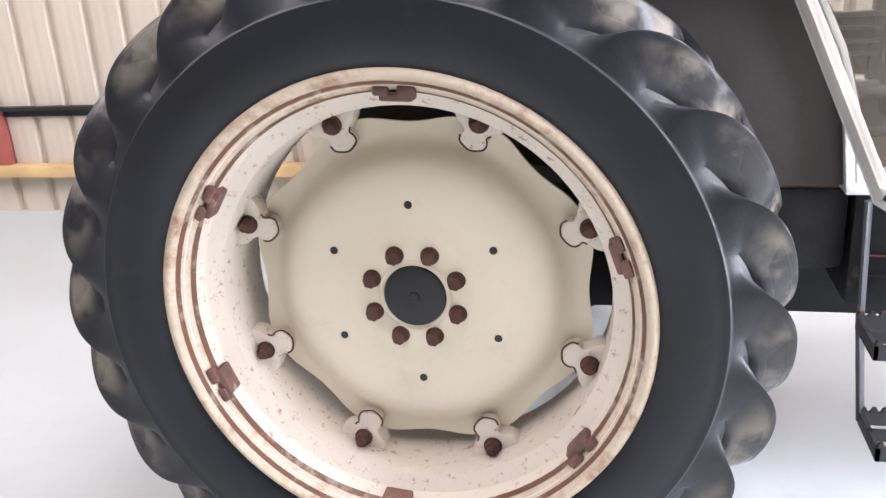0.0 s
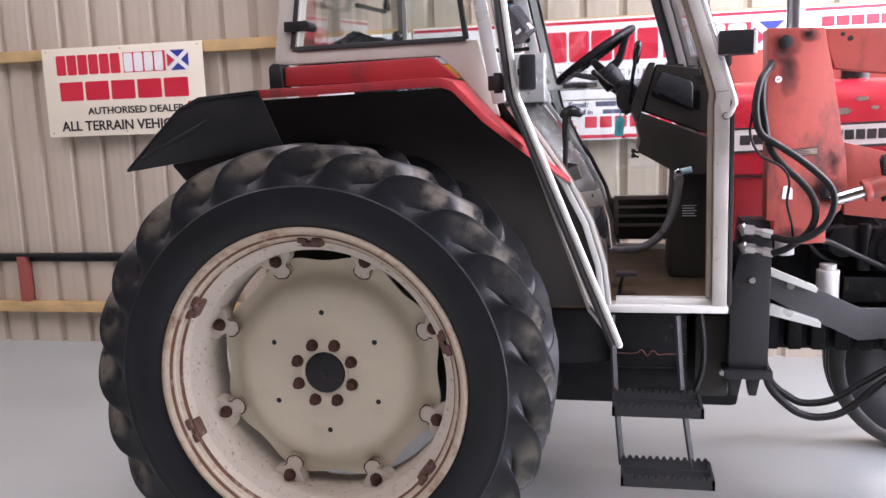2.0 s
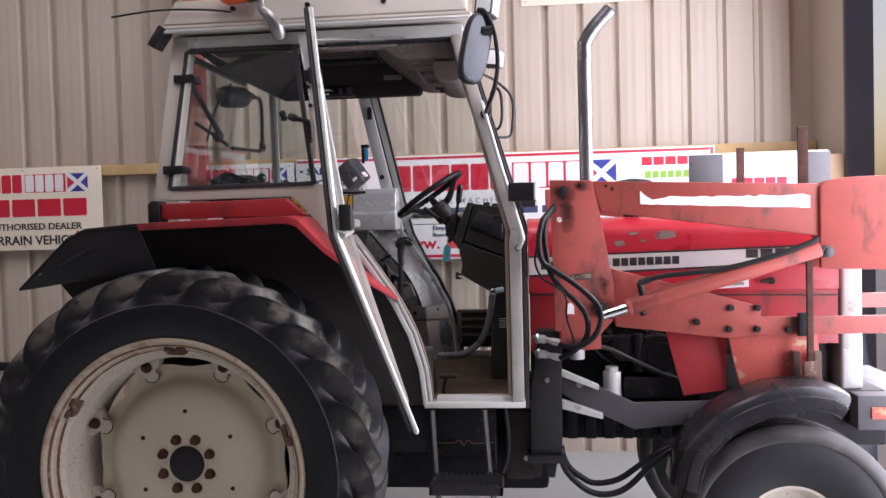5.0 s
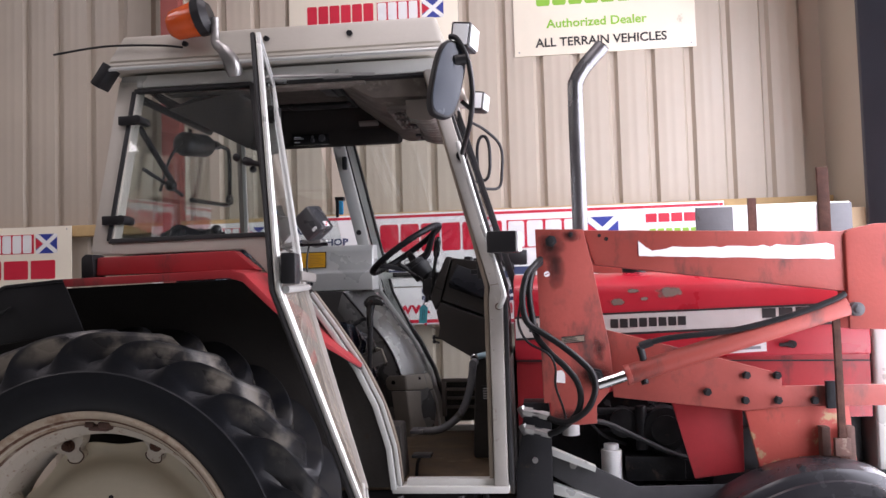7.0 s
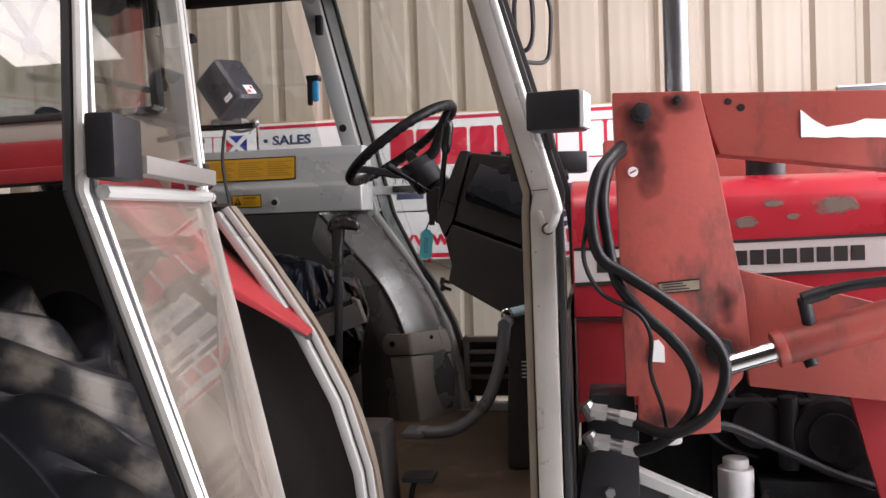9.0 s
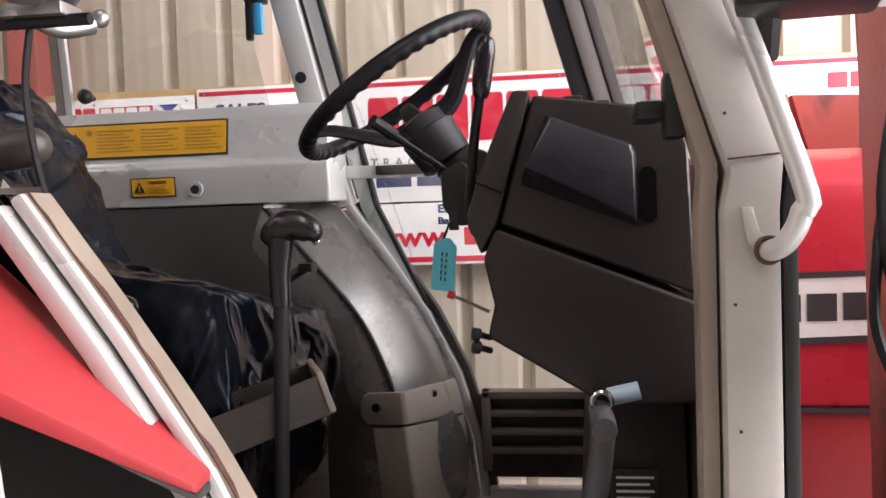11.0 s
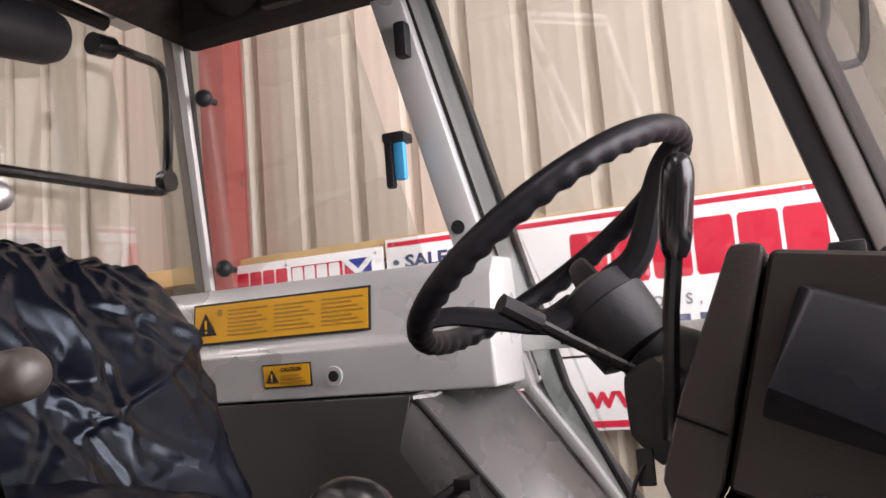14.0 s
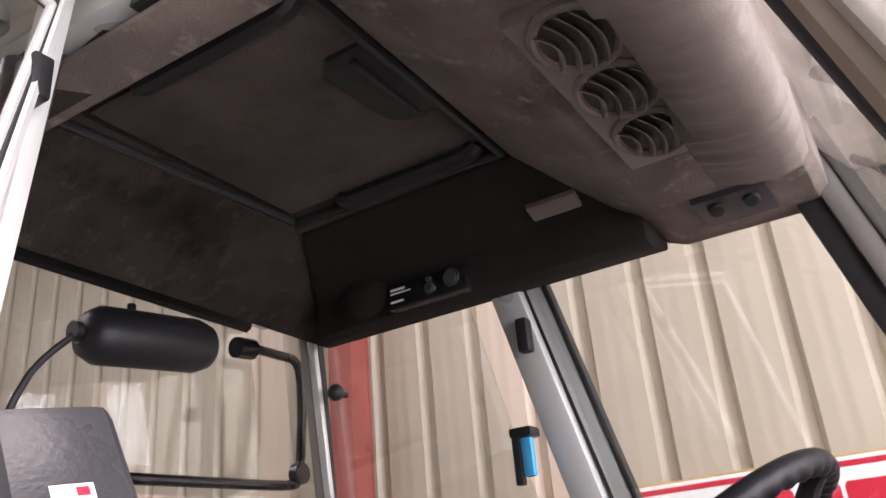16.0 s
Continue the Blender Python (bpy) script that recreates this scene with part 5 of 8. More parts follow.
for x, z, r in ((0.352, 2.178, 0.010), (0.352, 2.194, 0.005), (0.396, 2.186, 0.015)):
    bm = bmesh.new()
    tube(bm, [(x + r * math.cos(q), 2.655, z + r * math.sin(q)) for q in (2 * math.pi * k / 20 for k in range(20))], 0.0014, 6, closed=True)
    cyl(bm, (x, 2.656, z), (x, 2.649, z), r * 0.8, n=16)
    part("radio_knob", bm, M["greybox"], radio)
bm = bmesh.new()
bmesh.ops.create_uvsphere(bm, u_segments=20, v_segments=12, radius=0.055, matrix=Matrix.Translation((0.205, 2.668, 2.205)) @ Matrix.Diagonal((1, 0.5, 0.75, 1)))
part("speaker_bulge", bm, M["headdark"], head, "rounded speaker bulge in the roof trim")

# -- open door
door_pts = dict(ht=Vector((0.425, 1.885, 2.245)), ot=Vector((0.542, 1.400, 2.255)), om=Vector((0.651, 1.202, 1.508)), ob=Vector((0.890, 1.154, 0.914)), ib=Vector((0.812, 1.472, 0.925)), hm=Vector((0.577, 1.698, 1.518)))
D = door_pts
bm = bmesh.new()
loop = [D["ht"], D["ot"], D["om"], D["ob"], D["ib"], D["hm"]]
for a, b, r in ((0, 1, 0.008), (1, 2, 0.0085), (2, 3, 0.0085), (3, 4, 0.008), (4, 5, 0.008), (5, 0, 0.008)):
    tube(bm, [loop[a], loop[b]], r, 8)
for p in loop:
    bmesh.ops.create_uvsphere(bm, u_segments=8, v_segments=6, radius=0.0083, matrix=Matrix.Translation(p))
door = part("cab_door", bm, M["silver"], tractor, "open glazed cab door in a silver frame")
bm = bmesh.new()
c = sum(loop, Vector()) / 6
inn = [p + (c - p).normalized() * 0.022 for p in loop]
bm.free()
for i in (0, 1, 2):
    bm = bmesh.new()
    q = Vector((-0.016, -0.002, 0.0))
    tube(bm, [loop[i] + q, loop[i + 1] + q], 0.008, 8)
    part("door_seal", bm, M["rubber"], door, "black rubber door seal")
for i in range(6):
    for k, r, mat, nm in ((0.011, 0.0055, "rubber", "glazing_seal"), (0.020, 0.0050, "silver", "inner_frame")):
        p, q = (v + (c - v).normalized() * k * 1.35 for v in (loop[i], loop[(i + 1) % 6]))
        bm = bmesh.new()
        tube(bm, [p, q], r, 8)
        part(nm, bm, M[mat], door)
bm = bmesh.new()
up = [bm.verts.new(p) for p in (inn[0], inn[1], inn[2], inn[5])]
bm.faces.new(up)
g = part("pane", bm, M["smoke"], door, "upper door glass")
g.visible_shadow = False
bm = bmesh.new()
bm.faces.new([bm.verts.new(p) for p in (inn[2], inn[3], inn[4], inn[5])])
g = part("pane", bm, M["dustglass"], door, "dusty lower door glass")
g.visible_shadow = False
bm = bmesh.new()
tube(bm, [D["hm"] + Vector((0.02, -0.02, 0.0)), D["om"] + Vector((0.015, 0.02, 0.0))], 0.010, 8)
part("door_cross_bar", bm, M["silver"], door)
nrm = (loop[5] - loop[4]).cross(c - loop[4]).normalized()
t_in = nrm.cross(loop[5] - loop[4]).normalized()
bm = bmesh.new()
strip(bm, [loop[4] + t_in * 0.005 - nrm * 0.009, loop[5] + t_in * 0.005 - nrm * 0.009], [loop[4] + t_in * 0.034 - nrm * 0.009, loop[5] + t_in * 0.034 - nrm * 0.009], nrm * 0.018)
part("door_stile", bm, M["pillar"], door, "dusty beige inner stile of the door", bevel=0.002)
u = (D["om"] - D["hm"]).normalized()
m = Matrix.Translation(D["om"] + Vector((0.032, 0.0, 0.055))) @ Matrix(((u.y, u.x, 0, 0), (-u.x, u.y, 0, 0), (0, 0, 1, 0), (0, 0, 0, 1)))
bm = bmesh.new()
box(bm, -0.016, 0.022, -0.085, 0.008, -0.040, 0.042, m)
lk = part("door_latch", bm, M["darksteel"], door, "black door latch box", bevel=0.006)
bm = bmesh.new()
box(bm, 0.0205, 0.026, -0.055, -0.015, -0.006, 0.010, m)
part("latch_lever", bm, M["darksteel"], lk)
bm = bmesh.new()
box(bm, -0.022, 0.012, -0.40, -0.083, -0.030, -0.004, m)
part("pull_bar", bm, M["greytrim"], door, "grey pull bar across the door", bevel=0.004)
for z in (1.56, 2.12):
    bm = bmesh.new()
    k = (z - 1.518) / (2.245 - 1.518)
    p = D["hm"].lerp(D["ht"], k)
    cyl(bm, p + Vector((-0.03, 0.0, -0.03)), p + Vector((-0.03, 0.0, 0.03)), 0.014, n=12)
    box(bm, p.x - 0.06, p.x + 0.01, p.y - 0.008, p.y + 0.012, p.z - 0.022, p.z + 0.022)
    part("door_hinge", bm, M["darksteel"], door, bevel=0.003)
bm = bmesh.new()
cyl(bm, D["ht"] + Vector((0.015, -0.06, 0.0)), Vector((0.78, 1.93, 2.262)), 0.006, n=10)
cyl(bm, Vector((0.60, 1.915, 2.258)), Vector((0.70, 1.922, 2.26)), 0.009, n=10)
part("door_stay", bm, M["steel"], door, "thin gas strut")


# -- cab interior
bm = bmesh.new()
box(bm, 0.60, 1.215, 1.84, far(1.84), 0.83, 0.868)
cab_floor = part("cab_floor", bm, M["floormat"], tractor, "muddy brown cab floor mat", bevel=0.004)
bm = bmesh.new()
prism(bm, [(1.205, 0.868), (1.205, 1.26), (1.225, 1.26), (1.225, 0.83), (1.215, 0.83)], 1.84, far(1.84))
part("firewall", bm, M["liner"], tractor, "dark front bulkhead")
bm = bmesh.new()
box(bm, -0.20, 0.60, 1.815, far(1.815), 0.84, 0.862)
box(bm, 0.10, 0.60, 2.08, 2.64, 0.86, 1.06)
part("seat_platform", bm, M["liner"], tractor, "dark seat platform", bevel=0.01)
# inner wheel arches with their satin top
CRE = [(-0.16, 1.508), (0.455, 1.508), (0.543, 1.403), (0.646, 1.275), (0.705, 1.139), (0.735, 0.99), (0.745, 0.87)]
OUT = [(-0.16, 1.512), (0.560, 1.512), (0.640, 1.408), (0.735, 1.280), (0.800, 1.140), (0.838, 0.99), (0.845, 0.87)]
for side in (0, 1):
    f = far if side == 1 else (lambda y: y)
    bm = bmesh.new()
    dx = 0.0 if side else -0.045
    a = curve([(x + dx, f(1.986 if side else 1.998), z) for x, z in CRE[1:]], 5)
    b = curve([(x + dx * 0.7, f(1.830), z) for x, z in OUT[1:]], 5)
    ridge = []
    for p, q in zip(a, b):
        mid = p.lerp(q, 0.5)
        out = Vector((mid.x - 0.35, 0.0, mid.z - 0.95)).normalized()
        ridge.append(mid + out * 0.016)
    lines = [a, [p.lerp(q, 0.5) + (q - p).normalized() * 0.0 + Vector((0, 0, 0.0)) for p, q in zip(a, ridge)], ridge, [p.lerp(q, 0.5) for p, q in zip(ridge, b)], b]
    for k in (1, 3):
        lines[k] = [p + (Vector((p.x - 0.35, 0.0, p.z - 0.95)).normalized() * 0.0045) for p in lines[k]]
    for lay in (0.0, 0.006):
        grid = [[bm.verts.new(p - Vector((lay, 0, lay))) for p in line] for line in lines]
        for u, v in zip(grid[:-1], grid[1:]):
            for i in range(len(u) - 1):
                bm.faces.new((u[i], u[i + 1], v[i + 1], v[i]))
    arch = part("inner_arch", bm, M["fenderin" if side else "dusty"], tractor, "satin grey wheel arch inside the cab", smooth=60)
    bm = bmesh.new()
    inw = [(Vector((0.30, 0.0, 0.90)) - Vector((p.x, 0, p.z))).normalized() for p in a]
    if side:
        sb = bmesh.new()
        fold = [[sb.verts.new((p.x + d.x * k, 2.7155 + 0.0185 * (1 - k / 0.085) ** 2, p.z + d.z * k)) for p, d in zip(a, inw)] for k in (0.0, 0.012, 0.026, 0.042, 0.060, 0.085)]
        for u, v in zip(fold[:-1], fold[1:]):
            for i in range(len(u) - 1):
                sb.faces.new((u[i], u[i + 1], v[i + 1], v[i]))
        part("arch_shoulder", sb, M["fenderin"], arch, "rounded shoulder of the wheel arch", smooth=60)
    vs = [(p.x + d.x * 0.082 * side, p.z + d.z * 0.082 * side) for p, d in zip(a, inw)] + [(0.30, 0.87), (-0.16, 0.87), (-0.16, 1.505), (0.457, 1.507)]
    prism(bm, vs, f(1.999), f(2.004))
    part("arch_side", bm, M["archside"], arch, "dark grey side of the wheel arch")
    bm = bmesh.new()
    tube(bm, a, 0.0055, 8)
    part("arch_piping", bm, M["rubber"], arch)
    bm = bmesh.new()
    strip(bm, [(-0.16, f(1.998), 1.508), (0.46, f(1.998), 1.508)], [(-0.16, f(1.83), 1.512), (0.57, f(1.83), 1.512)], (0, 0, -0.006))
    part("arch_top", bm, M["fenderin"], arch)
    if side == 0:
        bm = bmesh.new()
        prism(bm, [(0.70, 0.868), (0.695, 1.05), (0.85, 1.05), (0.86, 0.868)], 1.86, 1.985)
        part("arch_foot", bm, M["liner"], arch, bevel=0.01)
        continue
    # moulded bracket that wraps round the foot of the arch, and the dusty lower panel under it
    bm = bmesh.new()
    top = [(0.646, 2.709, 1.110), (0.652, 2.709, 1.126), (0.664, 2.709, 1.133), (0.726, 2.709, 1.134), (0.734, 2.714, 1.134), (0.806, 2.880, 1.127), (0.812, 2.892, 1.127)]
    low = [(0.648, 2.709, 1.085), (0.655, 2.709, 1.074), (0.664, 2.709, 1.071), (0.731, 2.709, 1.070), (0.739, 2.714, 1.070), (0.826, 2.880, 1.054), (0.832, 2.892, 1.054)]
    strip(bm, top, low, (-0.004, 0.012, 0.0))
    br = part("arch_bracket", bm, M["dusty"], arch, "grey-brown moulded bracket with screws", bevel=0.003, smooth=50)
    bm = bmesh.new()
    top = [(0.668, 2.713, 1.064), (0.731, 2.713, 1.064), (0.738, 2.718, 1.064), (0.829, 2.884, 1.048)]
    low = [(0.690, 2.713, 0.868), (0.752, 2.713, 0.868), (0.759, 2.718, 0.868), (0.852, 2.884, 0.868)]
    strip(bm, top, low, (-0.004, 0.012, 0.0))
    part("arch_foot", bm, M["dusty"], arch, "dusty lower panel of the wheel arch", bevel=0.003, smooth=50)
    for p, d in (((0.677, 2.709, 1.104), Vector((0, -1, 0))), ((0.778, 2.806, 1.109), Vector((0.918, -0.396, 0)))):
        p = Vector(p)
        bm = bmesh.new()
        cyl(bm, p - d * 0.004, p + d * 0.0015, 0.0115, n=16)
        sc = part("bracket_screw", bm, M["vent"], br, "recessed screw")
        bm = bmesh.new()
        cyl(bm, p + d * 0.001, p + d * 0.0022, 0.008, n=16)
        part("screw_recess", bm, M["void"], sc)
# silver panel on the far side with its stickers
bm = bmesh.new()
prism(bm, [(2.752, 1.512), (2.747, 1.592), (2.757, 1.602), (2.768, 1.690), (2.790, 1.716), (2.92, 1.722), (2.93, 1.515)], -0.10, 0.588, "x")
panel = part("side_panel", bm, M["silver"], tractor, "silver-grey inner panel below the far window", bevel=0.006, seg=3)


def sticker(name, x0, x1, z0, z1, y0, y1, material, parent, label):
    bm = bmesh.new()
    strip(bm, [(x0, y0, z0), (x1, y0, z0)], [(x0, y1, z1), (x1, y1, z1)], (0, 0.002, 0))
    return part(name, bm, material, parent, label)


sticker("sticker_edge", 0.013, 0.376, 1.616, 1.690, 2.7557, 2.7641, M["print"], panel, "black sticker border")
st = sticker("warning_sticker", 0.017, 0.372, 1.620, 1.686, 2.7550, 2.7625, M["yellow"], panel, "yellow warning sticker with fine print")


def face_y(z):
    return 2.7550 + (z - 1.620) * 0.114 - 0.0012


bm = bmesh.new()
for c0, wd in ((0.090, 0.084), (0.188, 0.082), (0.284, 0.080)):
    for k in range(7):
        z = 1.630 + k * 0.0072
        x1 = c0 + wd - 0.011 * ((k * 7) % 3)
        strip(bm, [(c0, face_y(z), z), (x1, face_y(z), z)], [(c0, face_y(z + 0.0026), z + 0.0026), (x1, face_y(z), z + 0.0026)], (0, 0.001, 0))
part("fine_print", bm, M["fadeprint"], st)


def warn_triangle(x, z, s, y, parent):
    bm = bmesh.new()
    prism(bm, [(x - s, z - s * 0.8), (x + s, z - s * 0.8), (x, z + s)], y - 0.0012, y + 0.001)
    part("warning_triangle", bm, M["print"], parent)
    bm = bmesh.new()
    box(bm, x - s * 0.1, x + s * 0.1, y - 0.002, y, z - s * 0.25, z + s * 0.45)
    box(bm, x - s * 0.1, x + s * 0.1, y - 0.002, y, z - s * 0.6, z - s * 0.42)
    part("warning_mark", bm, M["yellow"], parent)


warn_triangle(0.044, 1.650, 0.022, 2.7565, st)
bm = bmesh.new()
prism(bm, [(0.068, 1.668), (0.074, 1.665), (0.080, 1.669), (0.079, 1.676), (0.073, 1.679), (0.068, 1.675)], face_y(1.67) - 0.0012, face_y(1.67) + 0.001)
part("hazard_mark", bm, M["fadeprint"], st)
sticker("sticker_edge", 0.168, 0.264, 1.533, 1.573, 2.7478, 2.7455, M["print"], panel, "black sticker border")
st2 = sticker("caution_sticker", 0.1705, 0.2615, 1.5355, 1.5705, 2.7464, 2.7440, M["yellow"], panel, "small yellow caution sticker")
warn_triangle(0.188, 1.552, 0.012, 2.744, st2)
words("lettering", "CAUTION", 0.009, (0.206, 2.7432, 1.5600), M["print"], st2, depth=0.0003)
bm = bmesh.new()
for k in range(3):
    box(bm, 0.206, 0.254 - 0.006 * k, 2.7428, 2.7445, 1.541 + 0.0055 * k, 1.543 + 0.0055 * k)
part("fine_print", bm, M["fadeprint"], st2)
bm = bmesh.new()
cyl(bm, (0.307, 2.751, 1.546), (0.307, 2.744, 1.546), 0.009, n=14)
plug = part("panel_plug", bm, M["black"], panel)
bm = bmesh.new()
lathe(bm, [(0.0095, 2.7462), (0.0155, 2.7455), (0.0165, 2.7490)], (0.307, 1.546), 20)
part("plug_collar", bm, M["silver"], plug)
# bits on the far middle pillar
bm = bmesh.new()
yp = far(lean(1.776)) - 0.062
cyl(bm, (0.512, yp + 0.012, 1.776), (0.512, yp + 0.004, 1.776), 0.012, n=14)
part("pillar_socket", bm, M["black"], cab)
bm = bmesh.new()
yq = far(lean(2.1)) - 0.060
box(bm, 0.462, 0.484, yq - 0.025, yq, 2.055, 2.115)
part("pillar_clip", bm, M["black"], cab, bevel=0.006)
bm = bmesh.new()
box(bm, 0.424, 0.464, yq - 0.018, yq + 0.02, 1.918, 1.934)
box(bm, 0.426, 0.440, yq - 0.016, yq + 0.0, 1.842, 1.920)
hl = part("hammer_holder", bm, M["black"], cab, "black clip holding a blue glass hammer", bevel=0.004)
bm = bmesh.new()
box(bm, 0.4405, 0.460, yq - 0.013, yq + 0.003, 1.854, 1.917)
part("glass_hammer", bm, M["bluebit"], hl, "bright blue plastic handle", bevel=0.005)
# frame of the closed far door
for off, wd, mat, y0, y1 in ((0.056, 0.030, "silver", 0.016, 0.034), (0.076, 0.010, "rubber", 0.010, 0.036)):
    bm = bmesh.new()
    side_band(bm, [(B_F[0][0] + off, 2.255), (B_F[1][0] + off, 1.50), (0.70 + off * 0.6, 1.30), (0.815 + off * 0.3, 0.93)], wd, y0, y1, 1)
    part("far_door_frame", bm, M[mat], tractor, "silver frame of the closed far door" if mat == "silver" else "black rubber of the far door", bevel=0.003)
# far door catch rail
bm = bmesh.new()
yr = far(lean(1.62)) - 0.02
box(bm, 0.57, 1.17, yr - 0.014, yr + 0.010, 1.562, 1.590)
rail = part("door_rail", bm, M["silver"], tractor, "silver cross rail of the far door", bevel=0.003)
bm = bmesh.new()
box(bm, 0.655, 0.80, yr - 0.022, yr - 0.010, 1.568, 1.588)
part("rail_grip", bm, M["black"], rail, bevel=0.003)
bm = bmesh.new()
side_plate(bm, [(0.60, 1.50), (0.47, 2.24), (0.94, 2.24), (1.15, 1.52), (1.15, 0.90), (0.88, 0.90), (0.80, 1.16)], 0.030, 0.034, 1)
g = part("far_door_glass", bm, M["glass"], tractor, "clear glass of the closed far door")
g.visible_shadow = False
bm = bmesh.new()
side_plate(bm, [(0.86, 0.905), (0.84, 1.085), (1.16, 1.085), (1.16, 0.905)], 0.020, 0.028, 1)
part("far_door_lower", bm, M["liner"], tractor, "dark lower panel of the far door")
bm = bmesh.new()
yv = far(1.79)
for z in (0.965, 1.005, 1.045):
    box(bm, 0.885, 1.15, yv - 0.05, yv - 0.02, z, z + 0.012)
box(bm, 0.868, 0.886, yv - 0.055, yv - 0.015, 0.93, 1.10)
box(bm, 0.868, 1.16, yv - 0.055, yv - 0.015, 1.084, 1.10)
part("far_step_grille", bm, M["vent"], tractor, "grey-brown slatted frame by the far door", bevel=0.003)

# dashboard
bm = bmesh.new()
prism(bm, [(1.014, 1.616), (1.150, 1.596), (1.182, 1.578), (1.194, 1.55), (1.200, 1.372), (0.970, 1.462)], 2.128, far(2.128))
dash = part("dashboard", bm, M["dash"], tractor, "dark grained plastic dashboard console", bevel=0.007, seg=3)
bm = bmesh.new()
prism(bm, [(0.966, 1.456), (1.200, 1.364), (1.200, 1.245), (1.095, 1.240), (0.953, 1.325), (0.962, 1.364), (0.950, 1.42)], 2.118, far(2.118))
part("dash_lower", bm, M["dash"], dash, "lower dashboard shroud", bevel=0.006, seg=3)
bm = bmesh.new()
prism(bm, [(0.990, 1.622), (1.012, 1.620), (0.968, 1.465), (0.947, 1.425), (0.930, 1.470), (0.948, 1.525)], 2.120, far(2.120))
part("dash_facia", bm, M["dash"], dash, "instrument facia strip", bevel=0.007)
bm = bmesh.new()
prism(bm, [(0.944, 1.5135), (0.976, 1.4995), (0.976, 1.4978), (0.944, 1.5118)], 2.1185, 2.124)
part("facia_joint", bm, M["void"], dash, "thin dark joint in the facia")
bm = bmesh.new()
low = [(1.028, 1.592), (1.130, 1.553), (1.135, 1.540), (1.135, 1.453), (0.996, 1.508)]
top = [(1.035, 1.587), (1.126, 1.551), (1.130, 1.540), (1.130, 1.464), (1.003, 1.529)]
lo = [bm.verts.new((x, 2.129, z)) for x, z in low]
hi = [bm.verts.new((x, 2.127 - d, z)) for (x, z), d in zip(top, (0.006, 0.004, 0.005, 0.014, 0.026))]
bm.faces.new(lo), bm.faces.new(hi[::-1])
for i in range(5):
    j = (i + 1) % 5
    bm.faces.new((lo[i], lo[j], hi[j], hi[i]))
part("dash_cover", bm, M["coverplate"], dash, "smooth darker access cover", bevel=0.003)
bm = bmesh.new()
prism(bm, [(1.137, 1.517), (1.142, 1.524), (1.150, 1.524), (1.156, 1.517), (1.156, 1.465), (1.150, 1.458), (1.142, 1.458), (1.137, 1.465)], 2.123, 2.13)
part("dash_slot", bm, M["void"], dash)
for x, z in ((1.024, 1.452), (1.130, 1.414)):
    bm = bmesh.new()
    cyl(bm, (x, 2.129, z), (x, 2.1255, z), 0.0075, n=14)
    box(bm, x - 0.005, x + 0.005, 2.1245, 2.126, z - 0.001, z + 0.001)
    part("dash_screw", bm, M["black"], dash)
bm = bmesh.new()
for k in range(4):
    box(bm, 1.05 + 0.035 * k, 1.075 + 0.035 * k, 2.20 + 0.01 * k, 2.32, 1.600 - 0.004 * k, 1.622 - 0.006 * k)
part("dash_top_vents", bm, M["black"], dash, bevel=0.003)
bm = bmesh.new()
tube(bm, [(0.952, 2.16, 1.352), (0.908, 2.155, 1.3735)], 0.0022, 8)
part("knob_rod", bm, M["steel"], dash)
bm = bmesh.new()
tube(bm, [(0.909, 2.155, 1.373), (0.901, 2.154, 1.3765)], 0.0048, 10)
part("red_knob", bm, M["redprint"], dash, "small red pull knob")
for z in (1.322, 1.306):
    bm = bmesh.new()
    cyl(bm, (0.955, 2.14, z), (0.940, 2.13, z + 0.006), 0.004, n=8)
    cyl(bm, (0.942, 2.131, z + 0.005), (0.934, 2.128, z + 0.007), 0.008, n=12)
    part("push_knob", bm, M["black"], dash)
bm = bmesh.new()
prism(bm, [(1.06, 0.868), (1.08, 1.28), (1.20, 1.28), (1.205, 0.868)], 2.22, far(2.22))
part("pedestal", bm, M["liner"], tractor, "black pedestal under the dashboard", bevel=0.02)
bm = bmesh.new()
tube(bm, curve([(1.085, 2.05, 1.235), (1.072, 2.05, 1.15), (1.035, 2.05, 1.06), (0.965, 2.04, 1.008), (0.885, 2.03, 1.005)], 6), [0.014] * 25, 12)
box(bm, 0.862, 0.905, 1.99, 2.07, 1.000, 1.012)
cyl(bm, (1.085, 2.03, 1.235), (1.085, 2.14, 1.235), 0.014, n=14)
part("brake_pedal", bm, M["greysteel"], tractor, "bent steel pedal arm with foot plate", bevel=0.002)
bm = bmesh.new()
tube(bm, [(1.086 + 0.011 * math.cos(q), 2.098, 1.252 + 0.011 * math.sin(q)) for q in (2 * math.pi * k / 24 for k in range(24))], 0.0035, 8, closed=True)
pb = part("switch_ring", bm, M["chrome"], tractor, "small chrome ring under the dashboard")
bm = bmesh.new()
cyl(bm, (1.094, 2.112, 1.254), (1.130, 2.112, 1.262), 0.011, n=16)
part("pale_sleeve", bm, M["palesleeve"], pb, "pale blue plastic sleeve")
bm = bmesh.new()
box(bm, 1.10, 1.16, 2.205, 2.212, 1.085, 1.14)
pl = part("spec_plate", bm, M["print"], tractor, "small black specification plate")
bm = bmesh.new()
for k in range(5):
    box(bm, 1.106, 1.154 - 0.006 * (k % 2), 2.203, 2.2055, 1.092 + 0.009 * k, 1.095 + 0.009 * k)
part("fine_print", bm, M["lens"], pl)
bm = bmesh.new()
tube(bm, curve([(0.89, 1.93, 0.869), (0.895, 1.93, 0.91), (0.905, 1.93, 0.935)], 3), 0.006, 8)
box(bm, 0.88, 0.945, 1.90, 1.96, 0.934, 0.944)
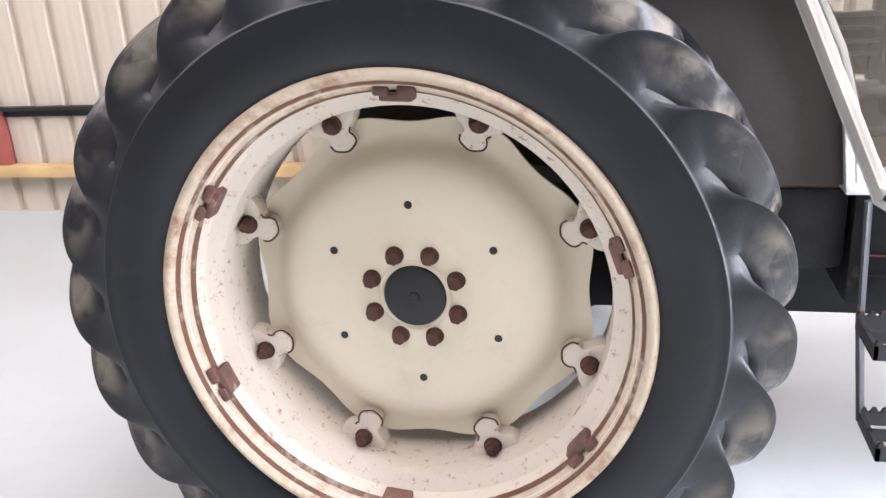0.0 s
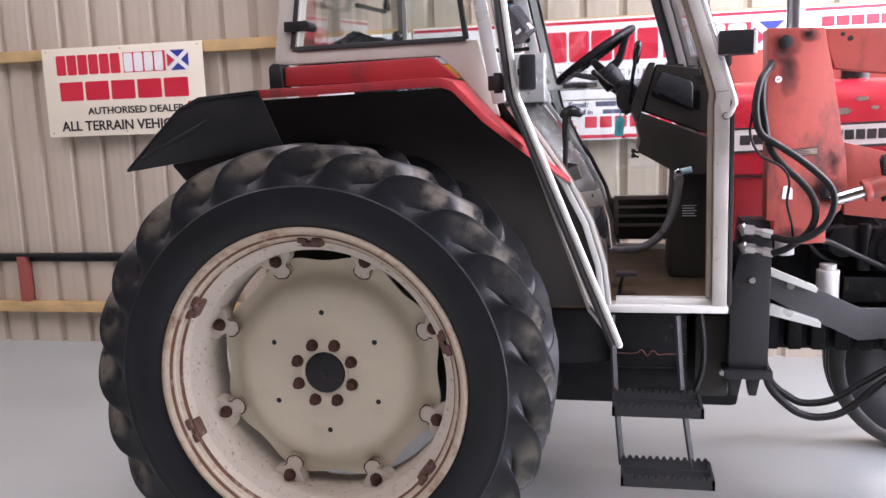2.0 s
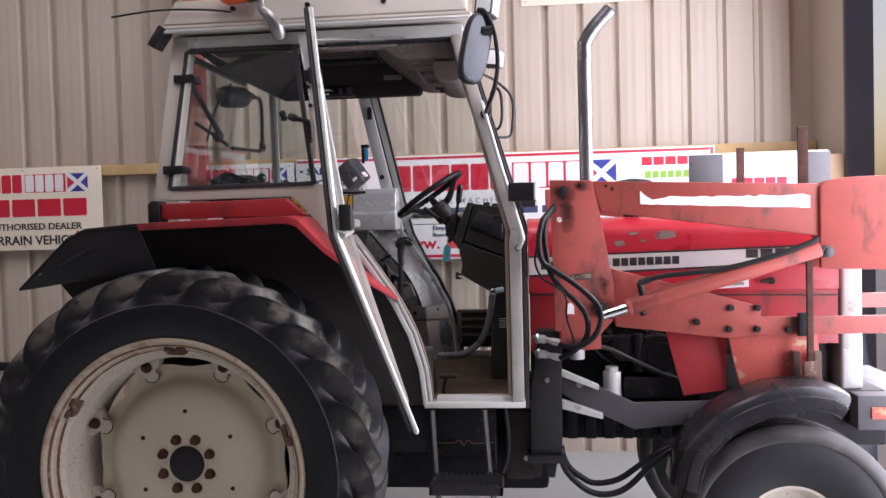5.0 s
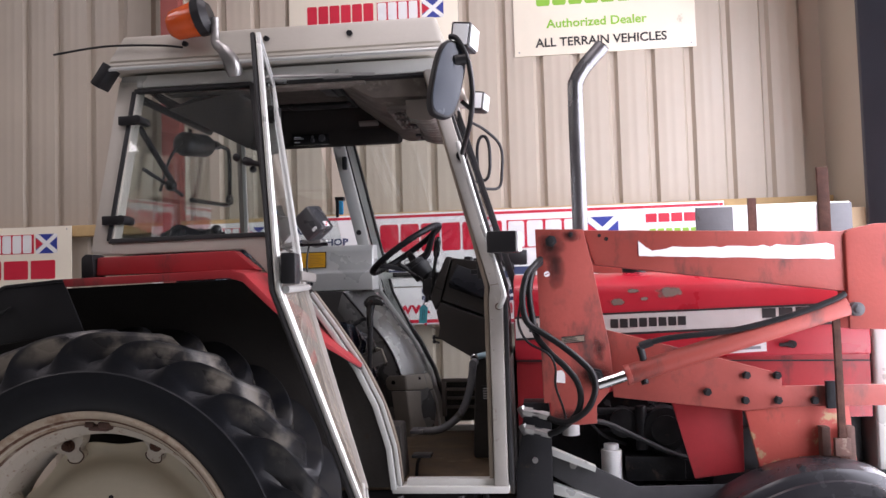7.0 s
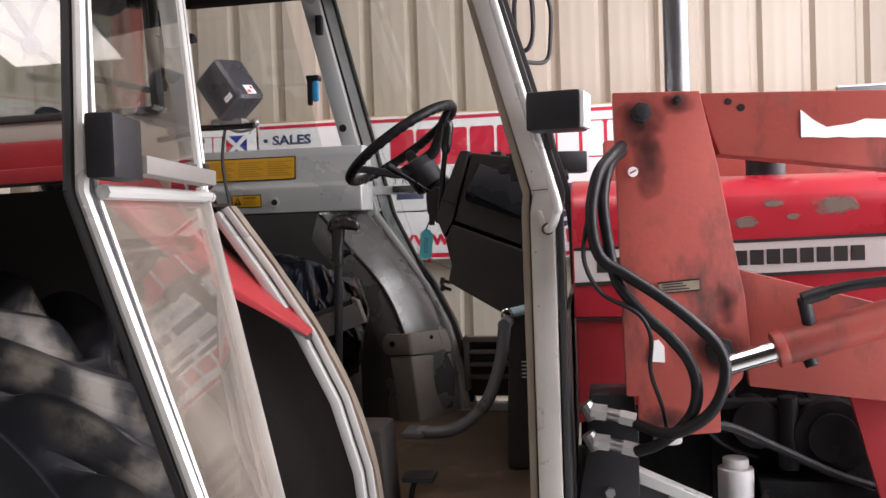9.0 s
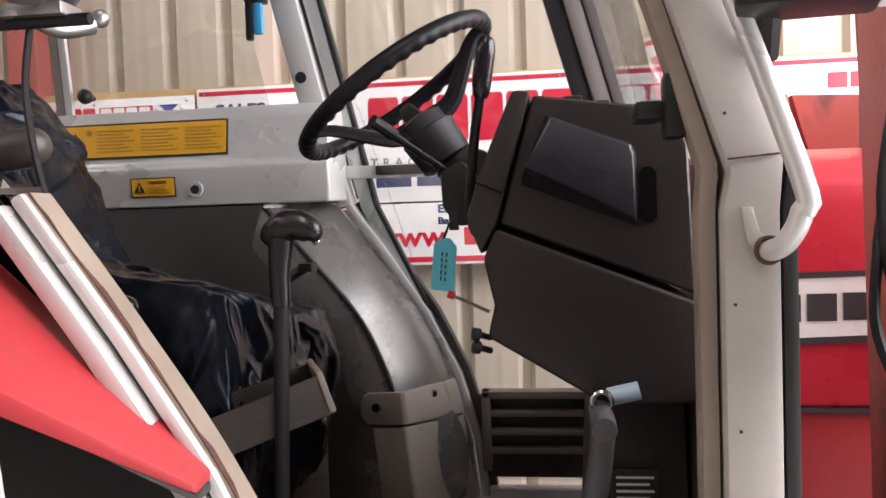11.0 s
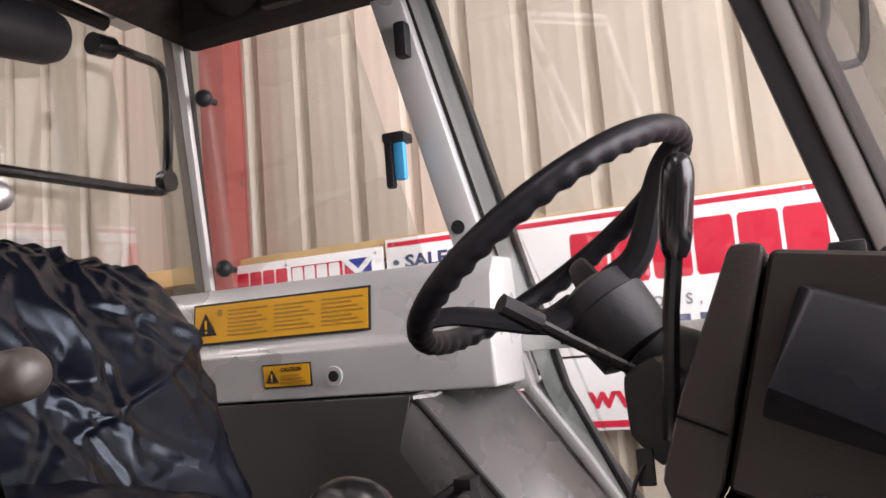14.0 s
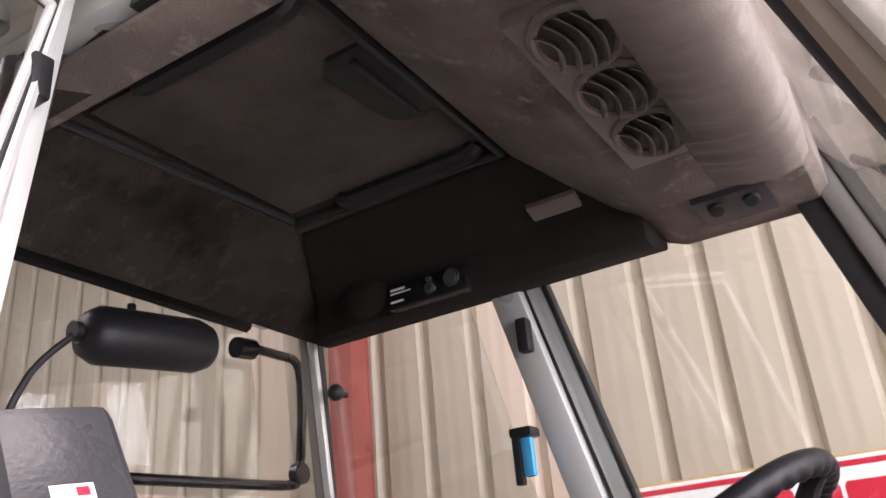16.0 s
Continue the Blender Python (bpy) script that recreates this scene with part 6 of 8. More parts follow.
part("floor_pedal", bm, M["darksteel"], tractor, "small steel floor pedal", bevel=0.002)

# steering wheel and column
C, TILT_W, RW = Vector((0.8066, MID - 0.010, 1.6664)), radians(33.9), 0.159
ux, uy = Vector((math.cos(TILT_W), 0, math.sin(TILT_W))), Vector((0, 1, 0))
nz = Vector((-math.sin(TILT_W), 0, math.cos(TILT_W)))
bm = bmesh.new()
ring = [C + RW * (math.cos(q) * ux + math.sin(q) * uy) for q in (2 * math.pi * k / 192 for k in range(192))]
tube(bm, ring, [0.0125 for k in range(192)], 12, closed=True)
for v in bm.verts:
    d = v.co - C
    q = math.atan2(d.dot(uy), d.dot(ux))
    e = d - RW * (math.cos(q) * ux + math.sin(q) * uy)
    if e.length > 1e-6:
        low = max(0.0, -(e.normalized().dot(nz)) - 0.15)
        v.co += e.normalized() * 0.0018 * low * math.cos(q * 44)
sw = part("steering_wheel", bm, M["steerrim"], tractor, "black three-spoke steering wheel with finger grips", smooth=60)
hub = C - nz * 0.068
for deg in (6, 97, 215):
    q = radians(deg)
    d = math.cos(q) * ux + math.sin(q) * uy
    bm = bmesh.new()
    pts = [hub + d * 0.02, hub + d * 0.06 + nz * 0.006, C + d * (RW - 0.035) - nz * 0.012, C + d * (RW - 0.004)]
    tube(bm, curve(pts, 4), [0.021, 0.0205, 0.020, 0.019, 0.018, 0.017, 0.016, 0.015, 0.014, 0.013, 0.0125, 0.0115, 0.010], 10, flat=0.50)
    part("spoke", bm, M["steerrim"], sw)
bm = bmesh.new()
tube(bm, [hub + nz * 0.014, hub + nz * 0.008, hub - nz * 0.016], [0.020, 0.036, 0.040], 24)
part("hub_boss", bm, M["black"], sw)
bm = bmesh.new()
tube(bm, [hub - nz * 0.010, hub - nz * 0.014, hub - nz * 0.065, hub - nz * 0.07], [0.035, 0.044, 0.040, 0.030], 24)
col = part("steering_column", bm, M["black"], tractor, "black steering column shroud")
bm = bmesh.new()
tube(bm, [hub - nz * 0.06, Vector((0.91, MID, 1.545)), Vector((0.955, MID, 1.47))], [0.030, 0.036, 0.05], 16)
part("column_gaiter", bm, M["black"], col)
bm = bmesh.new()
prism(bm, [(0.880, 1.535), (0.910, 1.552), (0.945, 1.51), (0.935, 1.465), (0.905, 1.458), (0.882, 1.485)], 2.26, 2.40)
part("column_bracket", bm, M["black"], col, bevel=0.01)
bm = bmesh.new()
tube(bm, [(0.885, 2.30, 1.537), (0.84, 2.24, 1.572), (0.815, 2.21, 1.592)], 0.0055, 8)
tube(bm, [(0.826, 2.222, 1.584), (0.803, 2.195, 1.602)], 0.009, 10)
part("indicator_stalk", bm, M["gloss"], col, "black indicator stalk")
bm = bmesh.new()
tube(bm, [(0.924, 2.215, 1.487), (0.938, 2.195, 1.585), (0.949, 2.183, 1.641)], 0.0065, 10)
tube(bm, curve([(0.947, 2.185, 1.622), (0.950, 2.182, 1.648), (0.956, 2.178, 1.684), (0.957, 2.177, 1.698)], 3), [0.008, 0.011, 0.0125, 0.013, 0.013, 0.013, 0.0125, 0.011, 0.009, 0.006], 12)
part("hand_throttle", bm, M["gloss"], tractor, "black hand lever with long grip")

# gear lever
bm = bmesh.new()
tube(bm, [(0.700, 2.07, 0.87), (0.706, 2.066, 1.15), (0.716, 2.061, 1.39)], [0.010, 0.0085, 0.0095], 12)
gl = part("gear_lever", bm, M["darksteel"], tractor, "black gear lever with fat moulded knob")
bm = bmesh.new()
LK = Vector((-0.007, 0.013, -0.011))
tube(bm, curve([Vector(p) + LK for p in ((0.708, 2.047, 1.458), (0.719, 2.046, 1.472), (0.735, 2.042, 1.479), (0.752, 2.038, 1.479), (0.768, 2.034, 1.470), (0.772, 2.033, 1.460))], 4), [0.006, 0.011, 0.0135, 0.0155, 0.017, 0.018, 0.0185, 0.019, 0.019, 0.0187, 0.0185, 0.018, 0.0175, 0.017, 0.0165, 0.015, 0.0135, 0.0115, 0.009, 0.006, 0.003], 14)
tube(bm, [Vector(p) + LK for p in ((0.722, 2.049, 1.385), (0.722, 2.047, 1.425), (0.727, 2.045, 1.468))], [0.0115, 0.0125, 0.016], 14)
part("lever_knob", bm, M["gloss"], gl, "glossy black knob")
bm = bmesh.new()
tube(bm, [(0.757, 2.060, 1.452), (0.762, 2.062, 1.447)], 0.0042, 8)
part("lever_button", bm, M["chrome"], gl)
bm = bmesh.new()
tube(bm, [(0.52, 2.64, 1.36), (0.560, 2.66, 1.385)], 0.010, 8)
box(bm, 0.552, 0.578, 2.64, 2.68, 1.378, 1.394)
part("arch_latch", bm, M["darksteel"], tractor, "small black catch on the wheel arch", bevel=0.002)
# the dusty channel bracket beside the seat
p0, p1 = Vector((0.748, 2.135, 1.245)), Vector((0.520, 2.035, 1.165))
ex = (p0 - p1).normalized()
ey = Vector((0, 0, 1)).cross(ex).normalized()
ez = ex.cross(ey)
m = Matrix((ex, ey, ez)).transposed().to_4x4()
m.translation = p1
ln = (p0 - p1).length
bm = bmesh.new()
box(bm, 0.0, ln, -0.050, 0.050, -0.004, 0.004, m)
sbk = part("seat_bracket", bm, M["channel"], tractor, "dusty dark grey channel bracket beside the seat", bevel=0.002)
for y in (-0.047, 0.047):
    bm = bmesh.new()
    box(bm, 0.0, ln, y - 0.003, y + 0.003, 0.003, 0.046, m)
    part("bracket_side", bm, M["channel"], sbk, bevel=0.002)
bm = bmesh.new()
box(bm, ln - 0.007, ln + 0.001, -0.052, 0.052, -0.002, 0.050, m)
part("bracket_end", bm, M["dusty"], sbk, "pale dusty end plate", bevel=0.002)
for x, y, z, r, mat, lab in ((0.522, 2.044, 1.372, 0.021, "gloss", "black lever knob with a worn bright edge"), (0.536, 2.040, 1.338, 0.010, "chrome", "small bright lever end beside the seat"), (0.548, 2.046, 1.322, 0.008, "chrome", "small bright lever end beside the seat")):
    bm = bmesh.new()
    tube(bm, curve([(x - 0.06, y + 0.01, z - 0.16), (x - 0.03, y, z - 0.06), (x - 0.012, y, z - 0.02), (x - 0.004, y, z - 0.006)], 4), [0.006] * 13, 10)
    hv = part("hydraulic_lever", bm, M["darksteel"], tractor, "dark rod lever beside the seat")
    bm = bmesh.new()
    bmesh.ops.create_uvsphere(bm, u_segments=20, v_segments=14, radius=r, matrix=Matrix.Translation((x, y, z)) @ Matrix.Rotation(radians(-25), 4, "Y") @ Matrix.Diagonal((1.15, 1.0, 0.92, 1)))
    part("lever_end", bm, M[mat], hv, lab, smooth=80)


# seat under a crumpled black cover
def crumpled(name, x0, x1, y0, y1, z0, z1, slope, seed, label, parent, amp=0.016, tuck=0.0, hang=1.0, tilt=0.0):
    """A padded block under thin cloth: soft folds, sharp creases across them and fine puckers; hang above 1 draws the folds downwards."""
    bm = bmesh.new()
    box(bm, -1, 1, -1, 1, -1, 1)
    bmesh.ops.subdivide_edges(bm, edges=bm.edges, cuts=96, use_grid_fill=True)
    s = Vector((seed * 3.1, seed * 1.7, seed))

    rng = np.random.default_rng(int(seed * 10))
    base, out = [], []
    for v in bm.verts:
        p = v.co.copy()
        q = Vector((p.x * math.sqrt(max(0, 1 - p.y * p.y / 2 - p.z * p.z / 2 + p.y * p.y * p.z * p.z / 3)), p.y * math.sqrt(max(0, 1 - p.z * p.z / 2 - p.x * p.x / 2 + p.z * p.z * p.x * p.x / 3)), p.z * math.sqrt(max(0, 1 - p.x * p.x / 2 - p.y * p.y / 2 + p.x * p.x * p.y * p.y / 3))))
        p = p.lerp(q, 0.30)
        w = Vector(((x0 + x1) / 2 + p.x * (x1 - x0) / 2, (y0 + y1) / 2 + p.y * (y1 - y0) / 2, (z0 + z1) / 2 + p.z * (z1 - z0) / 2))
        w.x += slope * (w.z - (z0 + z1) / 2)
        w.z += tuck * (0.47 - w.x) + tilt * (2.35 - w.y)
        base.append(w), out.append(p.normalized())
    P = np.array([tuple(w) for w in base])
    W = P + 0.012 * np.array([(noise.noise(w * 9 + s), noise.noise(w * 9 + s * 2), noise.noise(w * 9 - s)) for w in base])
    h = np.array([0.8 * noise.noise(w * 4.2 + s) for w in base])
    # broad facets first, then crisp creases, each a straight fold that dies out at its ends
    for count, w_lo, w_hi, l_lo, l_hi, gain in ((34, 0.05, 0.09, 0.12, 0.26, 0.55), (190, 0.011, 0.024, 0.06, 0.20, 0.40), (160, 0.006, 0.012, 0.03, 0.10, 0.20)):
        for k in range(count):
            c = W[rng.integers(len(W))]
            d = rng.normal(size=3) * (1.0, 1.0, 1.0 / hang)
            d /= np.linalg.norm(d)
            rel = W - c
            dist = rel @ d
            along = np.einsum("ij,ij->i", rel, rel) - dist * dist
            g = gain * (rng.uniform(0.5, 1.0) if k % 3 else -rng.uniform(0.4, 0.8))
            h += g * np.clip(1 - np.abs(dist) / rng.uniform(w_lo, w_hi), 0, 1) * np.clip(1 - along / rng.uniform(l_lo, l_hi) ** 2, 0, 1)
    for v, w, o, k in zip(bm.verts, base, out, h):
        v.co = w + o * (amp * float(k))
    return part(name, bm, M["cover"], parent, label, smooth=180)


seat = crumpled("seat", 0.10, 0.650, 2.120, 2.580, 1.13, 1.382, 0.0, 2.0, "driver's seat under a crumpled black cover", tractor, 0.026, 0.22, 2.4, 0.16)
crumpled("backrest_cover", -0.025, 0.166, 2.115, 2.600, 1.36, 1.765, -0.56, 5.0, "seat back under a crumpled black plastic cover", seat, 0.025, 0.0, 2.2)
crumpled("cover_skirt", 0.12, 0.640, 2.105, 2.60, 1.04, 1.34, 0.06, 8.0, "hanging skirt of the cover", seat, 0.020, 0.0, 3.0)

# black monitor box beside the door
bm = bmesh.new()
mm = Matrix.Translation((0.578, 1.825, 1.735)) @ pose(0, 0, 0, 8, -34, -24)
box(bm, -0.040, 0.040, -0.038, 0.038, -0.050, 0.050, mm)
mon = part("control_box", bm, M["greybox"], tractor, "dark grey control box on a bracket, with stickers", bevel=0.014, seg=3)
bm = bmesh.new()
box(bm, 0.004, 0.024, -0.0395, -0.0375, -0.036, -0.026, mm)
box(bm, 0.039, 0.0415, -0.013, 0.011, -0.042, -0.022, mm)
part("box_sticker", bm, M["lens"], mon)
bm = bmesh.new()
box(bm, 0.0412, 0.0422, -0.010, -0.002, -0.040, -0.034, mm)
box(bm, 0.0412, 0.0422, 0.001, 0.008, -0.031, -0.025, mm)
part("box_sticker_marks", bm, M["redprint"], mon)
bm = bmesh.new()
tube(bm, curve([(0.560, 1.845, 1.68), (0.545, 1.85, 1.60), (0.555, 1.86, 1.50), (0.575, 1.87, 1.44)], 5), 0.0035, 6)
tube(bm, [(0.50, 1.84, 1.665), (0.62, 1.84, 1.665)], 0.006, 8)
part("box_cable", bm, M["hose"], mon)
# latch of the near side window
bm = bmesh.new()
tube(bm, curve([(0.330, 1.862, 1.966), (0.352, 1.850, 1.958), (0.395, 1.845, 1.945), (0.405, 1.85, 1.93), (0.408, 1.852, 1.86)], 4), [0.015] * 5 + [0.010] * 12, 10)
wl = part("window_latch", bm, M["black"], tractor, "black side window latch handle")
bm = bmesh.new()
bmesh.ops.create_uvsphere(bm, u_segments=14, v_segments=10, radius=0.014, matrix=Matrix.Translation((0.298, 1.862, 1.979)))
part("latch_knob", bm, M["black"], wl)
for x, z in ((0.404, 2.077), (0.416, 2.003)):
    bm = bmesh.new()
    cyl(bm, (x, lean(z) - 0.030, z), (x, lean(z) - 0.040, z), 0.008, n=12)
    part("pillar_stud", bm, M["black"], cab)
# near window sill controls seen through the rear side glass
bm = bmesh.new()
tube(bm, [(0.14, 2.05, 1.66), (0.145, 2.05, 1.735)], 0.006, 8)
bmesh.ops.create_uvsphere(bm, u_segments=14, v_segments=10, radius=0.020, matrix=Matrix.Translation((0.146, 2.05, 1.745)))
part("ball_lever", bm, M["gloss"], tractor, "black ball-topped lever")
# rear view parts inside: round-ended rear lamp and black frame
bm = bmesh.new()
tube(bm, [(-0.10, 2.305, 2.128), (-0.10, 2.318, 2.128), (-0.10, 2.34, 2.130), (-0.10, 2.54, 2.156), (-0.10, 2.566, 2.159), (-0.10, 2.58, 2.161)], [0.02, 0.040, 0.050, 0.050, 0.042, 0.02], 18)
lampb = part("rear_lamp", bm, M["black"], tractor, "black round-ended work lamp at the rear window")
bm = bmesh.new()
tube(bm, [(-0.10, 2.40, 2.17), (-0.10, 2.40, 2.20)], 0.008, 8)
tube(bm, curve([(-0.10, 2.30, 2.125), (-0.12, 2.24, 2.05), (-0.14, 2.20, 1.92)], 4), 0.006, 8)
cyl(bm, (-0.10, 2.303, 2.128), (-0.10, 2.29, 2.127), 0.016, n=12)
part("lamp_arm", bm, M["black"], lampb)
bm = bmesh.new()
tube(bm, curve([(-0.10, 2.68, 2.185), (-0.10, 2.76, 2.187), (-0.10, 2.828, 2.180), (-0.10, 2.842, 2.10), (-0.10, 2.836, 1.98), (-0.10, 2.824, 1.94), (-0.10, 2.80, 1.925), (-0.10, 2.62, 1.915), (-0.10, 2.40, 1.905)], 5), 0.010, 10)
cyl(bm, (-0.105, 2.655, 2.18), (-0.105, 2.70, 2.185), 0.021, n=14)
cyl(bm, (-0.108, 2.83, 1.95), (-0.088, 2.83, 1.95), 0.022, n=14)
part("rear_wiper_frame", bm, M["gloss"], tractor, "bent black tube inside the rear window")
bm = bmesh.new()
tube(bm, [(-0.12, 2.02, 1.98), (-0.07, 2.13, 1.93), (-0.05, 2.20, 1.90)], 0.008, 8)
bmesh.ops.create_uvsphere(bm, u_segments=12, v_segments=8, radius=0.024, matrix=Matrix.Translation((-0.06, 2.12, 1.93)))
tube(bm, [(-0.13, 1.99, 2.15), (-0.05, 2.13, 1.93)], 0.012, 8)
part("rear_wiper", bm, M["black"], tractor, "black rear wiper and motor")
# a knobbed lever by the door and the ball mount under the control box
bm = bmesh.new()
tube(bm, curve([(0.16, 2.02, 1.40), (0.21, 2.045, 1.50), (0.28, 2.07, 1.560), (0.32, 2.075, 1.570)], 4), 0.007, 10)
kl = part("knob_lever", bm, M["darksteel"], tractor, "black rod lever with a worn round knob")
bm = bmesh.new()
tube(bm, curve([(0.312, 2.078, 1.564), (0.322, 2.078, 1.566), (0.350, 2.078, 1.570), (0.392, 2.079, 1.576), (0.410, 2.08, 1.578), (0.418, 2.08, 1.579)], 3), [0.010, 0.016, 0.020, 0.022, 0.023, 0.024, 0.0245, 0.025, 0.025, 0.0245, 0.0235, 0.022, 0.019, 0.015, 0.010, 0.004], 18)
part("round_knob", bm, M["dustknob"], kl, "worn grey-brown handle")
bm = bmesh.new()
tube(bm, curve([(0.560, 1.845, 1.672), (0.575, 1.865, 1.664), (0.595, 1.888, 1.672)], 4), 0.010, 10)
bmesh.ops.create_uvsphere(bm, u_segments=14, v_segments=10, radius=0.009, matrix=Matrix.Translation((0.600, 1.893, 1.678)))
box(bm, 0.535, 0.600, 1.825, 1.862, 1.668, 1.680)
part("box_mount", bm, M["steel"], mon, "silver ball-jointed mount under the box", bevel=0.002)


# -- bonnet
BW = 0.222  # half width
bm = bmesh.new()
sec = [(-BW, 1.235), (-BW, 1.470), (-BW + 0.012, 1.500), (-BW + 0.050, 1.528), (-0.08, 1.548), (0.08, 1.548), (BW - 0.050, 1.528), (BW - 0.012, 1.500), (BW, 1.470), (BW, 1.235)]
prism(bm, [(MID + y, z) for y, z in sec], 1.232, 2.460, "x")
for v in bm.verts:
    if v.co.x > 2.4 and v.co.z > 1.46:
        v.co.z -= 0.012
bonnet = part("bonnet", bm, M["bonnet"], tractor, "glossy red bonnet with chipped paint", bevel=0.006, seg=3, smooth=50)
for side in (0, 1):
    f = far if side else (lambda y: y)
    y = f(MID - BW - 0.004)
    yy = sorted((y, f(MID - BW + 0.004)))
    bm = bmesh.new()
    prism(bm, [(1.236, 1.316), (1.236, 1.386), (2.452, 1.410), (2.452, 1.352)], *yy)
    sp = part("bonnet_stripe", bm, M["white"], bonnet, "off-white side stripe edged in black")
    bm = bmesh.new()
    d = -0.0015 if side == 0 else 0.0015
    y2 = sorted((y + d, f(MID - BW + 0.003)))
    prism(bm, [(1.236, 1.386), (1.236, 1.393), (2.452, 1.417), (2.452, 1.410)], *y2)
    part("stripe_line", bm, M["print"], bonnet)
    bm = bmesh.new()
    prism(bm, [(1.236, 1.308), (1.236, 1.316), (2.452, 1.352), (2.452, 1.344)], *y2)
    part("stripe_line", bm, M["print"], bonnet)
    for x0, x1, z0, z1, n in ((1.285, 1.525, 1.337, 1.369, 6), (1.575, 1.845, 1.345, 1.377, 8), (2.10, 2.27, 1.368, 1.402, 3)):
        bm = bmesh.new()
        w = (x1 - x0) / n
        for k in range(n):
            dz = (k * w) * 0.02
            prism(bm, [(x0 + k * w, z0 + dz), (x0 + (k + 0.82) * w, z0 + dz), (x0 + (k + 0.82) * w, z1 + dz), (x0 + k * w, z1 + dz)], *y2)
        part("dark_name", bm, M["print"], sp, "dark maker's name as plain shapes")
    bm = bmesh.new()
    prism(bm, [(1.236, 1.000), (1.236, 1.308), (2.455, 1.344), (2.455, 1.02), (2.10, 1.02), (2.10, 1.13), (1.60, 1.13), (1.42, 1.06)], *sorted((f(MID - BW + 0.004), f(MID - BW + 0.012))))
    part("bonnet_side", bm, M["red"], bonnet, "red lower side panel", bevel=0.002)
    bm = bmesh.new()
    prism(bm, [(1.236, 1.232), (1.236, 1.237), (2.455, 1.216), (2.455, 1.211)], *y2)
    part("panel_gap", bm, M["rubber"], bonnet)
    bm = bmesh.new()
    prism(bm, [(1.974, 1.246), (2.110, 1.252), (2.110, 1.284), (1.974, 1.278)], *y2)
    lb = part("bonnet_label", bm, M["lens"], bonnet, "small pale label")
    bm = bmesh.new()
    prism(bm, [(1.990, 1.257), (2.09, 1.261), (2.09, 1.271), (1.990, 1.267)], *sorted((y + 2 * d, f(MID - BW))))
    part("label_bar", bm, M["greyprint"], lb)
    bm = bmesh.new()
    cyl(bm, (2.195, f(MID - BW), 1.275), (2.195, f(MID - BW - 0.018), 1.275), 0.014, n=14)
    tube(bm, [(2.195, f(MID - BW - 0.016), 1.276), (2.150, f(MID - BW - 0.020), 1.274)], [0.009, 0.006], 8)
    part("bonnet_latch", bm, M["black"], bonnet, "black bonnet latch")
    # chipped paint
    for cx, cz, r in ((1.79, 1.468, 0.036), (1.60, 1.437, 0.022), (1.70, 1.447, 0.012), (1.66, 1.476, 0.016)):
        bm = bmesh.new()
        pts = [(cx + r * 1.9 * math.cos(q), cz + r * 0.85 * math.sin(q) + 0.08 * r * math.cos(q)) for q in (2 * math.pi * k / 20 for k in range(20))]
        prism(bm, pts, *sorted((f(MID - BW - 0.0018), f(MID - BW + 0.002))))
        part("paint_chip", bm, M["chip"], bonnet, "bare patch where the paint has come off")
bm = bmesh.new()
prism(bm, [(MID - BW - 0.004, 0.835), (MID - BW - 0.004, 1.46), (MID - BW + 0.03, 1.515), (MID + BW - 0.03, 1.515), (MID + BW + 0.004, 1.46), (MID + BW + 0.004, 0.835)], 2.462, 2.545, "x")
nose = part("nose_panel", bm, M["silver"], tractor, "silver-grey nose panel with headlamps", bevel=0.015, seg=3)
for y in (MID - 0.11, MID + 0.11):
    bm = bmesh.new()
    box(bm, 2.545, 2.552, y - 0.075, y + 0.075, 1.30, 1.40)
    part("headlamp", bm, M["lens"], nose, bevel=0.003)
for k in range(9):
    bm = bmesh.new()
    box(bm, 2.545, 2.550, MID - 0.18, MID + 0.18, 0.90 + k * 0.042, 0.918 + k * 0.042)
    part("grille_bar", bm, M["black"], nose)
bm = bmesh.new()
tube(bm, [(1.69, MID, 1.54), (1.69, MID, 1.64), (1.69, MID, 1.645), (1.69, MID, 1.685), (1.69, MID, 1.70), (1.69, MID, 1.708)], [0.045, 0.045, 0.085, 0.088, 0.070, 0.02], 28)
part("air_intake", bm, M["black"], tractor, "black domed air intake on the bonnet", smooth=40)
bm = bmesh.new()
pts = curve([(1.492, MID, 1.53), (1.492, MID, 1.9), (1.492, MID, 2.25), (1.500, MID, 2.305), (1.530, MID, 2.355), (1.585, MID, 2.415), (1.603, MID, 2.435)], 6)
tube(bm, pts, 0.030, 20)
stack = part("exhaust_pipe", bm, surf("exhaust_steel", (0.18, 0.18, 0.185), 0.32, metal=0.75, var=0.2, scale=5, stain=(0.10, 0.07, 0.055), amount=0.15, stain_scale=9, bump=0.08), tractor, "dark steel exhaust stack with angled end", smooth=50)
bm = bmesh.new()
tube(bm, [(1.601, MID, 2.432), (1.606, MID, 2.4385)], [0.027, 0.027], 20)
part("stack_mouth", bm, M["liner"], stack)

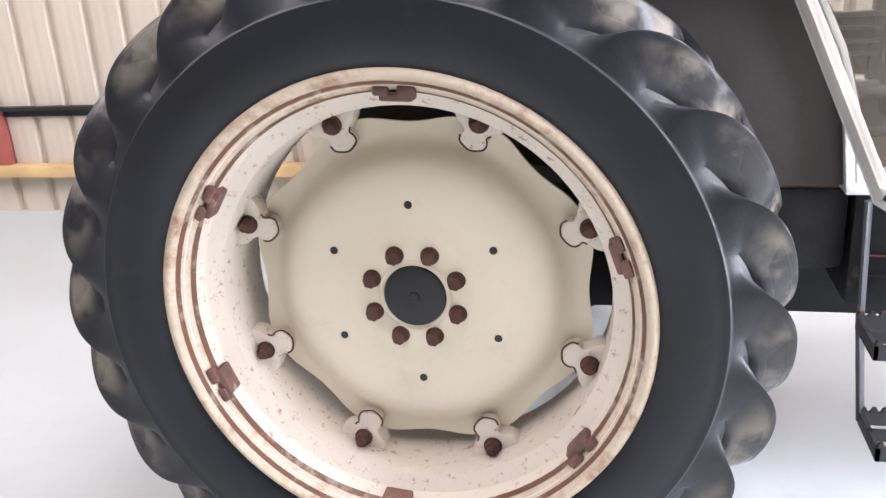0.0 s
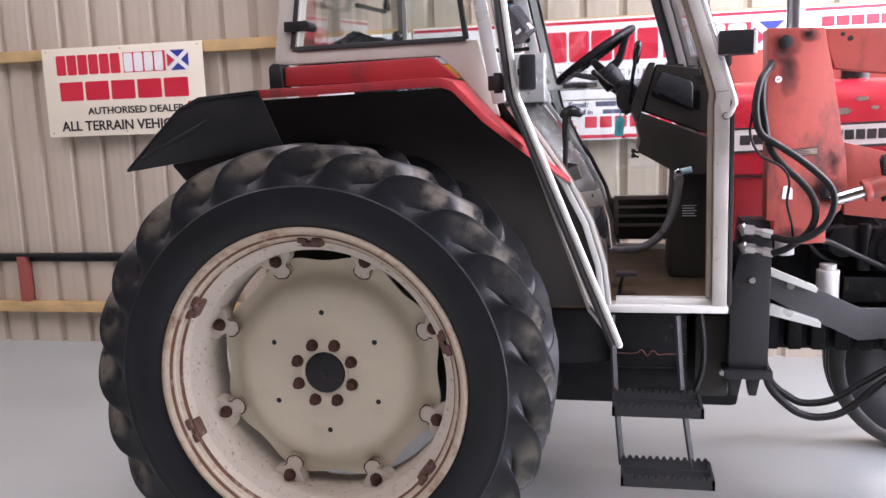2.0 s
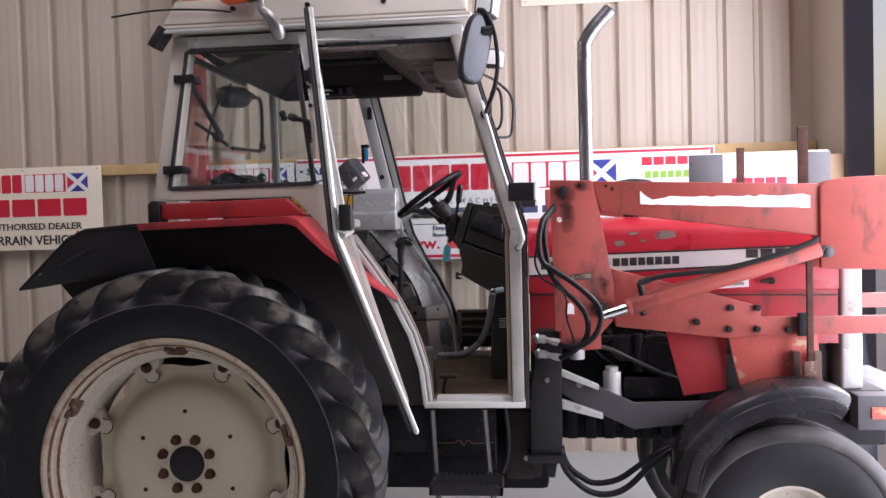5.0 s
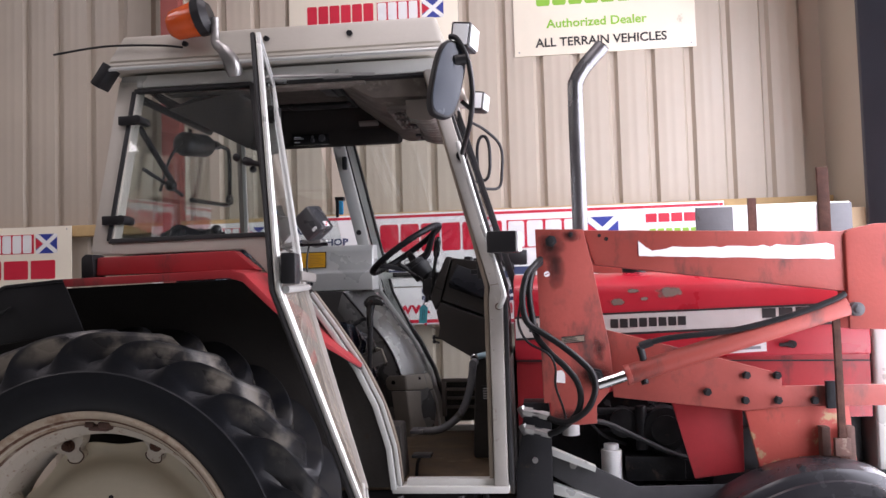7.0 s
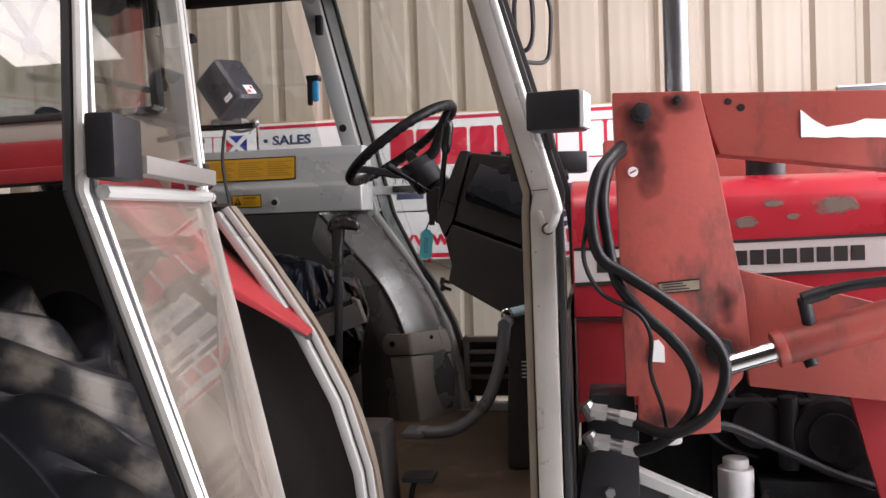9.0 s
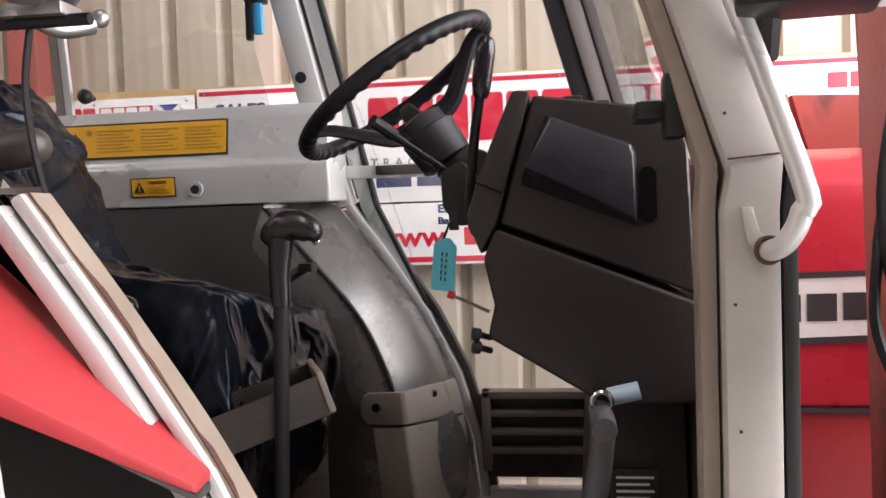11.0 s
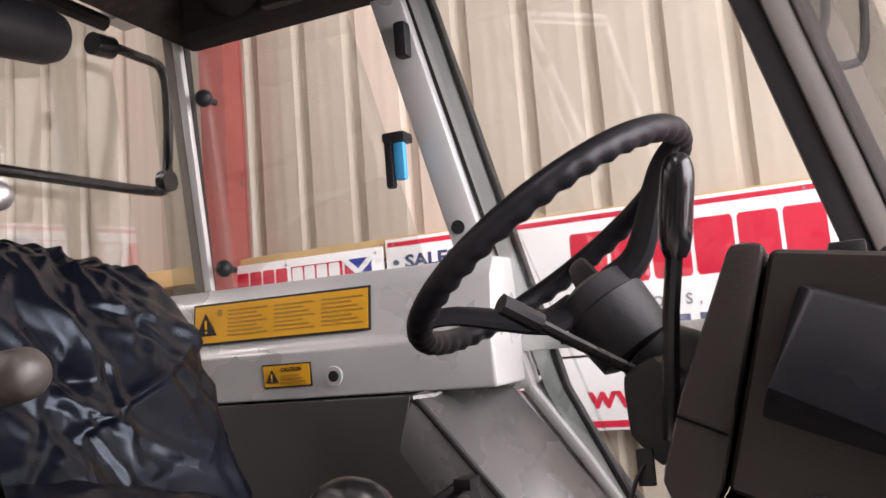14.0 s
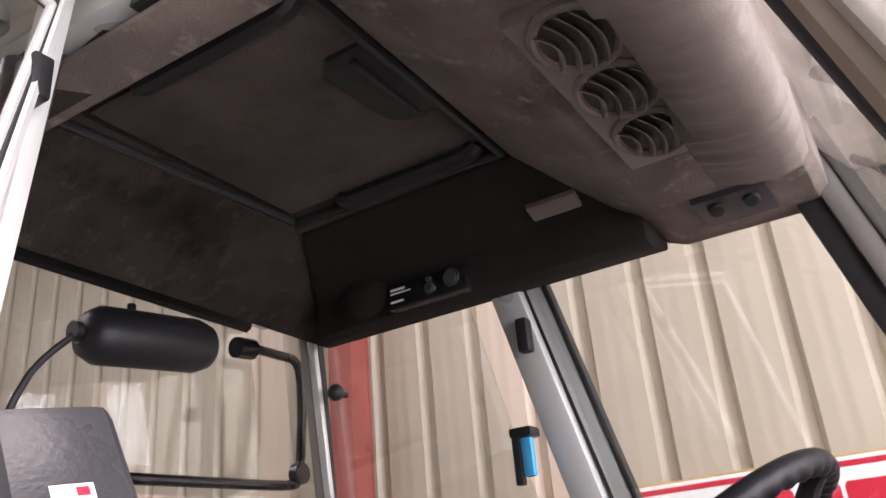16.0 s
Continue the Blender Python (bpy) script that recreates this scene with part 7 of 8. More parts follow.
# -- engine and transmission
bm = bmesh.new()
box(bm, 1.26, 2.44, 2.20, 2.52, 0.62, 1.16)
engine = part("engine", bm, M["engine"], tractor, "oily black diesel engine", bevel=0.02)
bm = bmesh.new()
box(bm, 1.52, 2.10, 2.15, 2.20, 0.80, 0.98)
part("side_cover", bm, M["engine"], engine, bevel=0.008)
for k in range(7):
    bm = bmesh.new()
    box(bm, 1.30 + k * 0.075, 1.345 + k * 0.075, 2.12, 2.20, 0.64, 0.78)
    part("engine_rib", bm, M["engine"], engine, bevel=0.008)
bm = bmesh.new()
cyl(bm, (1.556, 2.06, 0.825), (1.556, 2.06, 0.93), 0.036, n=28)
cyl(bm, (1.556, 2.06, 0.93), (1.556, 2.06, 0.95), 0.026, n=20)
part("oil_filter", bm, M["filter"], engine, "white spin-on oil filter", bevel=0.004)
bm = bmesh.new()
cyl(bm, (1.42, 2.06, 0.98), (1.42, 2.06, 1.03), 0.030, n=20)
part("fuel_filter", bm, M["filter"], engine, "small pale fuel filter", bevel=0.004)
bm = bmesh.new()
cyl(bm, (1.60, 2.05, 1.02), (1.60, 2.14, 1.02), 0.05, n=20)
cyl(bm, (1.74, 2.03, 1.00), (1.74, 2.15, 1.00), 0.075, n=24)
cyl(bm, (1.74, 2.02, 1.00), (1.74, 2.03, 1.00), 0.05, n=24)
box(bm, 1.60, 1.80, 2.03, 2.18, 0.83, 0.91)
cyl(bm, (1.50, 2.07, 1.06), (1.80, 2.07, 1.06), 0.013, n=10)
cyl(bm, (1.66, 2.05, 0.93), (1.66, 2.05, 1.08), 0.02, n=12)
part("injection_pump", bm, M["engine"], engine, "black pump and pulleys", bevel=0.006)
for k, (x, z) in enumerate(((1.46, 1.07), (1.55, 1.085), (1.63, 1.06), (1.70, 1.09), (1.80, 1.05))):
    bm = bmesh.new()
    tube(bm, curve([(x, 2.10, z), (x + 0.03, 2.06, z - 0.05), (x + 0.08, 2.08, z - 0.10), (x + 0.15, 2.10, z - 0.13)], 4), 0.006, 6)
    cyl(bm, (x, 2.09, z), (x, 2.07, z + 0.004), 0.012, n=6)
    part("fuel_pipe", bm, M["darksteel"], engine)
bm = bmesh.new()
box(bm, -0.10, 1.30, 2.14, far(2.14), 0.42, 0.845)
box(bm, 0.10, 0.70, 1.90, far(1.90), 0.55, 0.845)
part("transmission", bm, M["engine"], tractor, "black transmission housing", bevel=0.03)
bm = bmesh.new()
for f in ((lambda y: y), far):
    cyl(bm, (0.0, f(1.76), 0.70), (0.0, f(2.16), 0.70), 0.10, 0.15, n=24)
part("rear_axle", bm, M["engine"], tractor, "black rear axle trumpets")
bm = bmesh.new()
prism(bm, [(0.40, 0.70), (0.52, 0.67), (0.70, 0.655), (0.86, 0.665), (0.86, 0.845), (0.30, 0.845)], 1.83, 2.10)
part("fuel_tank", bm, M["engine"], tractor, "black fuel tank under the cab", bevel=0.02)
bm = bmesh.new()
box(bm, 0.865, 1.095, 1.815, 2.12, 0.595, 0.842)
box(bm, 0.87, 1.09, 1.808, 1.816, 0.655, 0.662)
part("battery_box", bm, M["engine"], tractor, "black box panel behind the steps", bevel=0.008)
bm = bmesh.new()
tube(bm, curve([(0.88, 1.803, 0.708), (0.94, 1.803, 0.708), (0.958, 1.803, 0.720), (0.975, 1.803, 0.700), (0.992, 1.803, 0.718), (1.010, 1.803, 0.704), (1.03, 1.803, 0.707), (1.09, 1.803, 0.709)], 3), 0.0025, 6)
part("rusty_wire", bm, M["rust"], tractor, "thin rusty wire across the panel")

# -- steps
bm = bmesh.new()
for xa, xb in ((0.868, 0.900), (1.062, 1.112)):
    pts = [(xa, 1.735, 0.846), (xa + (xb - xa) * 0.3, 1.735, 0.60), (xb - 0.004, 1.715, 0.375)]
    tube(bm, pts, 0.0125, 8, flat=0.5)
steps = part("steps", bm, M["darksteel"], tractor, "black steel steps with toothed treads")
for x0, x1, z, y0 in ((0.868, 1.128, 0.608, 1.585), (0.892, 1.160, 0.395, 1.575)):
    bm = bmesh.new()
    for ya in (y0, y0 + 0.135):
        box(bm, x0, x1, ya, ya + 0.008, z - 0.030, z)
        k = 0
        while x0 + k * 0.0205 < x1 - 0.02:
            xx = x0 + k * 0.0205
            prism(bm, [(xx, z), (xx + 0.005, z + 0.010), (xx + 0.012, z + 0.010), (xx + 0.0165, z)], ya, ya + 0.008)
            k += 1
    for xx in (x0, x1 - 0.008):
        box(bm, xx, xx + 0.008, y0, y0 + 0.143, z - 0.030, z)
    box(bm, x0, x1, y0 + 0.065, y0 + 0.073, z - 0.025, z)
    part("tread", bm, M["darksteel"], steps)
bm = bmesh.new()
tube(bm, curve([(1.135, 1.80, 0.84), (1.145, 1.795, 0.74), (1.14, 1.79, 0.66), (1.12, 1.79, 0.60)], 4), 0.009, 8)
part("drop_pipe", bm, M["hose"], tractor, "black hanging pipe")
bm = bmesh.new()
box(bm, 1.13, 1.24, 1.95, 2.3, 0.52, 0.80)
part("side_box", bm, M["liner"], tractor, bevel=0.02)


# -- loader
def loader_side(side):
    f = far if side else (lambda y: y)

    def pr(bm, pts, a, b):
        prism(bm, pts, *sorted((f(a), f(b))))
    bm = bmesh.new()
    pr(bm, [(1.320, 1.690), (1.478, 1.684), (1.503, 1.566), (1.549, 1.300), (1.556, 1.215), (1.540, 1.150), (1.500, 1.105), (1.500, 1.050), (1.440, 1.045), (1.370, 1.052), (1.350, 1.075), (1.352, 1.118), (1.330, 1.118)], 1.860, 1.872)
    pr(bm, [(1.322, 1.688), (1.470, 1.682), (1.545, 1.215), (1.500, 1.108), (1.345, 1.120)], 1.952, 1.962)
    pr(bm, [(1.322, 1.688), (1.338, 1.688), (1.348, 1.120), (1.332, 1.120)], 1.871, 1.953)
    tower = part("loader_tower", bm, M["loader"], tractor, "faded red loader tower plate with rubbed patches", bevel=0.004)
    for x, z, r in ((1.371, 1.648, 0.020), (1.436, 1.668, 0.0075), (1.500, 1.205, 0.026)):
        bm = bmesh.new()
        cyl(bm, (x, f(1.862), z), (x, f(1.840), z), r, n=6 if r > 0.015 else 12)
        cyl(bm, (x, f(1.842), z), (x, f(1.826), z), r * 0.6, n=12)
        part("tower_pin", bm, M["darksteel"], tower, "dark pivot pin and nut", bevel=0.002)
    bm = bmesh.new()
    cyl(bm, (1.354, f(1.8605), 1.540), (1.354, f(1.856), 1.540), 0.0095, n=16)
    part("tower_hole", bm, M["tape"], tower, "pale round hole")
    bm = bmesh.new()
    cyl(bm, (1.348, f(1.8555), 1.537), (1.360, f(1.8555), 1.543), 0.0016, n=6)
    part("hole_shadow", bm, M["loader"], tower)
    bm = bmesh.new()
    pr(bm, [(1.395, 1.312), (1.468, 1.318), (1.468, 1.336), (1.395, 1.330)], 1.857, 1.861)
    part("type_plate", bm, M["primer"], tower, "small green-grey metal type plate")
    bm = bmesh.new()
    tube(bm, [(1.394, f(1.8575), 1.311), (1.469, f(1.8575), 1.317), (1.469, f(1.8575), 1.337), (1.394, f(1.8575), 1.331)], 0.0016, 6, closed=True)
    part("plate_rim", bm, M["darksteel"], tower)
    bm = bmesh.new()
    for k in range(3):
        pr(bm, [(1.402, 1.3165 + k * 0.005), (1.450 - 0.006 * k, 1.3195 + k * 0.005), (1.450 - 0.006 * k, 1.3215 + k * 0.005), (1.402, 1.3185 + k * 0.005)], 1.8555, 1.858)
    part("fine_print", bm, M["print"], tower)
    bm = bmesh.new()
    pr(bm, [(1.372, 1.185), (1.402, 1.182), (1.402, 1.212), (1.392, 1.225), (1.376, 1.222)], 1.857, 1.861)
    part("tower_sticker", bm, M["board"], tower, "torn white sticker")
    for x, z, a, c in ((1.372, 1.630, 0.050, 0.062), (1.384, 1.560, 0.034, 0.085), (1.440, 1.664, 0.034, 0.026), (1.500, 1.212, 0.055, 0.062), (1.515, 1.290, 0.026, 0.048), (1.400, 1.075, 0.060, 0.030)):
        bm = bmesh.new()
        pr(bm, [(x + a * math.cos(q), z + c * math.sin(q)) for q in (2 * math.pi * k / 16 for k in range(16))], 1.8592, 1.8597)
        part("oil_mark", bm, M["oil"], tower, "dark oily mark on the paint")
    # arm
    bm = bmesh.new()
    pr(bm, [(1.478, 1.682), (2.302, 1.648), (2.302, 1.456), (1.512, 1.566), (1.500, 1.60)], 1.872, 1.950)
    arm = part("loader_arm", bm, M["loader"], tractor, "faded red box-section loader arm", bevel=0.006)
    bm = bmesh.new()
    pr(bm, [(2.298, 1.640), (2.312, 1.652), (2.385, 1.668), (2.60, 1.672), (2.78, 1.60), (2.86, 1.47), (2.86, 1.30), (2.78, 1.27), (2.60, 1.325), (2.298, 1.338)], 1.860, 1.880)
    pr(bm, [(2.298, 1.640), (2.312, 1.652), (2.385, 1.668), (2.60, 1.672), (2.78, 1.60), (2.86, 1.47), (2.86, 1.30), (2.78, 1.27), (2.60, 1.325), (2.298, 1.338)], 1.945, 1.962)
    part("knee_plate", bm, M["loader"], arm, "red knee plate", bevel=0.004)
    bm = bmesh.new()
    pr(bm, [(2.70, 1.62), (2.82, 1.55), (3.42, 0.62), (3.34, 0.54)], 1.875, 1.945)
    part("arm_front", bm, M["loader"], arm, "front half of the loader arm", bevel=0.006)
    bm = bmesh.new()
    cyl(bm, (1.53, f(1.932), 1.662), (1.53, f(1.870), 1.662), 0.006, n=10)
    cyl(bm, (1.552, f(1.8735), 1.650), (1.552, f(1.8705), 1.650), 0.007, n=10)
    part("arm_hole", bm, M["black"], arm)
    # torn decal
    bm = bmesh.new()
    rnd = random.Random(3)
    top, low = [], []
    for k in range(29):
        x = 1.655 + k * 0.0218
        zt = 1.614 - (x - 1.655) * 0.012 + 0.005 * rnd.uniform(-1, 1)
        if k == 0:
            zt = 1.640
        if k == 1:
            zt = 1.620
        if k == 2:
            zt = 1.606
        if k == 27:
            zt = 1.612
        if k > 27:
            zt = 1.604
        zl = 1.590 - (x - 1.655) * 0.050 + 0.0015 * rnd.uniform(-1, 1)
        top.append((x, zt)), low.append((x, zl))
    pr(bm, top + low[::-1], 1.869, 1.874)
    part("torn_decal", bm, M["tape"], arm, "torn white decal strip")
    bm = bmesh.new()
    cyl(bm, (2.313, f(1.862), 1.400), (2.313, f(1.825), 1.400), 0.022, n=12)
    cyl(bm, (2.313, f(1.83), 1.400), (2.313, f(1.818), 1.400), 0.013, n=6)
    part("knee_pin", bm, M["greysteel"], arm, bevel=0.002)
    # lift cylinder
    bm = bmesh.new()
    cyl(bm, (1.602, f(1.840), 1.2076), (2.285, f(1.840), 1.412), 0.032, n=24)
    cyl(bm, (1.594, f(1.840), 1.2052), (1.612, f(1.840), 1.2106), 0.0335, n=24)
    cy = part("lift_cylinder", bm, M["loader"], tractor, "faded red hydraulic lift cylinder", bevel=0.003)
    bm = bmesh.new()
    cyl(bm, (1.505, f(1.840), 1.1786), (1.604, f(1.840), 1.2082), 0.0195, n=20)
    part("cylinder_rod", bm, M["chrome"], cy, "bright chrome piston rod")
    bm = bmesh.new()
    cyl(bm, (1.650, f(1.838), 1.196), (1.656, f(1.832), 1.178), 0.012, n=12)
    part("cylinder_port", bm, M["darksteel"], cy)
    bm = bmesh.new()
    cyl(bm, (1.655, f(1.838), 1.245), (1.642, f(1.826), 1.300), 0.012, n=12)
    cyl(bm, (1.640, f(1.826), 1.298), (1.68, f(1.824), 1.312), 0.013, n=12)
    part("cylinder_port", bm, M["darksteel"], cy)
    bm = bmesh.new()
    tube(bm, curve([(1.66, f(1.824), 1.306), (1.736, f(1.820), 1.324), (1.937, f(1.815), 1.345), (2.116, f(1.815), 1.388), (2.24, f(1.815), 1.432), (2.275, f(1.82), 1.45)], 5), 0.0095, 10)
    part("cylinder_hose", bm, M["hose"], cy, "black hydraulic hose")
    # side plate of the subframe
    bm = bmesh.new()
    pr(bm, [(1.540, 1.352), (1.600, 1.335), (2.060, 1.206), (2.095, 1.185), (2.095, 1.156), (2.90, 1.158), (2.90, 1.090), (2.10, 1.090), (1.980, 1.078), (1.560, 1.128)], 1.905, 1.925)
    sub = part("loader_subframe", bm, M["loader"], tractor, "faded red loader side plate with bolts", bevel=0.004)
    for x, z in ((1.859, 1.142), (1.984, 1.194), (2.080, 1.192), (1.977, 1.113), (2.079, 1.112), (2.191, 1.110)):
        bm = bmesh.new()
        cyl(bm, (x, f(1.906), z), (x, f(1.892), z), 0.0135, n=6)
        cyl(bm, (x, f(1.894), z), (x, f(1.886), z), 0.008, n=10)
        part("bolt", bm, M["darksteel"], sub)
    bm = bmesh.new()
    box(bm, 2.225, 2.275, *sorted((f(1.885), f(1.904))), 1.085, 1.172)
    part("clamp", bm, M["darksteel"], sub, bevel=0.003)
    bm = bmesh.new()
    pr(bm, [(1.752, 1.105), (1.980, 1.090), (1.978, 0.872), (1.818, 0.850)], 1.960, 1.972)
    part("red_gusset", bm, M["red"], sub, "bright red gusset plate", bevel=0.003)
    bm = bmesh.new()
    pr(bm, [(1.975, 1.090), (2.30, 1.092), (2.32, 0.885), (2.02, 0.880)], 1.915, 1.930)
    part("flaked_plate", bm, M["rustred"], sub, "red plate with flaking paint and rust", bevel=0.003)
    bm = bmesh.new()
    box(bm, 2.20, 2.225, *sorted((f(1.87), f(1.914))), 0.925, 1.03)
    box(bm, 2.275, 2.30, *sorted((f(1.87), f(1.914))), 0.925, 1.03)
    box(bm, 2.20, 2.30, *sorted((f(1.87), f(1.914))), 0.905, 0.93)
    part("stand_bracket", bm, M["rimblock"], sub, "rusty brown stand bracket", bevel=0.003)
    bm = bmesh.new()
    box(bm, 2.240, 2.262, *sorted((f(1.835), f(1.850))), 0.93, 1.40)
    box(bm, 2.232, 2.268, *sorted((f(1.890), f(1.905))), 1.60, 1.86)
    part("level_rod", bm, M["rust"], tractor, "rusty flat bar of the loader level rod", bevel=0.002)
    bm = bmesh.new()
    box(bm, 2.226, 2.274, *sorted((f(1.832), f(1.853))), 0.945, 1.00)
    part("rod_guide", bm, M["rimblock"], tractor, bevel=0.003)
    # black mounting column and braces
    bm = bmesh.new()
    pr(bm, [(1.262, 1.118), (1.345, 1.118), (1.352, 1.05), (1.348, 0.640), (1.228, 0.640), (1.232, 0.90), (1.255, 1.02)], 1.880, 1.99)
    mount = part("loader_mount", bm, M["darksteel"], tractor, "black steel loader mounting column", bevel=0.005)
    bm = bmesh.new()
    pr(bm, [(1.215, 0.615), (1.36, 0.615), (1.36, 0.642), (1.215, 0.642)], 1.855, 2.02)
    pr(bm, [(1.24, 0.55), (1.262, 0.55), (1.275, 0.617), (1.228, 0.617)], 1.89, 1.93)
    pr(bm, [(1.295, 0.55), (1.317, 0.55), (1.330, 0.617), (1.283, 0.617)], 1.89, 1.93)
    part("mount_foot", bm, M["darksteel"], mount, bevel=0.003)
    for x, z in ((1.335, 0.93), (1.25, 0.63), (1.30, 0.63)):
        bm = bmesh.new()
        cyl(bm, (x - 0.04, f(1.882), z), (x - 0.04, f(1.868), z), 0.010, n=6)
        part("mount_bolt", bm, M["steel"], mount)
    bm = bmesh.new()
    pr(bm, [(1.348, 0.955), (1.50, 0.888), (1.63, 0.826), (1.90, 0.832), (2.20, 0.86), (2.20, 0.79), (1.87, 0.748), (1.627, 0.722), (1.433, 0.815), (1.348, 0.865)], 1.950, 1.962)
    br = part("brace_plate", bm, M["greysteel"], tractor, "grey steel brace plate", bevel=0.003)
    bm = bmesh.new()
    pr(bm, [(1.352, 0.962), (1.352, 0.938), (1.490, 0.884), (1.494, 0.900)], 1.905, 1.951)
    part("brace_rib", bm, M["silver"], br, bevel=0.002)
    bm = bmesh.new()
    pr(bm, [(1.352, 0.846), (1.352, 0.812), (1.506, 0.772), (1.506, 0.790)], 1.905, 1.951)
    part("brace_rib", bm, M["silver"], br, bevel=0.002)
    for x, z in ((1.84, 0.776), (1.42, 0.90)):
        bm = bmesh.new()
        cyl(bm, (x, f(1.951), z), (x, f(1.935), z), 0.013, n=6)
        part("brace_bolt", bm, M["steel"], br)


loader_side(0)
loader_side(1)
bm = bmesh.new()
cyl(bm, (3.30, 1.75, 0.62), (3.30, far(1.75), 0.62), 0.05, n=16)
prism(bm, [(3.34, 0.08), (3.95, 0.06), (3.96, 0.09), (3.40, 0.12), (3.38, 0.62), (3.50, 0.80), (3.46, 0.82), (3.33, 0.66)], 1.45, far(1.45))
part("loader_bucket", bm, M["bucket"], tractor, "worn red loader bucket", bevel=0.006)

# hydraulic hoses at the near tower
HOSES = [[(1.335, 1.86, 1.590), (1.316, 1.80, 1.570), (1.288, 1.76, 1.533), (1.274, 1.74, 1.462), (1.286, 1.73, 1.390), (1.330, 1.73, 1.356), (1.388, 1.73, 1.316), (1.445, 1.73, 1.268), (1.484, 1.73, 1.222), (1.489, 1.73, 1.168), (1.462, 1.74, 1.110), (1.402, 1.77, 1.070), (1.345, 1.83, 1.072)],
         [(1.338, 1.87, 1.580), (1.312, 1.82, 1.556), (1.296, 1.77, 1.490), (1.302, 1.75, 1.412), (1.316, 1.74, 1.342), (1.358, 1.74, 1.287), (1.400, 1.74, 1.247), (1.435, 1.74, 1.200), (1.446, 1.75, 1.146), (1.432, 1.77, 1.095), (1.385, 1.80, 1.045), (1.345, 1.83, 1.022)]]
for h in HOSES:
    bm = bmesh.new()
    tube(bm, curve(h, 5), 0.0105, 10)
    part("hydraulic_hose", bm, M["hose"], tractor, "black looping hydraulic hose", smooth=60)
bm = bmesh.new()
tube(bm, curve([(1.275, 1.76, 1.47), (1.264, 1.74, 1.435), (1.260, 1.73, 1.380), (1.288, 1.73, 1.325), (1.348, 1.73, 1.289), (1.370, 1.74, 1.246), (1.369, 1.76, 1.184), (1.390, 1.79, 1.113), (1.40, 1.82, 1.06)], 5), 0.004, 8)
part("thin_cable", bm, M["hose"], tractor, "thin black cable")
for z, dx in ((1.090, 0.0), (1.033, 0.004)):
    bm = bmesh.new()
    cyl(bm, (1.262 + dx, 1.845, z + 0.004), (1.292 + dx, 1.845, z), 0.017, n=6)
    cyl(bm, (1.290 + dx, 1.845, z), (1.318 + dx, 1.842, z - 0.006), 0.011, n=14)
    cyl(bm, (1.316 + dx, 1.842, z - 0.006), (1.345 + dx, 1.838, z - 0.012), 0.015, n=6)
    cyl(bm, (1.252 + dx, 1.845, z + 0.018), (1.268 + dx, 1.845, z - 0.010), 0.014, n=10)
    part("hose_coupling", bm, M["steel"], tractor, "plated hydraulic coupling")
for h in ([(1.340, 1.90, 0.66), (1.371, 1.95, 0.578), (1.418, 1.95, 0.537), (1.471, 1.95, 0.512), (1.561, 1.95, 0.527), (1.649, 1.95, 0.586), (1.736, 1.95, 0.644), (1.823, 1.97, 0.671), (1.95, 2.0, 0.69)],
          [(1.335, 1.88, 0.65), (1.358, 1.90, 0.58), (1.398, 1.90, 0.532), (1.450, 1.90, 0.494), (1.514, 1.90, 0.484), (1.590, 1.90, 0.511), (1.688, 1.90, 0.603), (1.796, 1.92, 0.672), (1.95, 1.98, 0.70)]):
    bm = bmesh.new()
    tube(bm, curve(h, 5), 0.012, 10)
    part("hydraulic_hose", bm, M["hose"], tractor, "black hose hanging under the engine")
bm = bmesh.new()
tube(bm, curve([(1.42, 1.90, 1.05), (1.52, 1.96, 1.04), (1.62, 2.0, 0.99), (1.74, 2.02, 0.93), (1.82, 2.04, 0.90)], 5), 0.009, 8)
part("engine_hose", bm, M["hose"], tractor, "black hose across the engine")

# -- front axle and wheels
bm = bmesh.new()
box(bm, 2.03, 2.27, 2.06, far(2.06), 0.50, 0.80)
cyl(bm, (2.15, 1.86, 0.42), (2.15, far(1.86), 0.42), 0.06, n=16)
box(bm, 1.9, 2.62, 2.10, far(2.10), 0.62, 0.84)
part("front_axle", bm, M["engine"], tractor, "black front axle and support", bevel=0.015)
bm = bmesh.new()
box(bm, 2.48, 2.78, 2.02, far(2.02), 0.70, 0.835)
part("front_weight", bm, M["greysteel"], tractor, "grey front frame block", bevel=0.008)
bm = bmesh.new()
box(bm, 2.53, 2.59, 2.012, 2.022, 0.745, 0.79)
part("front_reflector", bm, M["rustred"], tractor, "dull red reflector plate")


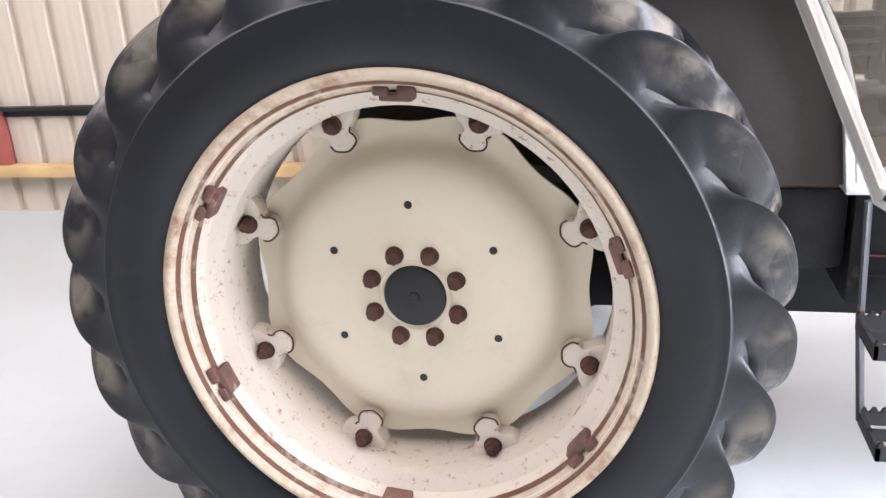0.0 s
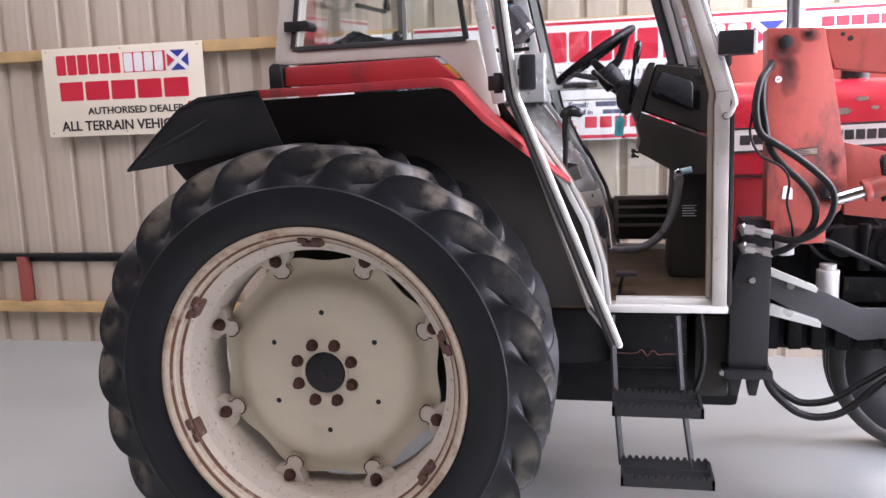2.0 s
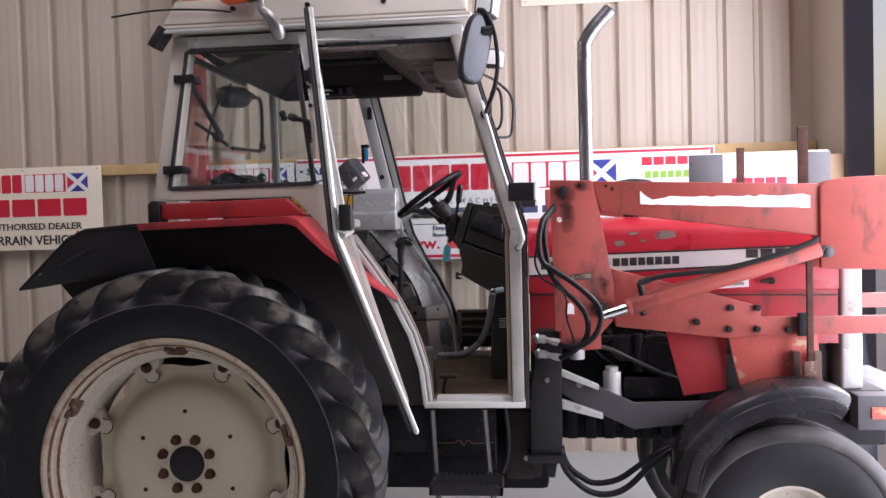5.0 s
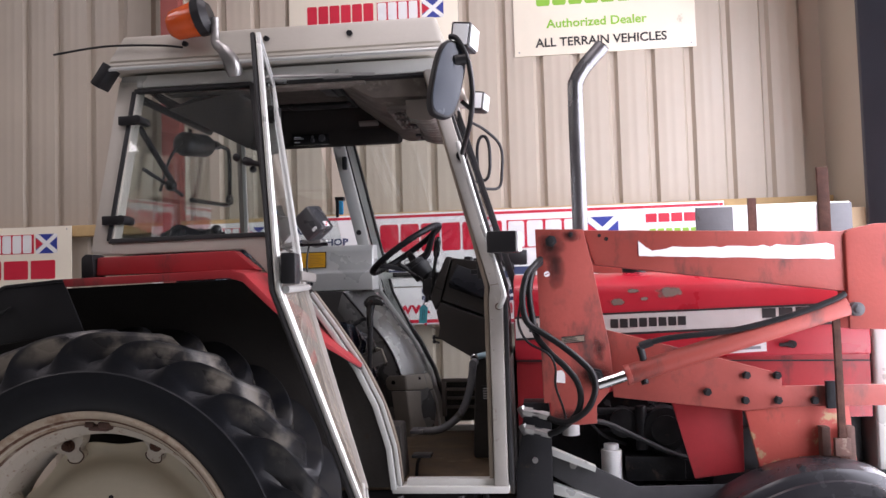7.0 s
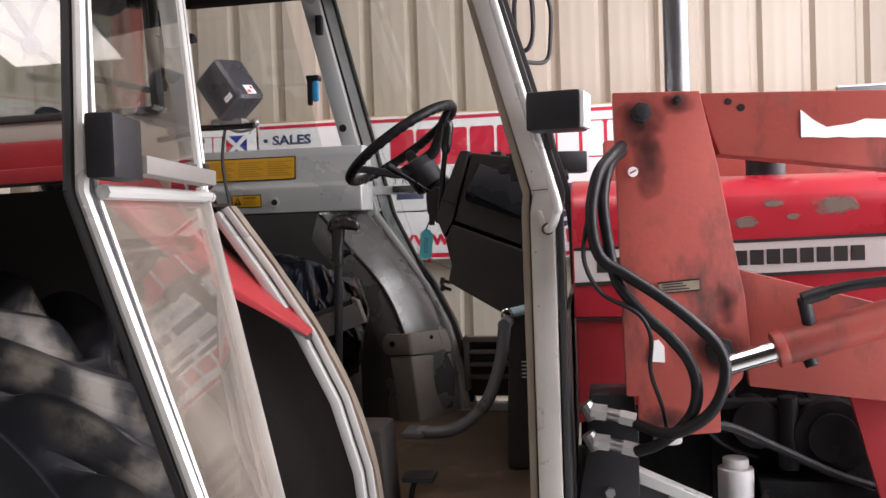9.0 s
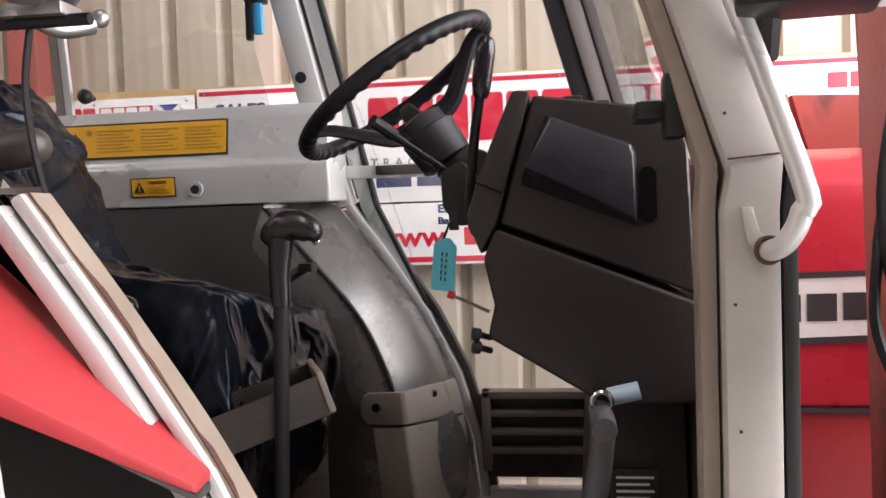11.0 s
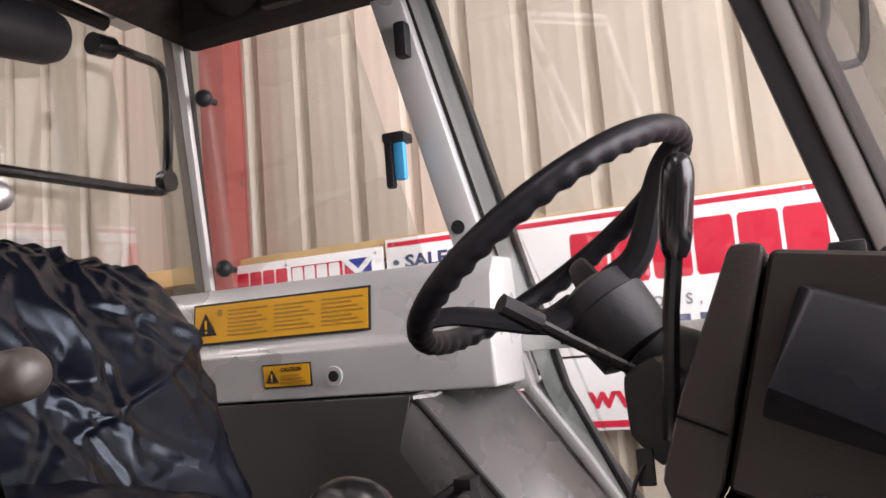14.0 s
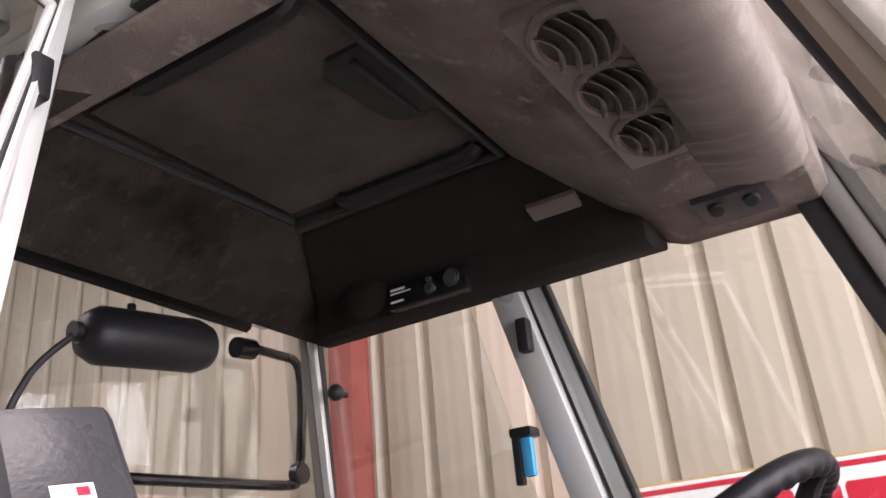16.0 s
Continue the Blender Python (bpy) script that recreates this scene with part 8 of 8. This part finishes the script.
def front_wheel():
    hub, R, y0, y1 = (2.15, 0.395), 0.395, 1.715, 1.895
    ym, w = (y0 + y1) / 2, (y1 - y0) / 2
    bm = bmesh.new()
    prof = [(0.170, ym - w * 0.70), (0.190, ym - w * 0.90), (0.270, ym - w), (0.335, ym - w * 0.96), (0.362, ym - w * 0.80)]
    for k, (a, r) in enumerate(((-0.62, 0.383), (-0.60, 0.393), (-0.38, 0.395), (-0.36, 0.384), (-0.16, 0.386), (-0.14, 0.396), (0.14, 0.396), (0.16, 0.386), (0.36, 0.384), (0.38, 0.395), (0.60, 0.393), (0.62, 0.383))):
        prof.append((r, ym + a * w))
    prof += [(0.362, ym + w * 0.80), (0.335, ym + w * 0.96), (0.270, ym + w), (0.190, ym + w * 0.90), (0.170, ym + w * 0.70)]
    lathe(bm, prof, hub, 64)
    t = part("front_wheel", bm, M["frontrubber"], tractor, "front wheel with dusty ribbed tyre", smooth=40)
    for sg in (-1, 1):
        bm = bmesh.new()
        lathe(bm, [(0.338, ym + sg * w * 0.97), (0.346, ym + sg * w * 1.02), (0.368, ym + sg * w * 0.93), (0.388, ym + sg * w * 0.78), (0.394, ym + sg * w * 0.70), (0.385, ym + sg * w * 0.60)], hub, 72)
        part("tread_shoulder", bm, M["frontdust"], t, "dusty rounded tread shoulder", smooth=60)
    bm = bmesh.new()
    lathe(bm, [(0.178, y0 + 0.020), (0.168, y0 + 0.024), (0.158, y0 + 0.05), (0.140, y0 + 0.075), (0.09, y0 + 0.070), (0.08, y0 + 0.05), (0.0, y0 + 0.045)], hub, 48)
    part("front_rim", bm, M["rim"], t, "cream front wheel disc", smooth=40)
    for k in range(6):
        a = radians(60 * k)
        bm = bmesh.new()
        c = Vector((hub[0] + 0.115 * math.cos(a), y0 + 0.068, hub[1] + 0.115 * math.sin(a)))
        cyl(bm, c, c + Vector((0, -0.016, 0)), 0.013, n=6)
        part("wheel_nut", bm, M["rust"], t)
    return t


M["mudguard"] = surf("scuffed_black_mudguard", (0.022, 0.022, 0.025), 0.27, var=0.25, scale=5, spec=0.5, stain=(0.09, 0.085, 0.08), amount=0.25, stain_scale=14, bump=0.06, edge=0.2)
M["frontdust"] = surf("dusty_tread_rubber", (0.040, 0.038, 0.036), 0.5, spec=0.4, var=0.3, scale=7, stain=(0.12, 0.11, 0.098), amount=0.42, stain_scale=8, bump=0.15, edge=0.3)
M["frontrubber"] = surf("dusty_front_tyre", (0.012, 0.012, 0.014), 0.5, spec=0.3, var=0.25, scale=6, stain=(0.045, 0.042, 0.038), amount=0.2, stain_scale=6, bump=0.15, edge=0.2)
fw = front_wheel()
fw2 = copy_thing(fw, Matrix.Identity(4))
fw2.matrix_basis = Matrix.Translation((4.30, 2 * MID, 0)) @ pose(0, 0, 0, 0, 0, 180)
for side in (0, 1):
    f = far if side else (lambda y: y)
    bm = bmesh.new()
    prof = curve([(1.735, 0, 0.58), (1.765, 0, 0.69), (1.823, 0, 0.770), (1.914, 0, 0.852), (2.052, 0, 0.915), (2.195, 0, 0.937), (2.300, 0, 0.922), (2.352, 0, 0.895)], 4)
    sect = [(1.706, -0.088), (1.699, -0.085), (1.695, -0.056), (1.699, -0.040), (1.706, -0.036), (1.712, -0.018), (1.722, -0.006), (1.731, -0.006), (1.745, 0.001), (1.82, 0.006), (1.905, -0.002), (1.930, -0.022), (1.934, -0.070)]
    rows = []
    n = len(prof)
    for i, p in enumerate(prof):
        a, b = prof[max(0, i - 1)], prof[min(n - 1, i + 1)]
        t = (b - a).normalized()
        nn = Vector((-t.z, 0, t.x))
        rows.append([Vector((p.x, f(y), p.z)) + nn * d for y, d in sect])
    for lay in (0, 1):
        vr = [[bm.verts.new(q - Vector((0, 0, 0.006 * lay))) for q in r] for r in rows]
        for i in range(n - 1):
            for j in range(len(sect) - 1):
                bm.faces.new((vr[i][j], vr[i][j + 1], vr[i + 1][j + 1], vr[i + 1][j]))
    mg = part("front_mudguard", bm, M["mudguard"], tractor, "glossy grey-black front mudguard with pressed ridges", smooth=28)
    bm = bmesh.new()
    tube(bm, [r[1] for r in rows], 0.005, 6)
    part("mudguard_bead", bm, M["mudguard"], mg)
    bm = bmesh.new()
    tube(bm, [(2.10, f(1.95), 0.60), (2.10, f(1.95), 0.90)], 0.014, 8)
    tube(bm, [(2.10, f(1.95), 0.90), (2.10, f(1.74), 0.925)], 0.012, 8)
    part("mudguard_stay", bm, M["darksteel"], mg)

# -- lamps, mirrors and beacon on the cab
for yy, zz, s in ((1.985, 2.385, 1.0), (2.63, 2.30, 0.9)):
    bm = bmesh.new()
    mm = Matrix.Translation((1.095, yy, zz)) @ pose(0, 0, 0, 0, 8, -12)
    box(bm, -0.035 * s, 0.035 * s, -0.055 * s, 0.055 * s, -0.045 * s, 0.045 * s, mm)
    wl_ = part("work_lamp", bm, M["black"], tractor, "square work lamp on the roof edge", bevel=0.010)
    bm = bmesh.new()
    box(bm, 0.033 * s, 0.039 * s, -0.046 * s, 0.046 * s, -0.036 * s, 0.036 * s, mm)
    box(bm, -0.026 * s, 0.030 * s, -0.0565 * s, -0.0545 * s, -0.036 * s, 0.036 * s, mm)
    part("lamp_lens", bm, M["lens"], wl_, "clear ribbed lens", bevel=0.003)
    bm = bmesh.new()
    tube(bm, [(1.075, yy, zz - 0.04), (1.02, yy, 2.31)], 0.010, 8)
    part("lamp_bracket", bm, M["black"], wl_)
# near door mirror
bm = bmesh.new()
mm = Matrix.Translation((1.068, 1.600, 2.140)) @ pose(0, 0, 0, 0, 14, 34)
vs = []
for k in range(28):
    q = 2 * math.pi * k / 28
    c, s = math.cos(q), math.sin(q)
    vs.append((0.052 * (abs(c) ** 0.6) * (1 if c > 0 else -1), 0.125 * (abs(s) ** 0.7) * (1 if s > 0 else -1)))
prism(bm, vs, -0.016, 0.016)
bmesh.ops.transform(bm, matrix=mm, verts=bm.verts)
mir = part("door_mirror", bm, M["black"], tractor, "black oval door mirror on a bent arm", bevel=0.008, seg=3)
bm = bmesh.new()
prism(bm, [(a * 0.86, b * 0.92) for a, b in vs], -0.0175, -0.0155)
bmesh.ops.transform(bm, matrix=mm, verts=bm.verts)
part("mirror_glass", bm, M["mirrorback"], mir, "blue-grey mirror glass")
bm = bmesh.new()
tube(bm, curve([(1.085, 1.86, 1.945), (1.100, 1.78, 1.965), (1.130, 1.68, 2.02), (1.145, 1.63, 2.10), (1.135, 1.61, 2.20), (1.105, 1.60, 2.265), (1.080, 1.605, 2.275)], 5), 0.0085, 10)
cyl(bm, (1.085, 1.88, 1.945), (1.085, 1.84, 1.945), 0.018, n=14)
cyl(bm, (1.128, 1.61, 2.205), (1.095, 1.605, 2.20), 0.017, n=14)
part("mirror_arm", bm, M["black"], mir, "bent black mirror arm")
# far mirror and its arm
bm = bmesh.new()
tube(bm, curve([(1.03, 2.86, 2.27), (1.10, 2.95, 2.24), (1.165, 3.0, 2.17), (1.168, 3.0, 2.05), (1.150, 3.0, 1.975), (1.08, 2.92, 1.965)], 5), 0.007, 10)
fm = part("far_mirror_arm", bm, M["black"], tractor, "bent black arm of the far mirror")
bm = bmesh.new()
loop = [(1.085 + 0.030 * math.cos(q) * 1.0, 2.98, 2.115 + 0.105 * (abs(math.sin(q)) ** 0.7) * (1 if math.sin(q) > 0 else -1)) for q in (2 * math.pi * k / 28 for k in range(28))]
tube(bm, loop, 0.008, 8, closed=True)
part("mirror_rim", bm, M["black"], fm)
# side lamp block on the near front pillar
for side in (0, 1):
    f = far if side else (lambda y: y)
    bm = bmesh.new()
    mm = Matrix.Translation((1.222, f(1.742), 1.644)) @ pose(0, 0, 0, 0, 1, 12 if side else -12)
    box(bm, -0.050, 0.046, -0.032, 0.032, -0.034, 0.034, mm)
    sl = part("side_lamp", bm, M["black"], tractor, "black side lamp block", bevel=0.006)
    bm = bmesh.new()
    box(bm, 0.045, 0.052, -0.028, 0.028, -0.030, 0.030, mm)
    part("lamp_lens", bm, M["lens"], sl, "pale lamp lens")
    bm = bmesh.new()
    tube(bm, [(1.20, f(1.765), 1.62), (1.205, f(1.80), 1.59)], 0.010, 8)
    part("lamp_bracket", bm, M["black"], sl)
# beacon
bm = bmesh.new()
tube(bm, curve([(0.292, 1.885, 2.272), (0.285, 1.868, 2.315), (0.262, 1.855, 2.355), (0.232, 1.86, 2.385), (0.228, 1.86, 2.43), (0.228, 1.86, 2.475)], 4), [0.024, 0.027, 0.029, 0.030, 0.029, 0.028, 0.026, 0.024, 0.022, 0.020, 0.019, 0.018, 0.017, 0.017, 0.016, 0.016, 0.015, 0.015, 0.015, 0.015, 0.015], 14)
bk = part("beacon", bm, M["steel"], tractor, "tilted orange beacon on a cast bracket", smooth=60)
bm = bmesh.new()
mm = Matrix.Translation((0.165, 1.86, 2.478)) @ pose(0, 0, 0, 0, -103, 0)
tube(bm, [mm @ Vector(p) for p in ((0, 0, -0.005), (0, 0, 0.0), (0, 0, 0.085), (0, 0, 0.105), (0, 0, 0.112))], [0.04, 0.062, 0.052, 0.036, 0.01], 28)
part("beacon_dome", bm, M["tank"], bk, "amber plastic dome", smooth=40)
bm = bmesh.new()
tube(bm, [mm @ Vector(p) for p in ((0, 0, 0.0), (0, 0, -0.03), (0, 0, -0.05))], [0.066, 0.066, 0.04], 28)
part("beacon_base", bm, M["black"], bk)
bm = bmesh.new()
tube(bm, curve([(-0.40, 1.90, 2.395), (-0.20, 1.89, 2.41), (0.0, 1.885, 2.40), (0.10, 1.88, 2.385)], 4), 0.004, 6)
part("aerial", bm, M["black"], bk, "thin black aerial")
bm = bmesh.new()
mm = Matrix.Translation((-0.20, 1.90, 2.30)) @ pose(0, 0, 0, 0, 35, 0)
box(bm, -0.018, 0.018, -0.04, 0.04, -0.045, 0.045, mm)
part("rear_work_lamp", bm, M["black"], tractor, "black lamp at the rear roof corner", bevel=0.006)

# ---- loose things ----
bm = bmesh.new()
mm = Matrix.Translation((0.893, 2.187, 1.412)) @ pose(0, 0, 0, 0, 6, -10)
prism(bm, [(-0.0155, -0.035), (0.0155, -0.035), (0.0155, 0.024), (0.006, 0.034), (-0.006, 0.034), (-0.0155, 0.024)], -0.0008, 0.0008)
bmesh.ops.transform(bm, matrix=mm, verts=bm.verts)
tag = thing("key_tag", (0.893, 2.187, 1.45), "turquoise card key tag hanging from the ignition key", "key tag")
part("card", bm, M["tag"], tag)
bm = bmesh.new()
for k in range(2):
    for j in range(5):
        box(bm, -0.004 + k * 0.006, -0.002 + k * 0.006, -0.0016, -0.0007, -0.022 + j * 0.008, -0.0165 + j * 0.008 - 0.001 * ((j * 3 + k) % 3), mm)
part("scribble", bm, M["print"], tag)
bm = bmesh.new()
tube(bm, [(0.893, 2.187, 1.444), (0.900, 2.192, 1.462), (0.908, 2.20, 1.475)], 0.0018, 6)
box(bm, 0.900, 0.912, 2.196, 2.203, 1.455, 1.482)
part("key", bm, M["darksteel"], tag)
